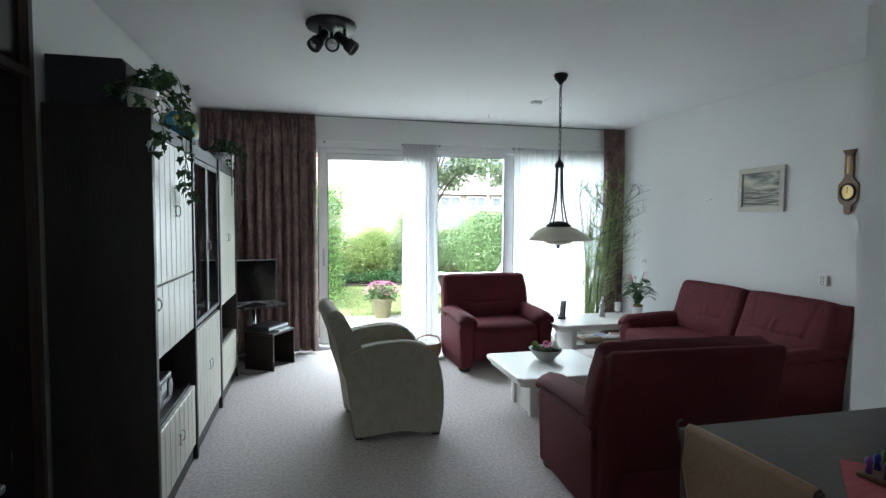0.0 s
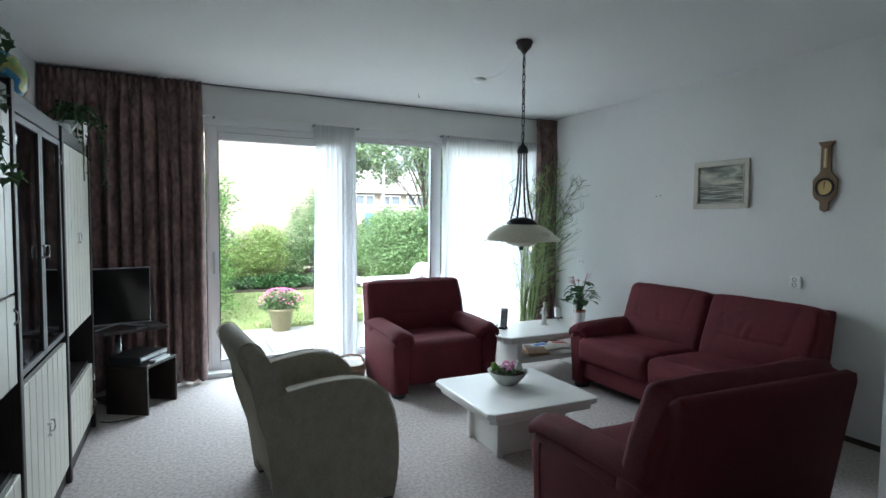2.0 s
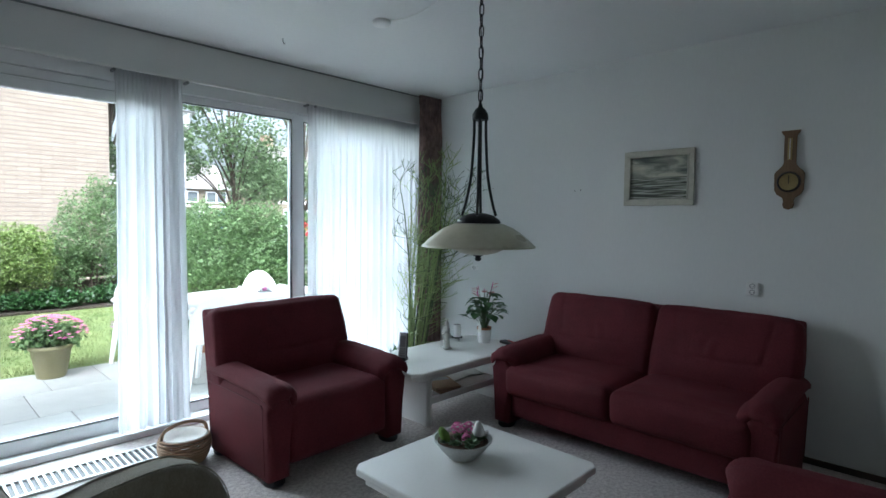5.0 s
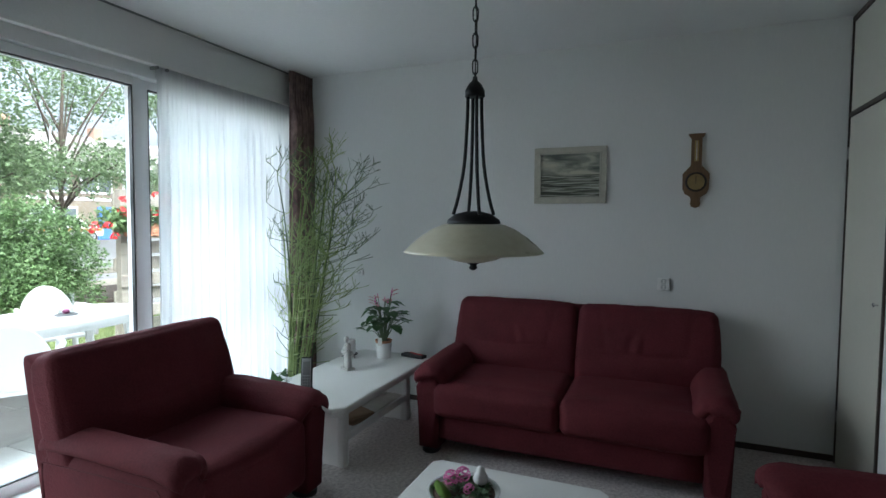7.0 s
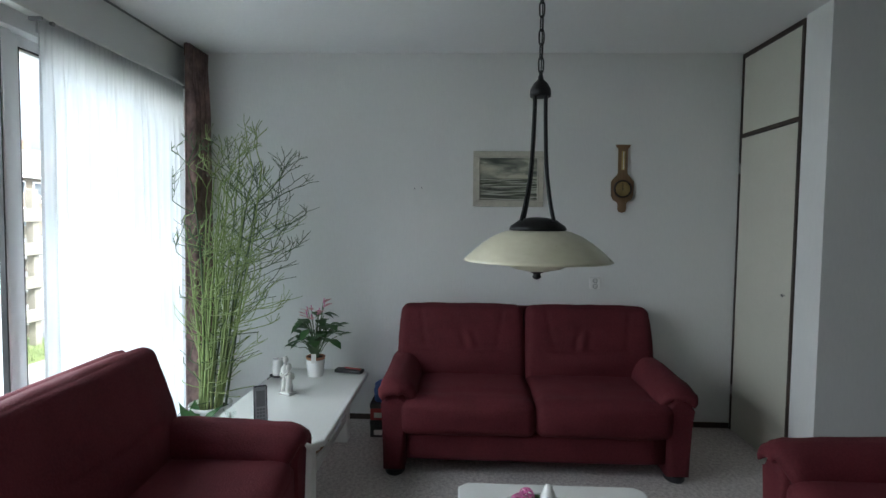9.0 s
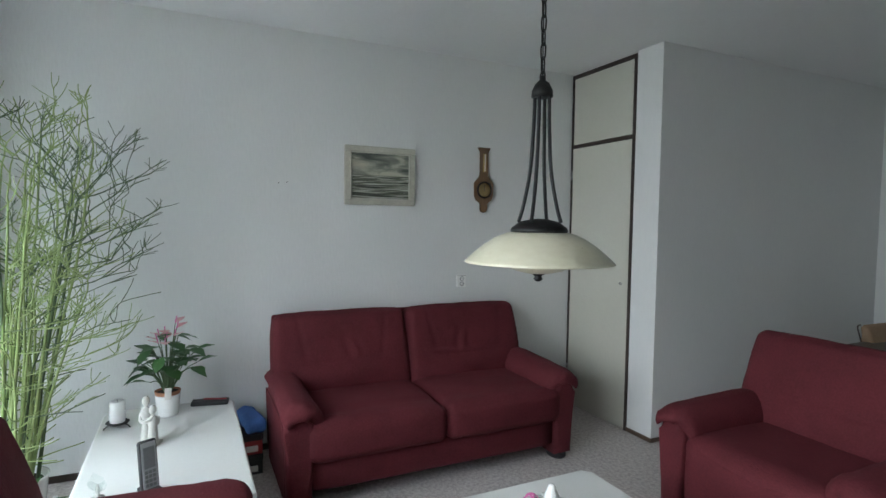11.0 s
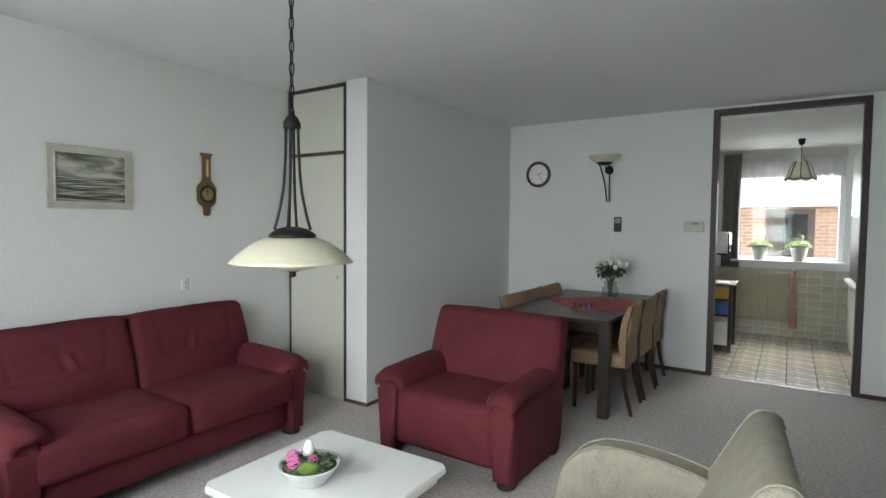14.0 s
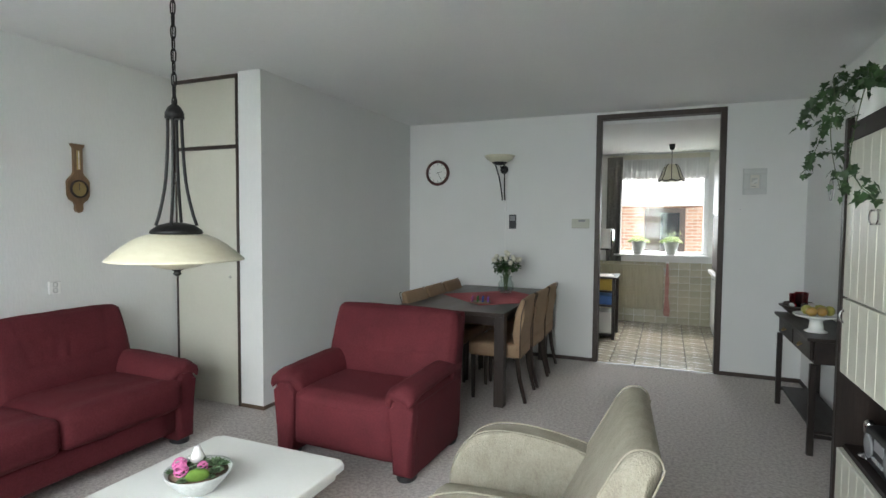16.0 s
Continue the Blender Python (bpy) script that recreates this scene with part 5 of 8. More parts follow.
bx = thing("video_recorder", (0.010, 5.785, 0.36), "flat black video recorder on the low bench", "video recorder", rz=61)
part("case", box(-0.18, 0.165, -0.10, 0.145, 0.004, 0.054, 0.003, 1), BLACK_PLASTIC, bx)
part("front_strip", box(-0.17, 0.155, -0.1035, -0.1003, 0.026, 0.046), SILVER_PLASTIC, bx, "narrow silver front trim")
dvd = thing("disc_case", (0.17, 5.60, 0.3605), "grey plastic case lying on the bench", "case", rz=10)
dvd.matrix_world = pose(0.133, 5.728, 0.3605, 0, 0, 62)
part("case", box(-0.11, 0.09, -0.030, 0.022, 0, 0.020, 0.004, 2), SILVER_PLASTIC, dvd)
cab = thing("cable", (0, 0, 0), "thin black cable lying along the cabinet foot", "cable")
part("wire", tube(curve_through([(-0.235, 5.52, 0.006), (-0.16, 5.48, 0.006), (-0.06, 5.50, 0.006), (0.0, 5.53, 0.006)], 5), 0.004, 5), BLACK_PLASTIC, cab)
# ---- on the coffee table ----
bowl = thing("planter_bowl", (2.235, 4.175, 0.346), "whitewashed bowl of succulents, moss ball, pink balls and a white bird", "planter")
part("bowl", lathe([(0, 0), (0.062, 0), (0.068, 0.006), (0.10, 0.040), (0.132, 0.082), (0.134, 0.088), (0.126, 0.086), (0.10, 0.06), (0, 0.058)], 40), ZINC, bowl, smooth=True)
POTTING = surface("brown_bark_chips", (0.07, 0.042, 0.028), (0.22, 0.145, 0.10), 0.9, 60, 160, 0.9)
part("soil", lathe([(0, 0.084), (0.06, 0.082), (0.120, 0.074), (0, 0.060)], 24), POTTING, bowl, smooth=True)
moss = lathe([(0, -0.036), (0.02, -0.03), (0.034, -0.014), (0.037, 0.004), (0.028, 0.024), (0.012, 0.034), (0, 0.036)], 20)
rr = random.Random(4)
for v in moss.verts:
    v.co *= rr.uniform(0.94, 1.06)
part("moss_ball", moss, leaf_mat("moss", (0.11, 0.21, 0.025), (0.20, 0.33, 0.055), 0.9, 0.0), bowl, "bright green moss cushion", at=Matrix.Translation((-0.058, 0.060, 0.096)) @ Euler((0, radians(-35), radians(-45))).to_matrix().to_4x4() @ Matrix.Diagonal((0.55, 1.25, 1.15, 1)), smooth=True)


def rattan_ball(r, seed):
    """One long cane wound round a ball."""
    pts = []
    for k in range(150):
        a, b = 2 * math.pi * k * 0.0711 + seed, 2 * math.pi * k * 0.0613 * 0.5
        pts.append(Vector((math.cos(a) * math.cos(b), math.sin(a) * math.cos(b), math.sin(b))) * r)
    return tube(pts, 0.0026, 4)


for i, (x, y, z) in enumerate(((0.030, 0.062, 0.105), (0.072, 0.030, 0.105), (0.0, -0.02, 0.09))):
    part("rattan_ball", rattan_ball(0.028 if i < 2 else 0.020, i), PINK, bowl, "woven pink rattan ball", at=(x, y, z))


def rosette(bm, c, r, n, rings, rd):
    for j in range(rings):
        for k in range(n):
            a = 2 * math.pi * (k + 0.5 * (j % 2)) / n + rd.uniform(-0.1, 0.1)
            leaf_shape(bm, turned(c, a, 0.25 + 0.45 * j), r * (1 - 0.22 * j), r * 0.42, 0.35, -0.1)
    return bm


SUCC = leaf_mat("succulent_leaf", (0.10, 0.17, 0.085), (0.20, 0.28, 0.15), 0.5, 0.1)
rd = random.Random(7)
for x, y, r in ((-0.02, -0.068, 0.050), (0.045, -0.055, 0.044), (-0.075, -0.02, 0.040), (0.085, -0.01, 0.036), (-0.005, 0.022, 0.038), (-0.02, 0.10, 0.030), (0.03, 0.0, 0.034), (-0.05, -0.085, 0.032), (0.085, 0.06, 0.030), (-0.09, 0.03, 0.030)):
    part("succulent", rosette(bmesh.new(), (x, y, 0.078), r, 9, 3, rd), SUCC, bowl, "grey-green succulent rosette")
bird = lathe([(0, -0.030), (0.012, -0.028), (0.021, -0.016), (0.022, -0.002), (0.017, 0.012), (0.013, 0.020), (0.012, 0.028), (0.007, 0.036), (0, 0.038)], 16)
for v in bird.verts:
    v.co.x += 0.25 * max(0, -v.co.z - 0.005)
part("bird_figure", bird, CERAMIC, bowl, "white porcelain bird", at=Matrix.Translation((0.055, -0.045, 0.118)) @ Matrix.Diagonal((1.3, 1.3, 1.15, 1)), smooth=True)
part("bird_tail", puff(0.05, 0.016, 0.010, 0.004, 0, 5, at=(0.090, -0.050, 0.098)), CERAMIC, bowl, smooth=True)
for x, y in ((0.095, 0.045), (0.10, -0.045)):
    part("pebble", puff(0.03, 0.022, 0.016, 0.008, 0, 5, at=(x, y, 0.082)), STONE_WHITE, bowl, smooth=True)

# ---- on the side table ----
ph = thing("cordless_phone", (2.985, 5.43, 0.415), "silver and black cordless telephone upright in its charger", "telephone", rz=-62)
lean = Euler((radians(-8), 0, 0)).to_matrix().to_4x4()
part("charger", box(-0.032, 0.032, -0.03, 0.04, 0, 0.022, 0.006, 2), BLACK_PLASTIC, ph)
hs = part("handset", box(-0.033, 0.033, -0.010, 0.014, 0.012, 0.196, 0.008, 2), BLACK_PLASTIC, ph, at=lean)
part("face_plate", box(-0.027, 0.027, -0.0121, -0.0095, 0.018, 0.190, 0.001, 1), SILVER_PLASTIC, hs, "silver front plate")
part("display", box(-0.020, 0.020, -0.0135, -0.0122, 0.095, 0.172), GREY_PLASTIC, hs, "dark grey display")
for r in range(4):
    for c in range(3):
        part("button", box(-0.020 + c * 0.014, -0.009 + c * 0.014, -0.0140, -0.0122, 0.028 + r * 0.016, 0.039 + r * 0.016), GREY_PLASTIC, hs)

fig = thing("couple_figurine", (3.475, 5.46, 0.415), "pale stone figurine of two embracing figures", "figurine", rz=70)
fb = bmesh.new()
for x, y, hgt, w in ((-0.020, 0.005, 0.155, 0.024), (0.020, -0.004, 0.19, 0.026)):
    lathe([(0, 0.012), (w * 1.1, 0.012), (w, 0.05), (w * 0.85, 0.085), (w * 1.15, hgt - 0.055), (w * 0.9, hgt - 0.036), (0.008, hgt - 0.028), (0.010, hgt - 0.020), (0.018, hgt - 0.008), (0.019, hgt + 0.004), (0.011, hgt + 0.017), (0, hgt + 0.020)], 18, (x, y, 0), fb)
tube(curve_through([(-0.04, -0.01, 0.115), (-0.025, -0.028, 0.085), (0.01, -0.03, 0.095), (0.03, -0.024, 0.12)], 5), 0.009, 7, fb)
tube(curve_through([(0.045, 0.0, 0.14), (0.03, 0.03, 0.11), (-0.01, 0.032, 0.115), (-0.03, 0.02, 0.13)], 5), 0.009, 7, fb)
box(-0.052, 0.052, -0.035, 0.035, 0, 0.014, 0.005, 2, fb)
fo = tagged(part("figurine_body", fb, STONE_WHITE, fig, smooth=True))
fo.parent = None
fo.matrix_world = pose(3.475, 5.46, 0.415, 0, 0, 65) @ Matrix.Diagonal((0.84, 0.9, 1.05, 1))
fo.name = "stone_figurine"
tagged(fo, "pale stone figurine of two embracing figures", "figurine")
bpy.data.objects.remove(fig)

cd = thing("candle", (3.76, 5.615, 0.415), "white pillar candle on a small black iron holder", "candle")
part("holder", lathe([(0, 0.020), (0.046, 0.020), (0.052, 0.026), (0.050, 0.028), (0, 0.024)], 24), METAL_BLACK, cd, "black iron candle plate")
for k in range(3):
    a = 2 * math.pi * k / 3
    part("leg", tube(curve_through([(0.03 * math.cos(a), 0.03 * math.sin(a), 0.021), (0.055 * math.cos(a), 0.055 * math.sin(a), 0.014), (0.065 * math.cos(a), 0.065 * math.sin(a), 0.003)], 4), 0.003, 5), METAL_BLACK, cd)
part("wax", lathe([(0, 0.028), (0.033, 0.028), (0.034, 0.034), (0.034, 0.125), (0.030, 0.131), (0.01, 0.126), (0, 0.126)], 28), CERAMIC, cd, "white wax pillar", smooth=True)
part("wick", tube([(0, 0, 0.125), (0.002, 0, 0.139)], 0.0015, 5), BLACK_PLASTIC, cd)

an = thing("anthurium", (3.86, 5.40, 0.415), "pink anthurium in a white glass pot with terracotta rim", "potted plant")
part("pot", lathe([(0, 0), (0.048, 0), (0.050, 0.006), (0.060, 0.105), (0.058, 0.11), (0.050, 0.105), (0, 0.1)], 32), CERAMIC, an, "white glass cover pot", smooth=True)
part("inner_pot", lathe([(0.050, 0.10), (0.059, 0.112), (0.062, 0.128), (0.056, 0.13), (0.052, 0.118), (0, 0.115)], 32), TERRACOTTA, an, "terracotta pot rim", smooth=True)
part("soil", lathe([(0, 0.122), (0.053, 0.120), (0.05, 0.116), (0, 0.116)], 20), SOIL, an)
rd = random.Random(12)
for k in range(48):
    a, out, up = rd.uniform(0, 6.28), rd.uniform(0.02, 0.15), rd.uniform(0.10, 0.30)
    tip = Vector((out * math.cos(a), out * math.sin(a), 0.12 + up * (1.15 - out * 2.5)))
    stem = part("stem", tube(curve_through([(0.015 * math.cos(a), 0.015 * math.sin(a), 0.12), tip * 0.55 + Vector((0, 0, 0.08)), tip], 4), 0.0025, 5), STEM_DARK, an)
    lb = bmesh.new()
    leaf_shape(lb, turned(tip, a - math.pi / 2 + rd.uniform(-0.4, 0.4), rd.uniform(-0.6, 0.5)), rd.uniform(0.08, 0.115), rd.uniform(0.062, 0.088), 0.12, 0.16)
    part("leaf", lb, LEAF_DARK, stem, smooth=True)
for k in range(9):
    a = rd.uniform(0, 6.28)
    tip = Vector((0.07 * math.cos(a), 0.05 * math.sin(a), rd.uniform(0.36, 0.47)))
    stem = part("stem", tube(curve_through([(0, 0, 0.12), (tip.x * 0.4, tip.y * 0.4, 0.28), tip], 4), 0.0022, 5), STEM_DARK, an)
    fl = bmesh.new()
    leaf_shape(fl, turned(tip, a - math.pi / 2, 0.5), 0.066, 0.056, 0.1, 0.1)
    part("spathe", fl, PINK_PALE, stem, "pale pink flower")
    part("spadix", tube([tip, tip + Vector((0.01 * math.cos(a), 0.01 * math.sin(a), 0.035))], 0.003, 5), PINK, stem)
part("plant_label", box(-0.062, -0.060, -0.02, 0.012, 0.095, 0.155), PAPER, an, "paper plant label")

rm = thing("spectacle_case", (3.945, 5.195, 0.415), "flat black case with a red pen lying on it", "case", rz=80)
part("case", box(-0.095, 0.095, -0.032, 0.032, 0, 0.024, 0.006, 2), BLACK_CARD, rm)
pen = thing("pen", (3.94, 5.175, 0.439), "red ballpoint pen lying on the black case", "pen", rz=70)
part("barrel", tube([(-0.065, 0, 0.005), (0.055, 0, 0.005)], 0.005, 8), RED_CARD, pen)
part("tip", tube([(0.055, 0, 0.005), (0.07, 0, 0.004)], 0.004, 8, taper=0.001), CHROME, pen)
rd = random.Random(3)
for k in range(7):
    mg = thing("magazine", (3.30 + 0.20 * (k % 3), 5.34 + 0.13 * (k // 3 % 2), 0.1705 + 0.014 * (k // 3) + 0.0003 * k), "creased magazine lying on the slatted shelf", "magazine", "magazines on the shelf", rd.uniform(-25, 25))
    part("page_block", box(-0.10, 0.10, -0.135, 0.135, 0, 0.013, 0.003, 1), PAPER if k % 3 else TAN, mg)
    part("cover_block", box(-0.08, 0.08, 0.04, 0.11, 0.0132, 0.0138), (GREY_PLASTIC, BLUE_CLOTH, RED_CARD)[k % 3], mg)
bf = thing("glass_ornament", (3.02, 5.60, 0.415), "small clear glass butterfly ornament", "ornament")
for s in (-1, 1):
    wb = bmesh.new()
    leaf_shape(wb, turned((0, 0, 0.02), s * 1.1, 0.9), 0.075, 0.06, 0.1, -0.1)
    leaf_shape(wb, turned((0, 0, 0.018), s * 2.0, 0.5), 0.05, 0.045, 0.1, -0.1)
    part("wing", wb, GLASS_OBJ, bf)
part("body", lathe([(0, 0), (0.02, 0), (0.022, 0.004), (0.006, 0.01), (0.005, 0.05), (0, 0.038)], 14), STONE_WHITE, bf, smooth=True)

# boxes between the sofa and the side table
for z, mat_, lab in ((0.0, BLACK_CARD, "black cardboard shoe box with a white label"), (0.115, RED_CARD, "red and black shoe box with a white label")):
    sb = thing("shoe_box", (4.045, 4.982, z), lab, "box", "stacked boxes")
    part("box_body", box(-0.16, 0.16, -0.055, 0.06, 0, 0.09, 0.002, 1), mat_, sb)
    part("lid", box(-0.163, 0.163, -0.058, 0.063, 0.078, 0.112, 0.002, 1), BLACK_CARD if z else mat_, sb)
    part("label", box(-0.1645, -0.1633, -0.03, 0.035, 0.018, 0.052), PAPER, sb)
tw = thing("blue_cloth", (4.03, 4.985, 0.228), "crumpled blue cleaning cloth on the boxes", "cloth", rz=8)
cl = puff(0.28, 0.125, 0.085, 0.035, 0.0, 14, 0.022, 9, (0, 0, 0.036))
part("cloth", cl, BLUE_CLOTH, tw, smooth=True)

# ---- tall pencil plant in the corner ----
pp = thing("pencil_plant", (3.635, 5.995, 0), "tall bright green pencil plant in a white ceramic floor pot", "potted plant")
part("pot", lathe([(0, 0), (0.095, 0), (0.10, 0.01), (0.125, 0.27), (0.13, 0.29), (0.118, 0.29), (0.11, 0.26), (0, 0.255)], 36), CERAMIC, pp, "white ceramic pot", smooth=True)
part("soil", lathe([(0, 0.268), (0.11, 0.262), (0.10, 0.256), (0, 0.256)], 24), SOIL, pp)
rd = random.Random(21)


def pencil(bm, p, d, length, r, depth):
    """A stem that forks into thinner, wandering stems."""
    pts, n = [Vector(p)], 5
    for k in range(n):
        d = (d + Vector((rd.uniform(-0.2, 0.2), rd.uniform(-0.2, 0.2), rd.uniform(-0.06, 0.14)))).normalized()
        q = pts[-1] + d * length / n
        q.x, q.y = min(0.55, max(-0.15, q.x)), min(0.14, max(-0.80, q.y))
        pts.append(q)
    tube(pts, r, 5, bm, taper=r * 0.8)
    if depth:
        for _ in range(rd.choice((2, 3, 3))):
            a = rd.uniform(0, 6.28)
            nd = (d * 0.8 + Vector((math.cos(a), math.sin(a), rd.uniform(-0.2, 0.5))) * rd.uniform(0.5, 1.1)).normalized()
            pencil(bm, pts[-1], nd, length * rd.uniform(0.55, 0.9), r * 0.78, depth - 1)


for k in range(30):
    b = bmesh.new()
    a = 2 * math.pi * k / 30 + rd.uniform(-0.2, 0.2)
    base = Vector((0.07 * math.cos(a), 0.06 * math.sin(a), 0.26))
    hgt = rd.choice((0.5, 0.8, 1.05, 1.2, 1.38, 1.5))
    pts = [base]
    lean = Vector((math.cos(a) * 0.06 + 0.08, math.sin(a) * 0.05 - 0.07, 1)).normalized()
    for j in range(8):
        lean = (lean + Vector((rd.uniform(-0.07, 0.07), rd.uniform(-0.07, 0.06), 0.05))).normalized()
        pts.append(pts[-1] + lean * hgt / 8)
    tube(pts, 0.0074, 6, b, taper=0.0045)
    for j in (1, 2, 3, 4, 5, 6, 7):
        if rd.random() < (0.35 if j < 4 else 0.8):
            aa = rd.uniform(0, 6.28)
            pencil(b, pts[j], Vector((math.cos(aa) + 0.15, math.sin(aa) - 0.3, rd.uniform(-0.05, 0.8))).normalized(), rd.uniform(0.10, 0.24), 0.0031, rd.choice((1, 2, 2)) if j > 3 else rd.choice((0, 0, 1)))
    pencil(b, pts[-1], lean, rd.uniform(0.10, 0.18), 0.0040, 2 if k % 2 else 3)
    part("stem", b, STEM_DARK if k % 7 == 3 else STEM_GREEN, pp, smooth=True)
# two older dark stems fan out towards the room
for bx, by, top in ((0.03, -0.08, 1.52), (0.06, -0.03, 1.28)):
    b = bmesh.new()
    trunk = curve_through([(bx, by, 0.26), (bx + 0.06, by - 0.06, 0.8), (bx + 0.10, by - 0.16, top)], 4)
    tube(trunk, 0.0085, 6, b, taper=0.005)
    for k in range(7):
        aa = 0.9 * k
        pencil(b, trunk[-1 - k % 3], Vector((math.cos(aa) * 0.6, math.sin(aa) * 0.8 - 0.35, rd.uniform(0.1, 0.7))).normalized(), rd.uniform(0.16, 0.24), 0.0036, 3)
    part("stem", b, STEM_DARK, pp, "dark older stem", smooth=True)
# small pot plant beside it
bp = thing("small_pot_plant", (3.40, 5.98, 0), "small round white planter with broad green leaves on the floor", "potted plant")
part("pot", lathe([(0, 0), (0.07, 0), (0.085, 0.02), (0.11, 0.16), (0.10, 0.20), (0.09, 0.19), (0, 0.185)], 28), CERAMIC, bp, smooth=True)
for k in range(16):
    a = 2 * math.pi * k / 16 + rd.uniform(-0.2, 0.2)
    lb = bmesh.new()
    leaf_shape(lb, turned((0.03 * math.cos(a), 0.03 * math.sin(a), 0.18), a - math.pi / 2, rd.uniform(0.2, 1.1)), rd.uniform(0.14, 0.24), 0.07, 0.2, 0.4)
    part("leaf", lb, LEAF_DARK, bp, smooth=True)

# rattan basket by the window
bk = thing("rattan_basket", (1.62, 5.80, 0), "small round rattan basket with a low handle and pale lining", "basket")
bb = bmesh.new()
for j in range(9):
    z = 0.008 + j * 0.017
    tube([((0.11 + 0.03 * math.sin(j / 8 * 2.4)) * math.cos(a), (0.11 + 0.03 * math.sin(j / 8 * 2.4)) * math.sin(a), z) for a in [2 * math.pi * i / 28 for i in range(28)]], 0.008, 5, bb, closed=True)
part("weave", bb, TAN, bk, smooth=True)
part("bottom", lathe([(0, 0.004), (0.11, 0.004), (0.11, 0.01), (0, 0.01)], 24), TAN, bk)
part("lining", lathe([(0, 0.10), (0.10, 0.105), (0.125, 0.15), (0.118, 0.155), (0.09, 0.118), (0, 0.112)], 24), PAPER, bk, "pale cloth lining", smooth=True)
part("handle", tube(curve_through([(-0.13, 0, 0.14), (-0.105, 0, 0.20), (0, 0, 0.225), (0.105, 0, 0.20), (0.13, 0, 0.14)], 6), 0.010, 8), TAN, bk, "curved rattan handle", smooth=True)

# ---- on and in the wall unit ----
for (x, y, rz_) in ((-0.52, 2.995, 0),):
    spk = thing("loudspeaker", (x, y, 1.886), "black box loudspeaker on top of the wall unit", "loudspeaker", rz=rz_)
    part("cabinet", box(-0.15, 0.15, -0.11, 0.11, 0, 0.262, 0.005, 2), BLACK_CARD, spk)
    part("grille", box(0.1502, 0.158, -0.10, 0.10, 0.012, 0.25, 0.004, 1), BLACK_PLASTIC, spk, "black cloth grille")
iv = thing("ivy_plant", (-0.325, 2.968, 1.906), "trailing ivy in a white pot with a round printed mark", "potted plant")
iv.location.z = 1.906
part("pot", lathe([(0, 0), (0.062, 0), (0.064, 0.005), (0.075, 0.118), (0.078, 0.122), (0.072, 0.123), (0.068, 0.11), (0, 0.105)], 36), CERAMIC, iv, "white pot", smooth=True)
rng = bmesh.new()
tube([(0.026 * math.cos(a), 0.026 * math.sin(a), 0) for a in [2 * math.pi * i / 24 for i in range(24)]], 0.0015, 4, rng, closed=True)
tube([(0.013 * math.cos(a), 0.013 * math.sin(a), 0) for a in [2 * math.pi * i / 24 for i in range(24)]], 0.0012, 4, rng, closed=True)
part("printed_mark", rng, GREY_PLASTIC, iv, "round grey printed mark", at=Matrix.Translation((0.047, -0.051, 0.062)) @ Euler((radians(90), 0, radians(40))).to_matrix().to_4x4())
for word, ang in (("MADE", 0), ("WITH LOVE", 180)):
    fc = bpy.data.curves.new("word", "FONT")
    fc.body, fc.size, fc.align_x = word, 0.011, "CENTER"
    wo = new("printed_word", fc)
    wo.data.materials.append(GREY_PLASTIC)
    wo.parent = iv
    wo.matrix_local = Matrix.Translation((0.0475, -0.0525, 0.078 if ang == 0 else 0.038)) @ Euler((radians(86), 0, radians(40))).to_matrix().to_4x4()
rd = random.Random(31)


def trail(owner, pts, n, size, mat=LEAF_IVY, lobes=1, spread=0.03):
    """A trailing stem with leaves along it."""
    line = curve_through(pts, 8)
    stem = part("trail", tube(line, 0.0022, 4), STEM_DARK, owner)
    lb = bmesh.new()
    for k in range(n):
        p = line[int(k / n * (len(line) - 1))] + Vector((rd.uniform(-spread, spread), rd.uniform(-spread, spread), rd.uniform(-spread, spread)))
        s = size * rd.uniform(0.6, 1.2)
        leaf_shape(lb, turned(p, rd.uniform(0, 6.28), rd.uniform(-1.5, -0.1), rd.uniform(-0.4, 0.4)), s, s * 0.85, 0.15, 0.15, lobes)
    part("leaves", lb, mat, stem)["kind"] = "stuff"


tops = [Vector((0.03 * math.cos(a), 0.03 * math.sin(a), 0.11)) for a in (0, 1, 2, 3, 4, 5)]
trail(iv, [tops[0], (0.07, 0.03, 0.17), (0.14, 0.06, 0.12), (0.17, 0.08, -0.02), (0.165, 0.10, -0.15), (0.15, 0.13, -0.26), (0.15, 0.18, -0.31)], 52, 0.043)
trail(iv, [tops[1], (0.05, 0.10, 0.19), (0.08, 0.22, 0.16), (0.10, 0.33, 0.10), (0.11, 0.42, 0.09)], 34, 0.045)
trail(iv, [tops[2], (0.08, -0.02, 0.19), (0.15, 0.02, 0.20), (0.16, 0.08, 0.08), (0.155, 0.11, -0.05)], 30, 0.043)
trail(iv, [tops[3], (-0.04, -0.06, 0.15), (-0.06, -0.16, 0.10), (0.10, -0.22, 0.04), (0.15, -0.24, -0.08), (0.16, -0.33, -0.155), (0.17, -0.46, -0.185)], 52, 0.047)
trail(iv, [tops[4], (0.05, -0.08, 0.17), (0.13, -0.17, 0.15), (0.16, -0.30, 0.14), (0.17, -0.42, 0.10), (0.175, -0.46, 0.07)], 56, 0.050)
trail(iv, [tops[5], (0.08, 0.16, 0.10), (0.14, 0.24, -0.18), (0.13, 0.33, -0.29), (0.13, 0.44, -0.33), (0.13, 0.52, -0.36)], 38, 0.043)
trail(iv, [tops[0], (0.02, 0.02, 0.18), (-0.05, 0.0, 0.17)], 22, 0.05, spread=0.05)

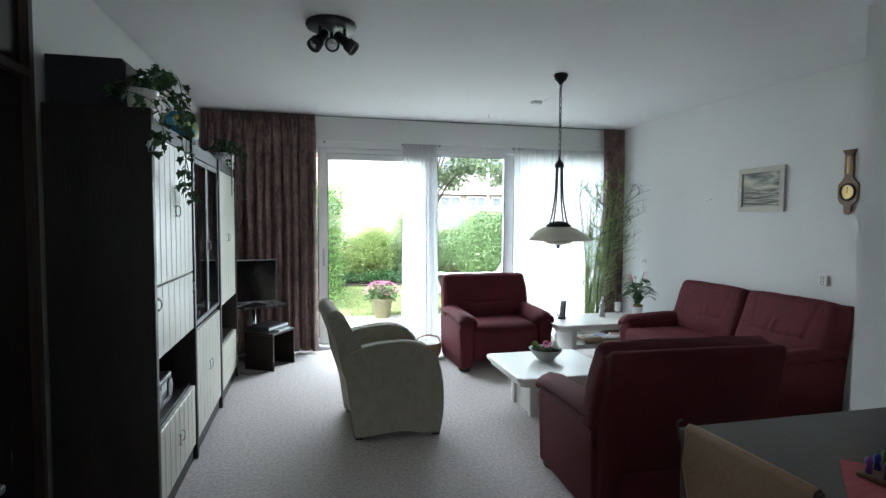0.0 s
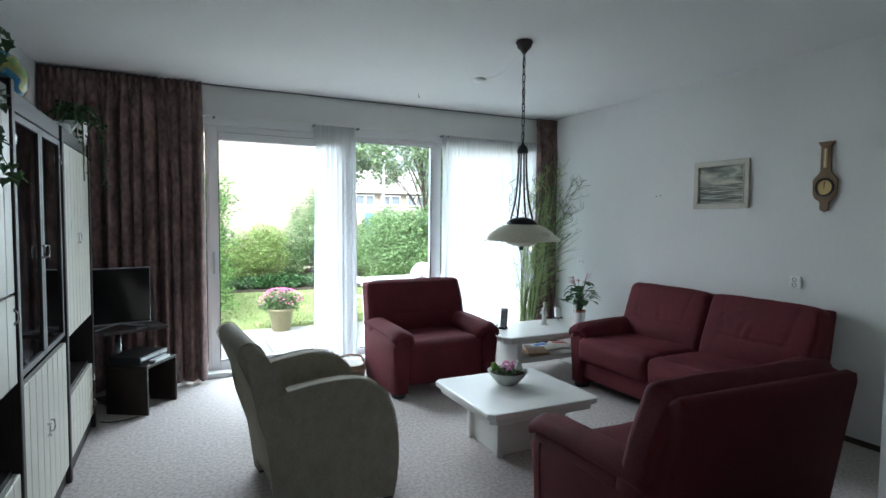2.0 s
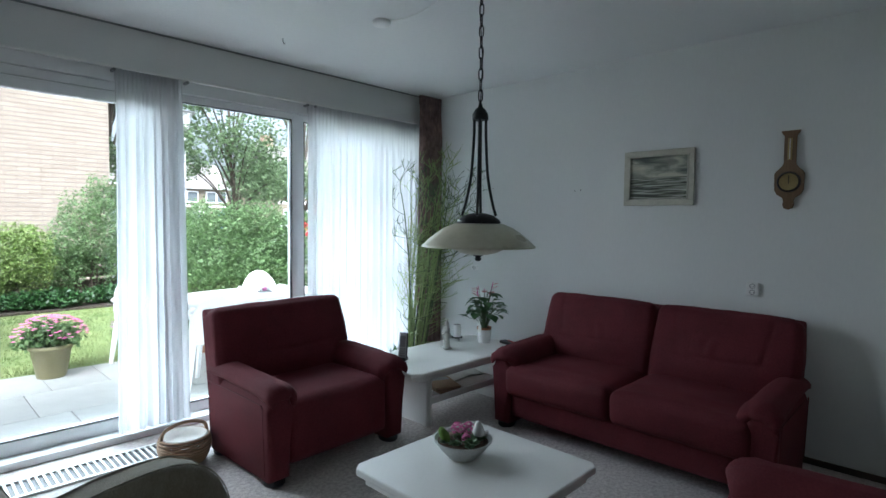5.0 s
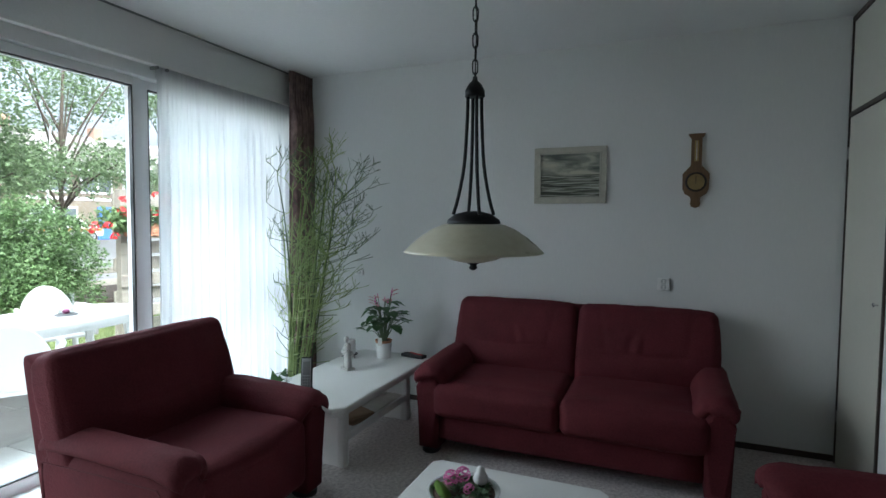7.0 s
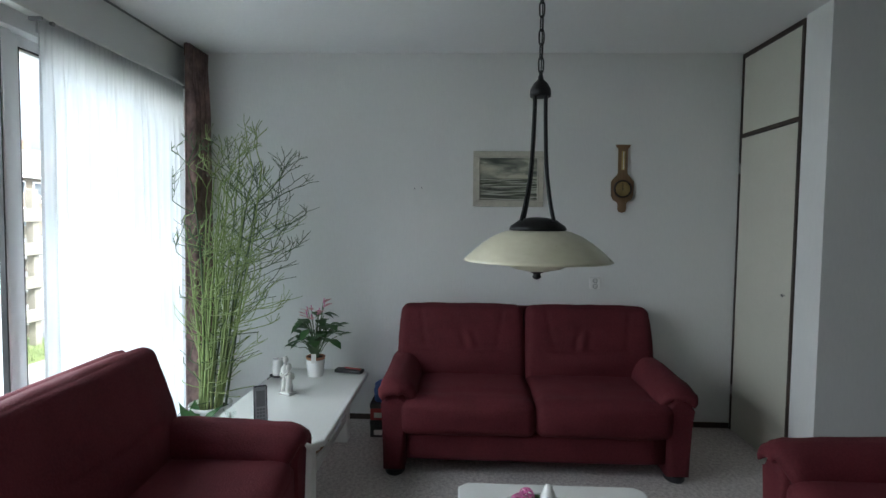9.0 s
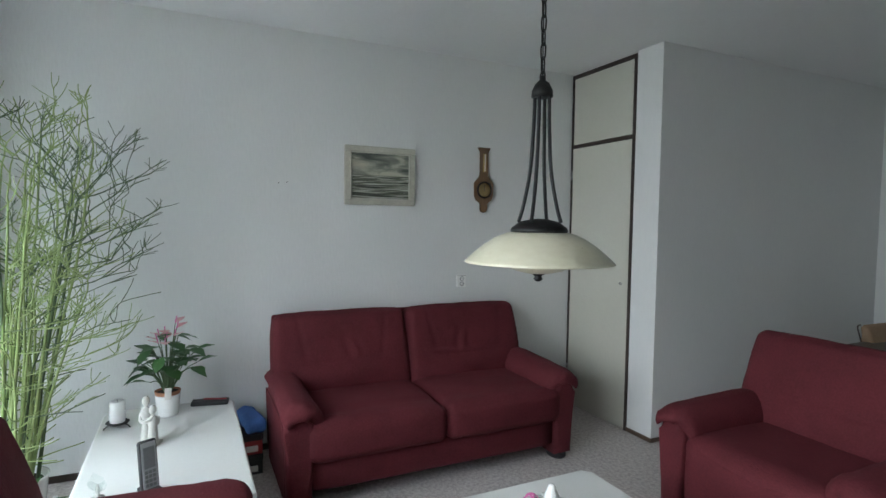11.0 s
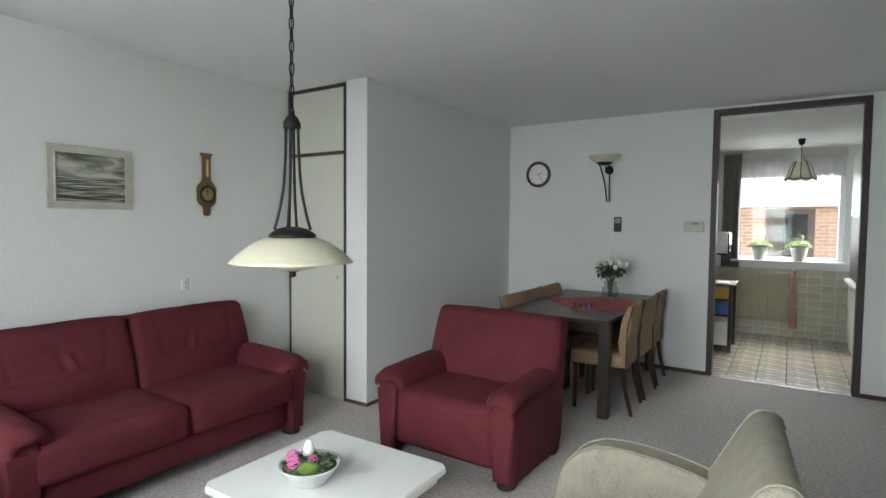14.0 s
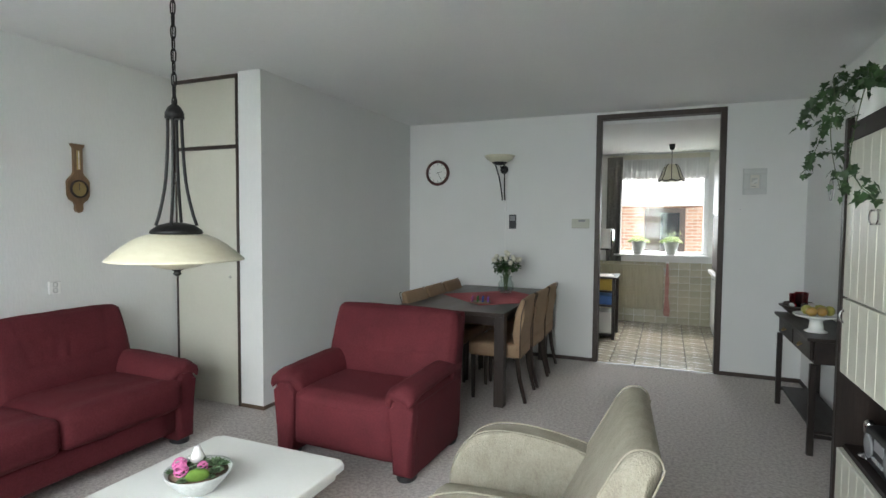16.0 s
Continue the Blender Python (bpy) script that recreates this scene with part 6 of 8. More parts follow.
gb = thing("globe", (-0.47, 4.33, 1.886), "tilted blue world globe on a small stand on the wall unit", "globe")


def globe_mat():
    m, n, l, p = nodes_of("globe_map")
    co, nz, cr = n.new("ShaderNodeTexCoord"), n.new("ShaderNodeTexNoise"), n.new("ShaderNodeValToRGB")
    nz.inputs["Scale"].default_value, nz.inputs["Detail"].default_value = 9.0, 5.0
    l.new(co.outputs["Object"], nz.inputs["Vector"])
    e = cr.color_ramp.elements
    e[0].position, e[0].color, e[1].position, e[1].color = 0.50, (0.05, 0.24, 0.42, 1), 0.56, (0.42, 0.38, 0.10, 1)
    k = e.new(0.62)
    k.color = (0.20, 0.33, 0.10, 1)
    l.new(nz.outputs[0], cr.inputs[0])
    l.new(cr.outputs[0], p.inputs["Base Color"])
    p.inputs["Roughness"].default_value = 0.25
    return m


sph = bmesh.new()
bmesh.ops.create_uvsphere(sph, u_segments=40, v_segments=24, radius=0.135)
part("ball", sph, globe_mat(), gb, at=Matrix.Translation((0, 0, 0.175)), smooth=True)
part("meridian", tube([(0, 0.147 * math.cos(a), 0.175 + 0.147 * math.sin(a)) for a in [math.pi * (k / 12 - 0.62) for k in range(15)]], 0.005, 6), CERAMIC, gb, "pale half-ring meridian")
part("stand", lathe([(0, 0), (0.07, 0), (0.072, 0.008), (0.02, 0.018), (0.012, 0.03), (0, 0.035)], 24), CERAMIC, gb, smooth=True)
bx2 = thing("storage_box", (-0.50, 4.82, 1.886), "dark storage box lying on the wall unit", "box")
part("box_body", box(-0.12, 0.14, -0.13, 0.14, 0, 0.075, 0.003, 1), BLACK_CARD, bx2)
part("lid", box(-0.122, 0.142, -0.132, 0.142, 0.0755, 0.092, 0.003, 1), BLACK_CARD, bx2)

fp = thing("hanging_fern", (-0.325, 5.42, 1.888), "bushy small-leaved trailing plant in a white pot", "potted plant")
fp.scale = (1.4, 1.4, 1.4)
fp.location = (-0.325, 5.33, 1.888)
part("pot", lathe([(0, 0), (0.052, 0), (0.054, 0.005), (0.066, 0.095), (0.069, 0.10), (0.062, 0.10), (0.058, 0.088), (0, 0.085)], 30), CERAMIC, fp, smooth=True)
for k in range(26):
    a = rd.uniform(0, 6.28)
    o = rd.uniform(0.07, 0.17)
    drop = rd.uniform(-0.25, 0.1)
    dirv = Vector((math.cos(a) * (1 if math.cos(a) > 0 else 0.5), math.sin(a), 0))
    trail(fp, [(0, 0, 0.09), dirv * o * 0.5 + Vector((0, 0, 0.17)), dirv * o + Vector((0, 0, 0.12)), dirv * (o * 1.1) + Vector((0, 0, 0.08 + min(0, drop)))], 26, 0.020, LEAF_IVY, 0, 0.018)
trail(fp, [(0.03, 0, 0.09), (0.10, 0.04, 0.10), (0.12, 0.05, -0.05), (0.125, 0.05, -0.16), (0.13, 0.08, -0.19)], 40, 0.02, LEAF_IVY, 0, 0.014)
wc = thing("watering_can", (-0.31, 4.98, 1.886), "small white watering can on the wall unit", "watering can", rz=60)
part("body", lathe([(0, 0), (0.04, 0), (0.042, 0.01), (0.036, 0.07), (0.03, 0.08), (0.028, 0.078), (0, 0.07)], 24), CERAMIC, wc, smooth=True)
part("spout", tube([(0.035, 0, 0.03), (0.075, 0, 0.065), (0.11, 0, 0.10)], 0.009, 8, taper=0.006), CERAMIC, wc, smooth=True)
part("handle", tube(curve_through([(-0.03, 0, 0.075), (-0.06, 0, 0.08), (-0.07, 0, 0.05), (-0.04, 0, 0.02)], 4), 0.005, 6), CERAMIC, wc, smooth=True)

# glassware behind the cabinet doors
rd = random.Random(17)
for z in (0.796, 1.066, 1.326, 1.586):
    for k in range(7):
        x, y = UX - 0.11 - 0.12 * (k % 2), P1 + 0.10 + k * 0.112
        if z < 0.8 and k < 4:
            pl = thing("plate_stack", (x, y, z), "stack of pale plates in the display cabinet", "plates", "display glassware")
            part("plates", lathe([(0, 0), (0.05, 0), (0.09, 0.012), (0.09, 0.05), (0.05, 0.045), (0, 0.045)], 24), CERAMIC, pl, smooth=True)
        elif z < 1.3 and k % 2:
            cu = thing("cup", (x, y, z), "white porcelain cup in the display cabinet", "cup", "display glassware")
            part("bowl", lathe([(0, 0), (0.025, 0), (0.035, 0.03), (0.045, 0.09), (0.041, 0.09), (0.03, 0.03), (0, 0.01)], 20), CERAMIC, cu, smooth=True)
        else:
            gl = thing("wine_glass", (x, y, z), "stemmed drinking glass in the display cabinet", "glass", "display glassware")
            part("bowl", lathe([(0.004, 0.07), (0.025, 0.09), (0.033, 0.12), (0.03, 0.16), (0.028, 0.16), (0.03, 0.12), (0.022, 0.093), (0, 0.075)], 18), GLASS_OBJ, gl, smooth=True)
            part("stem", lathe([(0, 0), (0.03, 0), (0.03, 0.003), (0.005, 0.008), (0.004, 0.07), (0, 0.072)], 16), GLASS_OBJ, gl, smooth=True)
# radio in the near niche
ra = thing("radio", (-0.42, 3.22, 0.476), "black and silver table radio in the open niche", "radio")
part("body", box(-0.11, 0.10, -0.17, 0.17, 0, 0.15, 0.01, 2), BLACK_PLASTIC, ra)
for dy in (-0.11, 0.11):
    part("speaker_cone", lathe([(0, 0), (0.048, 0), (0.05, 0.006), (0.035, 0.008), (0, 0.002)], 24), GREY_PLASTIC, ra, at=Matrix.Translation((0.1005, dy, 0.075)) @ Euler((0, radians(90), 0)).to_matrix().to_4x4(), smooth=True)
part("display", box(0.1005, 0.103, -0.05, 0.05, 0.08, 0.125), SILVER_PLASTIC, ra)
for k in range(5):
    part("knob", lathe([(0, 0), (0.008, 0), (0.008, 0.008), (0, 0.009)], 12), SILVER_PLASTIC, ra, at=Matrix.Translation((0.1005, -0.048 + 0.024 * k, 0.045)) @ Euler((0, radians(90), 0)).to_matrix().to_4x4())
mgn = thing("metal_lamp_toy", (-0.335, 3.05, 0.476), "small silver desk ornament in the niche", "ornament")
part("column", lathe([(0, 0), (0.035, 0), (0.036, 0.01), (0.012, 0.02), (0.010, 0.09), (0.02, 0.11), (0.022, 0.15), (0.012, 0.165), (0, 0.167)], 18), CHROME, mgn, smooth=True)
mgn.name = "silver_ornament"

# ---- on the dining table ----
rn = thing("table_runner", (2.03, 0.98, 0.7525), "red woven cloth laid diagonally on the dining table", "tablecloth", rz=0)
part("cloth", slab([(-0.395, 0.20), (-0.10, 0.485), (0.47, -0.05), (-0.07, -0.60), (-0.395, -0.30)], "xy", 0, 0.003, 0.001, 1), RUNNER, rn)
gm = thing("peg_game", (1.975, 1.33, 0.756), "small wooden peg board with coloured pegs", "game", rz=15)
part("board", box(-0.09, 0.09, -0.065, 0.065, 0, 0.012, 0.003, 1), OAK, gm)
PEGS = [surface("peg_%s" % n_, c_, tuple(min(1, v * 1.3) for v in c_), 0.5, 10, 60) for n_, c_ in (("violet", (0.13, 0.03, 0.22)), ("blue", (0.03, 0.06, 0.25)), ("green", (0.08, 0.16, 0.04)), ("plum", (0.22, 0.03, 0.12)))]
for k in range(12):
    part("peg", lathe([(0, 0.012), (0.009, 0.012), (0.007, 0.035), (0.010, 0.045), (0.007, 0.055), (0, 0.058)], 10, (-0.07 + 0.046 * (k % 4), -0.042 + 0.042 * (k // 4), 0)), PEGS[k % 4], gm, smooth=True)
vs = thing("rose_vase", (1.965, 0.55, 0.756), "round clear glass vase with white roses", "flowers")
vs.scale = (1.22, 1.22, 1.22)
part("vase", lathe([(0, 0), (0.05, 0), (0.066, 0.03), (0.064, 0.075), (0.045, 0.11), (0.052, 0.135), (0.049, 0.135), (0.042, 0.11), (0.060, 0.075), (0.062, 0.03), (0.048, 0.006), (0, 0.006)], 32), GLASS_OBJ, vs, "clear glass vase", smooth=True)
rd = random.Random(5)
for k in range(20):
    a, o = 2.4 * k, 0.028 * math.sqrt(k)
    tip = Vector((o * math.cos(a), o * math.sin(a), 0.315 - o * 0.55 + rd.uniform(-0.015, 0.015)))
    st_ = part("stem", tube(curve_through([(0.01 * math.cos(a), 0.01 * math.sin(a), 0.02), (0.02 * math.cos(a), 0.02 * math.sin(a), 0.13), tip], 4), 0.0025, 5), STEM_DARK, vs)
    if k % 4 != 3:
        part("rose", lathe([(0, -0.01), (0.012, -0.006), (0.019, 0.01), (0.017, 0.024), (0.012, 0.03), (0.010, 0.024), (0, 0.022)], 9, tip), CREAM_PETAL, st_, "cream white rose")
    lv = bmesh.new()
    for _ in range(7):
        leaf_shape(lv, turned(tip * rd.uniform(0.7, 0.95) + Vector((0, 0, 0.0)), rd.uniform(0, 6.28), rd.uniform(-0.6, 0.3)), 0.055, 0.03, 0.2, 0.2)
    part("leaves", lv, LEAF_DARK, st_)

# ---- on the console ----
cb = thing("wooden_bowl", (-0.50, 0.84, 0.752), "dark wooden bowl with red candle glasses, shells and cones", "bowl")
part("bowl", lathe([(0, 0), (0.06, 0), (0.065, 0.01), (0.12, 0.06), (0.14, 0.075), (0.132, 0.078), (0.10, 0.038), (0, 0.03)], 32), WENGE, cb, smooth=True)
for x, y, z in ((-0.02, -0.03, 0.045), (0.03, 0.045, 0.04)):
    part("candle_glass", lathe([(0, 0), (0.036, 0), (0.042, 0.005), (0.048, 0.13), (0.044, 0.13), (0.038, 0.02), (0, 0.015)], 24, (x, y, z)), RED_GLASS, cb, "dark red candle glass", smooth=True)
for k in range(7):
    a = 0.9 * k
    part("shell", puff(0.05, 0.04, 0.035, 0.017, 0, 6, 0.004, k, (0.085 * math.cos(a), 0.085 * math.sin(a), 0.085)), STONE_WHITE if k % 2 else WENGE, cb, smooth=True)
fs = thing("fruit_stand", (-0.455, 1.58, 0.752), "white footed cake stand filled with pears and an apple", "fruit bowl")
fs.scale = (0.88, 0.88, 0.88)
part("stand", lathe([(0, 0), (0.075, 0), (0.076, 0.006), (0.05, 0.02), (0.042, 0.085), (0.07, 0.10), (0.145, 0.118), (0.155, 0.132), (0.148, 0.132), (0.13, 0.122), (0, 0.112)], 40), CERAMIC, fs, smooth=True)
PEAR = surface("pear_skin", (0.28, 0.27, 0.05), (0.40, 0.36, 0.10), 0.5, 12, 90)
APPLE = surface("apple_skin", (0.38, 0.17, 0.05), (0.44, 0.34, 0.09), 0.4, 6, 60)
for x, y, m_, tl in ((-0.03, -0.05, PEAR, 70), (0.06, -0.01, PEAR, 95), (-0.02, 0.06, APPLE, 0), (0.05, 0.085, APPLE, 20), (-0.08, 0.0, PEAR, 60)):
    part("fruit", lathe([(0, -0.036), (0.02, -0.034), (0.036, -0.012), (0.036, 0.008), (0.024, 0.034), (0.014, 0.052), (0.006, 0.058), (0, 0.056)] if m_ is PEAR else [(0, -0.030), (0.018, -0.033), (0.036, -0.012), (0.037, 0.008), (0.022, 0.030), (0.006, 0.026), (0, 0.022)], 20), m_, fs, at=Matrix.Translation((x, y, 0.162)) @ Euler((radians(tl), 0, radians(tl * 3))).to_matrix().to_4x4(), smooth=True)
# ---- kitchen behind the doorway ----
KY, KX0, KX1, KH = -2.70, -0.75, 2.2, 2.49
structure("floor_kitchen", box(KX0, KX1, KY - 0.1, -0.0, -0.14, -0.010), SOIL, "dark tile bed under the kitchen tiles", "floor")
structure("ceiling_kitchen", box(KX0 - 0.1, KX1 + 0.1, KY - 0.25, -0.1, KH, KH + 0.1), CEILING, "white kitchen ceiling", "ceiling")
wall("wall_kitchen_west", [(KX0 - 0.1, KX0, KY - 0.25, -0.1, -0.12, KH)], "white kitchen side wall behind the cupboards", PAINT)
wall("wall_kitchen_east", [(KX1, KX1 + 0.1, KY - 0.25, -0.1, -0.12, KH)], "white kitchen side wall", PAINT)
wall("wall_kitchen_south", [(KX0, -0.06, KY - 0.25, KY, -0.12, KH), (1.18, KX1, KY - 0.25, KY, -0.12, KH), (-0.06, 1.18, KY - 0.25, KY, -0.12, 0.985), (-0.06, 1.18, KY - 0.25, KY, 2.2, KH)], "kitchen window wall", PAINT)
KTILE = surface("beige_floor_tile", (0.27, 0.23, 0.165), (0.47, 0.42, 0.34), 0.26, 7, 40, 0.25, 14, (1, 2.4, 1), vary=0.12, coat=0.5)
WTILE = surface("cream_wall_tile", (0.42, 0.395, 0.29), (0.53, 0.505, 0.395), 0.25, 6, 50, 0.02, vary=0.10)
kw = thing("window_5", (0, 0, 0), "white framed kitchen window", "window")
kw["kind"] = "structure"
f = bmesh.new()
for b_ in ((-0.06, 0.0, KY - 0.12, KY - 0.04, 0.99, 2.2), (1.12, 1.18, KY - 0.12, KY - 0.04, 0.99, 2.2), (0.0, 1.12, KY - 0.12, KY - 0.04, 0.99, 1.05), (0.0, 1.12, KY - 0.12, KY - 0.04, 2.14, 2.2)):
    box(*b_, bevel=0.004, seg=1, bm=f)
part("window_frame", f, UPVC, kw)
p_ = part("pane", box(0.0, 1.12, KY - 0.082, KY - 0.076, 1.05, 2.14), GLASS, kw)
p_.visible_shadow = False
part("window_sill", box(-0.08, 1.20, KY - 0.035, KY + 0.13, 0.985, 1.012, 0.004, 1), UPVC, kw)
drape("kitchen_curtain", 1.10, 1.32, KY + 0.09, 0.90, 2.44, surface("grey_checked_cloth", (0.10, 0.095, 0.09), (0.24, 0.23, 0.21), 0.9, 30, 90, 0.2), "grey checked kitchen curtain drawn aside", 4, 0.025, 0.05, 0, 4)
drape("lace_valance", -0.05, 1.12, KY + 0.06, 2.10, 2.40, SHEER, "white lace valance over the kitchen window", 16, 0.012, 0.03, 0, 6, 0)
RADIATOR = surface("olive_cream_radiator", (0.40, 0.37, 0.25), (0.47, 0.44, 0.31), 0.4, 3, 50, 0.03)
LACE = surface("patterned_lace", (0.50, 0.48, 0.40), (0.64, 0.62, 0.54), 0.9, 30, 120)
structure("pelmet", box(-0.06, 1.30, KY + 0.02, KY + 0.035, 2.33, 2.47), LACE, "pale pelmet cloth above the lace", "pelmet")
kr = thing("radiator", (0.945, KY + 0.02, 0), "cream ribbed panel radiator under the kitchen window", "radiator")
part("panel", box(-0.44, 0.44, 0.03, 0.07, 0.20, 0.86, 0.01, 2), RADIATOR, kr)
for k in range(18):
    x = -0.40 + k * 0.047
    part("rib", box(x - 0.014, x + 0.014, 0.0702, 0.083, 0.23, 0.83, 0.008, 1), RADIATOR, kr)
part("valve", tube([(-0.44, 0.05, 0.80), (-0.47, 0.05, 0.80), (-0.47, 0.05, 0.74)], 0.014, 8), SILVER_PLASTIC, kr)
part("bracket", box(-0.30, -0.26, 0.0, 0.03, 0.3, 0.7, bm=box(0.26, 0.30, 0.0, 0.03, 0.3, 0.7)), RADIATOR, kr)
kt = thing("kitchen_towel", (0.455, KY + 0.12, 0), "red striped towel hanging from the radiator end", "towel")
part("cloth", slab([(-0.012, 0.89), (0.012, 0.89), (0.022, 0.72), (0.030, 0.5), (0.020, 0.34), (0.040, 0.18), (0.030, 0.13), (-0.040, 0.12), (-0.046, 0.22), (-0.022, 0.40), (-0.030, 0.62)], "xz", -0.012, 0.012, 0.006, 2), surface("faded_red_towel", (0.30, 0.10, 0.085), (0.48, 0.30, 0.25), 0.9, 20, 90, 0.3), kt)
part("hook", box(-0.02, 0.02, -0.105, 0.0, 0.88, 0.905, 0.003, 1), WHITE_PLASTIC, kt)
for x, s_ in ((0.86, 1), (0.41, 2)):
    kp = thing("sill_plant", (x, KY + 0.045, 1.012), "fluffy green herb in a pale conical pot on the kitchen sill", "potted plant", "plants on the sill")
    part("pot", lathe([(0, 0), (0.062, 0), (0.066, 0.006), (0.10, 0.175), (0.104, 0.19), (0.096, 0.19), (0.09, 0.17), (0, 0.165)], 28), ZINC, kp, smooth=True)
    rdk, lb = random.Random(s_), bmesh.new()
    for _ in range(420):
        a, r_ = rdk.uniform(0, 6.28), 0.15 * math.sqrt(rdk.random())
        z = 0.18 + 0.09 * (1 - (r_ / 0.15) ** 2) * rdk.random() + (0.15 * rdk.random() if rdk.random() < 0.04 * s_ else 0)
        leaf_shape(lb, turned((r_ * math.cos(a), r_ * math.sin(a) * 0.8, z), a, rdk.uniform(-0.5, 0.9)), 0.035, 0.02, 0.1, 0.2)
    part("foliage", lb, LEAF_YELLOW, kp)["kind"] = "stuff"
kl = thing("kitchen_lamp", (0.438, -1.816, 0), "small bell-shaped pendant lamp with dark ribs", "pendant lamp")
part("ceiling_cup", lathe([(0, KH), (0.04, KH), (0.03, KH - 0.06), (0.012, KH - 0.075), (0, KH - 0.075)], 16), METAL_BLACK, kl, smooth=True)
part("flex", tube([(0, 0, KH - 0.07), (0, 0, 2.22)], 0.004, 5), BLACK_PLASTIC, kl)
bell = [(0.05, 2.23), (0.075, 2.21), (0.10, 2.16), (0.125, 2.08), (0.16, 2.02)]
part("shade", lathe(bell + [(0.155, 2.02), (0.12, 2.082), (0.095, 2.16), (0.07, 2.205)], 32), LAMP_GLASS, kl, smooth=True)
for k in range(8):
    a = 2 * math.pi * k / 8
    part("rib", tube([(r_ * 1.03 * math.cos(a), r_ * 1.03 * math.sin(a), z) for r_, z in bell], 0.005, 5), METAL_BLACK, kl)
part("rim", tube([(0.163 * math.cos(a), 0.163 * math.sin(a), 2.018 + 0.008 * math.cos(8 * a)) for a in [2 * math.pi * i / 48 for i in range(48)]], 0.006, 5, closed=True), METAL_BLACK, kl)
mw = thing("microwave", (1.33, -1.50, 1.12), "white microwave oven on a wall bracket", "microwave", rz=0)
part("case", box(-0.20, 0.20, -0.16, 0.16, 0.02, 0.27, 0.008, 2), WHITE_PLASTIC, mw)
part("door", box(-0.215, -0.2005, -0.155, 0.155, 0.03, 0.26, 0.004, 1), GLOSS_BLACK, mw, "dark glass door")
part("bracket", box(-0.18, 0.85, -0.13, 0.13, 0.0, 0.0195, 0.002, 1), METAL_BLACK, mw)
tr = thing("kitchen_trolley", (1.26, -1.45, -0.01), "dark wooden kitchen trolley with paper and blue things on its shelves", "trolley")
for x in (-0.19, 0.19):
    for y in (-0.26, 0.26):
        part("leg", box(x - 0.02, x + 0.02, y - 0.02, y + 0.02, 0.0, 0.78, 0.003, 1), DARK_WOOD, tr)
for z in (0.05, 0.42, 0.60):
    part("shelf", box(-0.168, 0.168, -0.24, 0.24, z, z + 0.02, 0.002, 1), DARK_WOOD_Y, tr)
part("top", box(-0.23, 0.23, -0.30, 0.30, 0.7805, 0.80, 0.003, 1), DARK_WOOD_Y, tr)
for nm, z, m_, hgt in (("yellow_box", 0.62, surface("yellow_card", (0.5, 0.33, 0.05), (0.6, 0.4, 0.08), 0.7, 8, 60), 0.13), ("blue_crate", 0.44, BLUE_CLOTH, 0.10), ("white_bin", 0.07, CERAMIC, 0.26)):
    o = thing(nm, (1.24, -1.45, z - 0.01), nm.replace("_", " ") + " standing on the trolley shelf", nm.split("_")[1])
    part("body", box(-0.14, 0.13, -0.18, 0.18, 0, hgt, 0.006, 2), m_, o)
    part("rim", box(-0.145, 0.135, -0.185, 0.185, hgt, hgt + 0.012, 0.003, 1), m_, o)
pp_ = thing("paper_sheet", (1.20, -1.42, 0.79), "loose white papers on the trolley", "paper", rz=12)
part("sheet", box(-0.10, 0.12, -0.15, 0.15, 0, 0.004), PAPER, pp_)
kc = thing("kitchen_cupboard", (-0.42, -1.85, -0.01), "tall white kitchen cupboard with a dark wood oven niche", "cupboard")
part("body", box(-0.32, 0.30, -0.55, 0.75, 0, 2.35, 0.004, 1), WHITE_LACQUER, kc)
for z0, z1 in ((0.08, 0.80), (1.60, 2.30)):
    d = part("door", box(0.302, 0.322, -0.53, 0.10, z0, z1, 0.003, 1), WHITE_LACQUER, kc)
    part("handle", box(0.322, 0.338, -0.40, -0.05, z1 - 0.05 if z0 < 1 else z0 + 0.03, z1 - 0.035 if z0 < 1 else z0 + 0.045, 0.003, 1), SILVER_PLASTIC, d)
    part("door", box(0.302, 0.322, 0.11, 0.73, z0, z1, 0.003, 1), WHITE_LACQUER, kc)
part("niche_panel", box(0.302, 0.316, -0.53, 0.73, 0.86, 1.58, 0.003, 1), BROWN_TRIM, kc, "dark wood panel of the niche")
part("worktop", box(0.302, 0.36, -0.55, 0.75, 0.81, 0.85, 0.004, 1), WHITE_LACQUER, kc)

# tiles, floor then wall
kf = bpy.data.objects["floor_kitchen"]
tile = mesh_of("tile", box(-0.1225, 0.1225, -0.1225, 0.1225, -0.010, -0.001, 0.003, 1), KTILE)
for i in range(12):
    for j in range(11):
        o = new("tile", tile)
        o.parent, o.location = kf, (-0.62 + 0.25 * i, -0.125 - 0.25 * j, 0)
ks = bpy.data.objects["wall_kitchen_south"]
wt = mesh_of("tile", box(-0.073, 0.073, 0.0005, 0.007, -0.0485, 0.0485, 0.002, 1), WTILE)
for i in range(14):
    for j in range(9):
        o = new("tile", wt)
        o.parent, o.location = ks, (-0.02 + 0.15 * i - 0.05, KY, 0.045 + 0.1005 * j)
structure("threshold_strip", box(-0.0, 1.14, -0.012, 0.012, 0.0, 0.006), SILVER_PLASTIC, "thin metal strip between carpet and tiles", "threshold")
# neighbour's wall across the side yard
structure("ground_yard", box(-12, 12, -14, KY - 0.25, -0.6, -0.25), surface("yard_paving", (0.22, 0.21, 0.20), (0.32, 0.31, 0.29), 0.9, 6, 60, 0.3), "grey paved yard behind the kitchen", "paving")
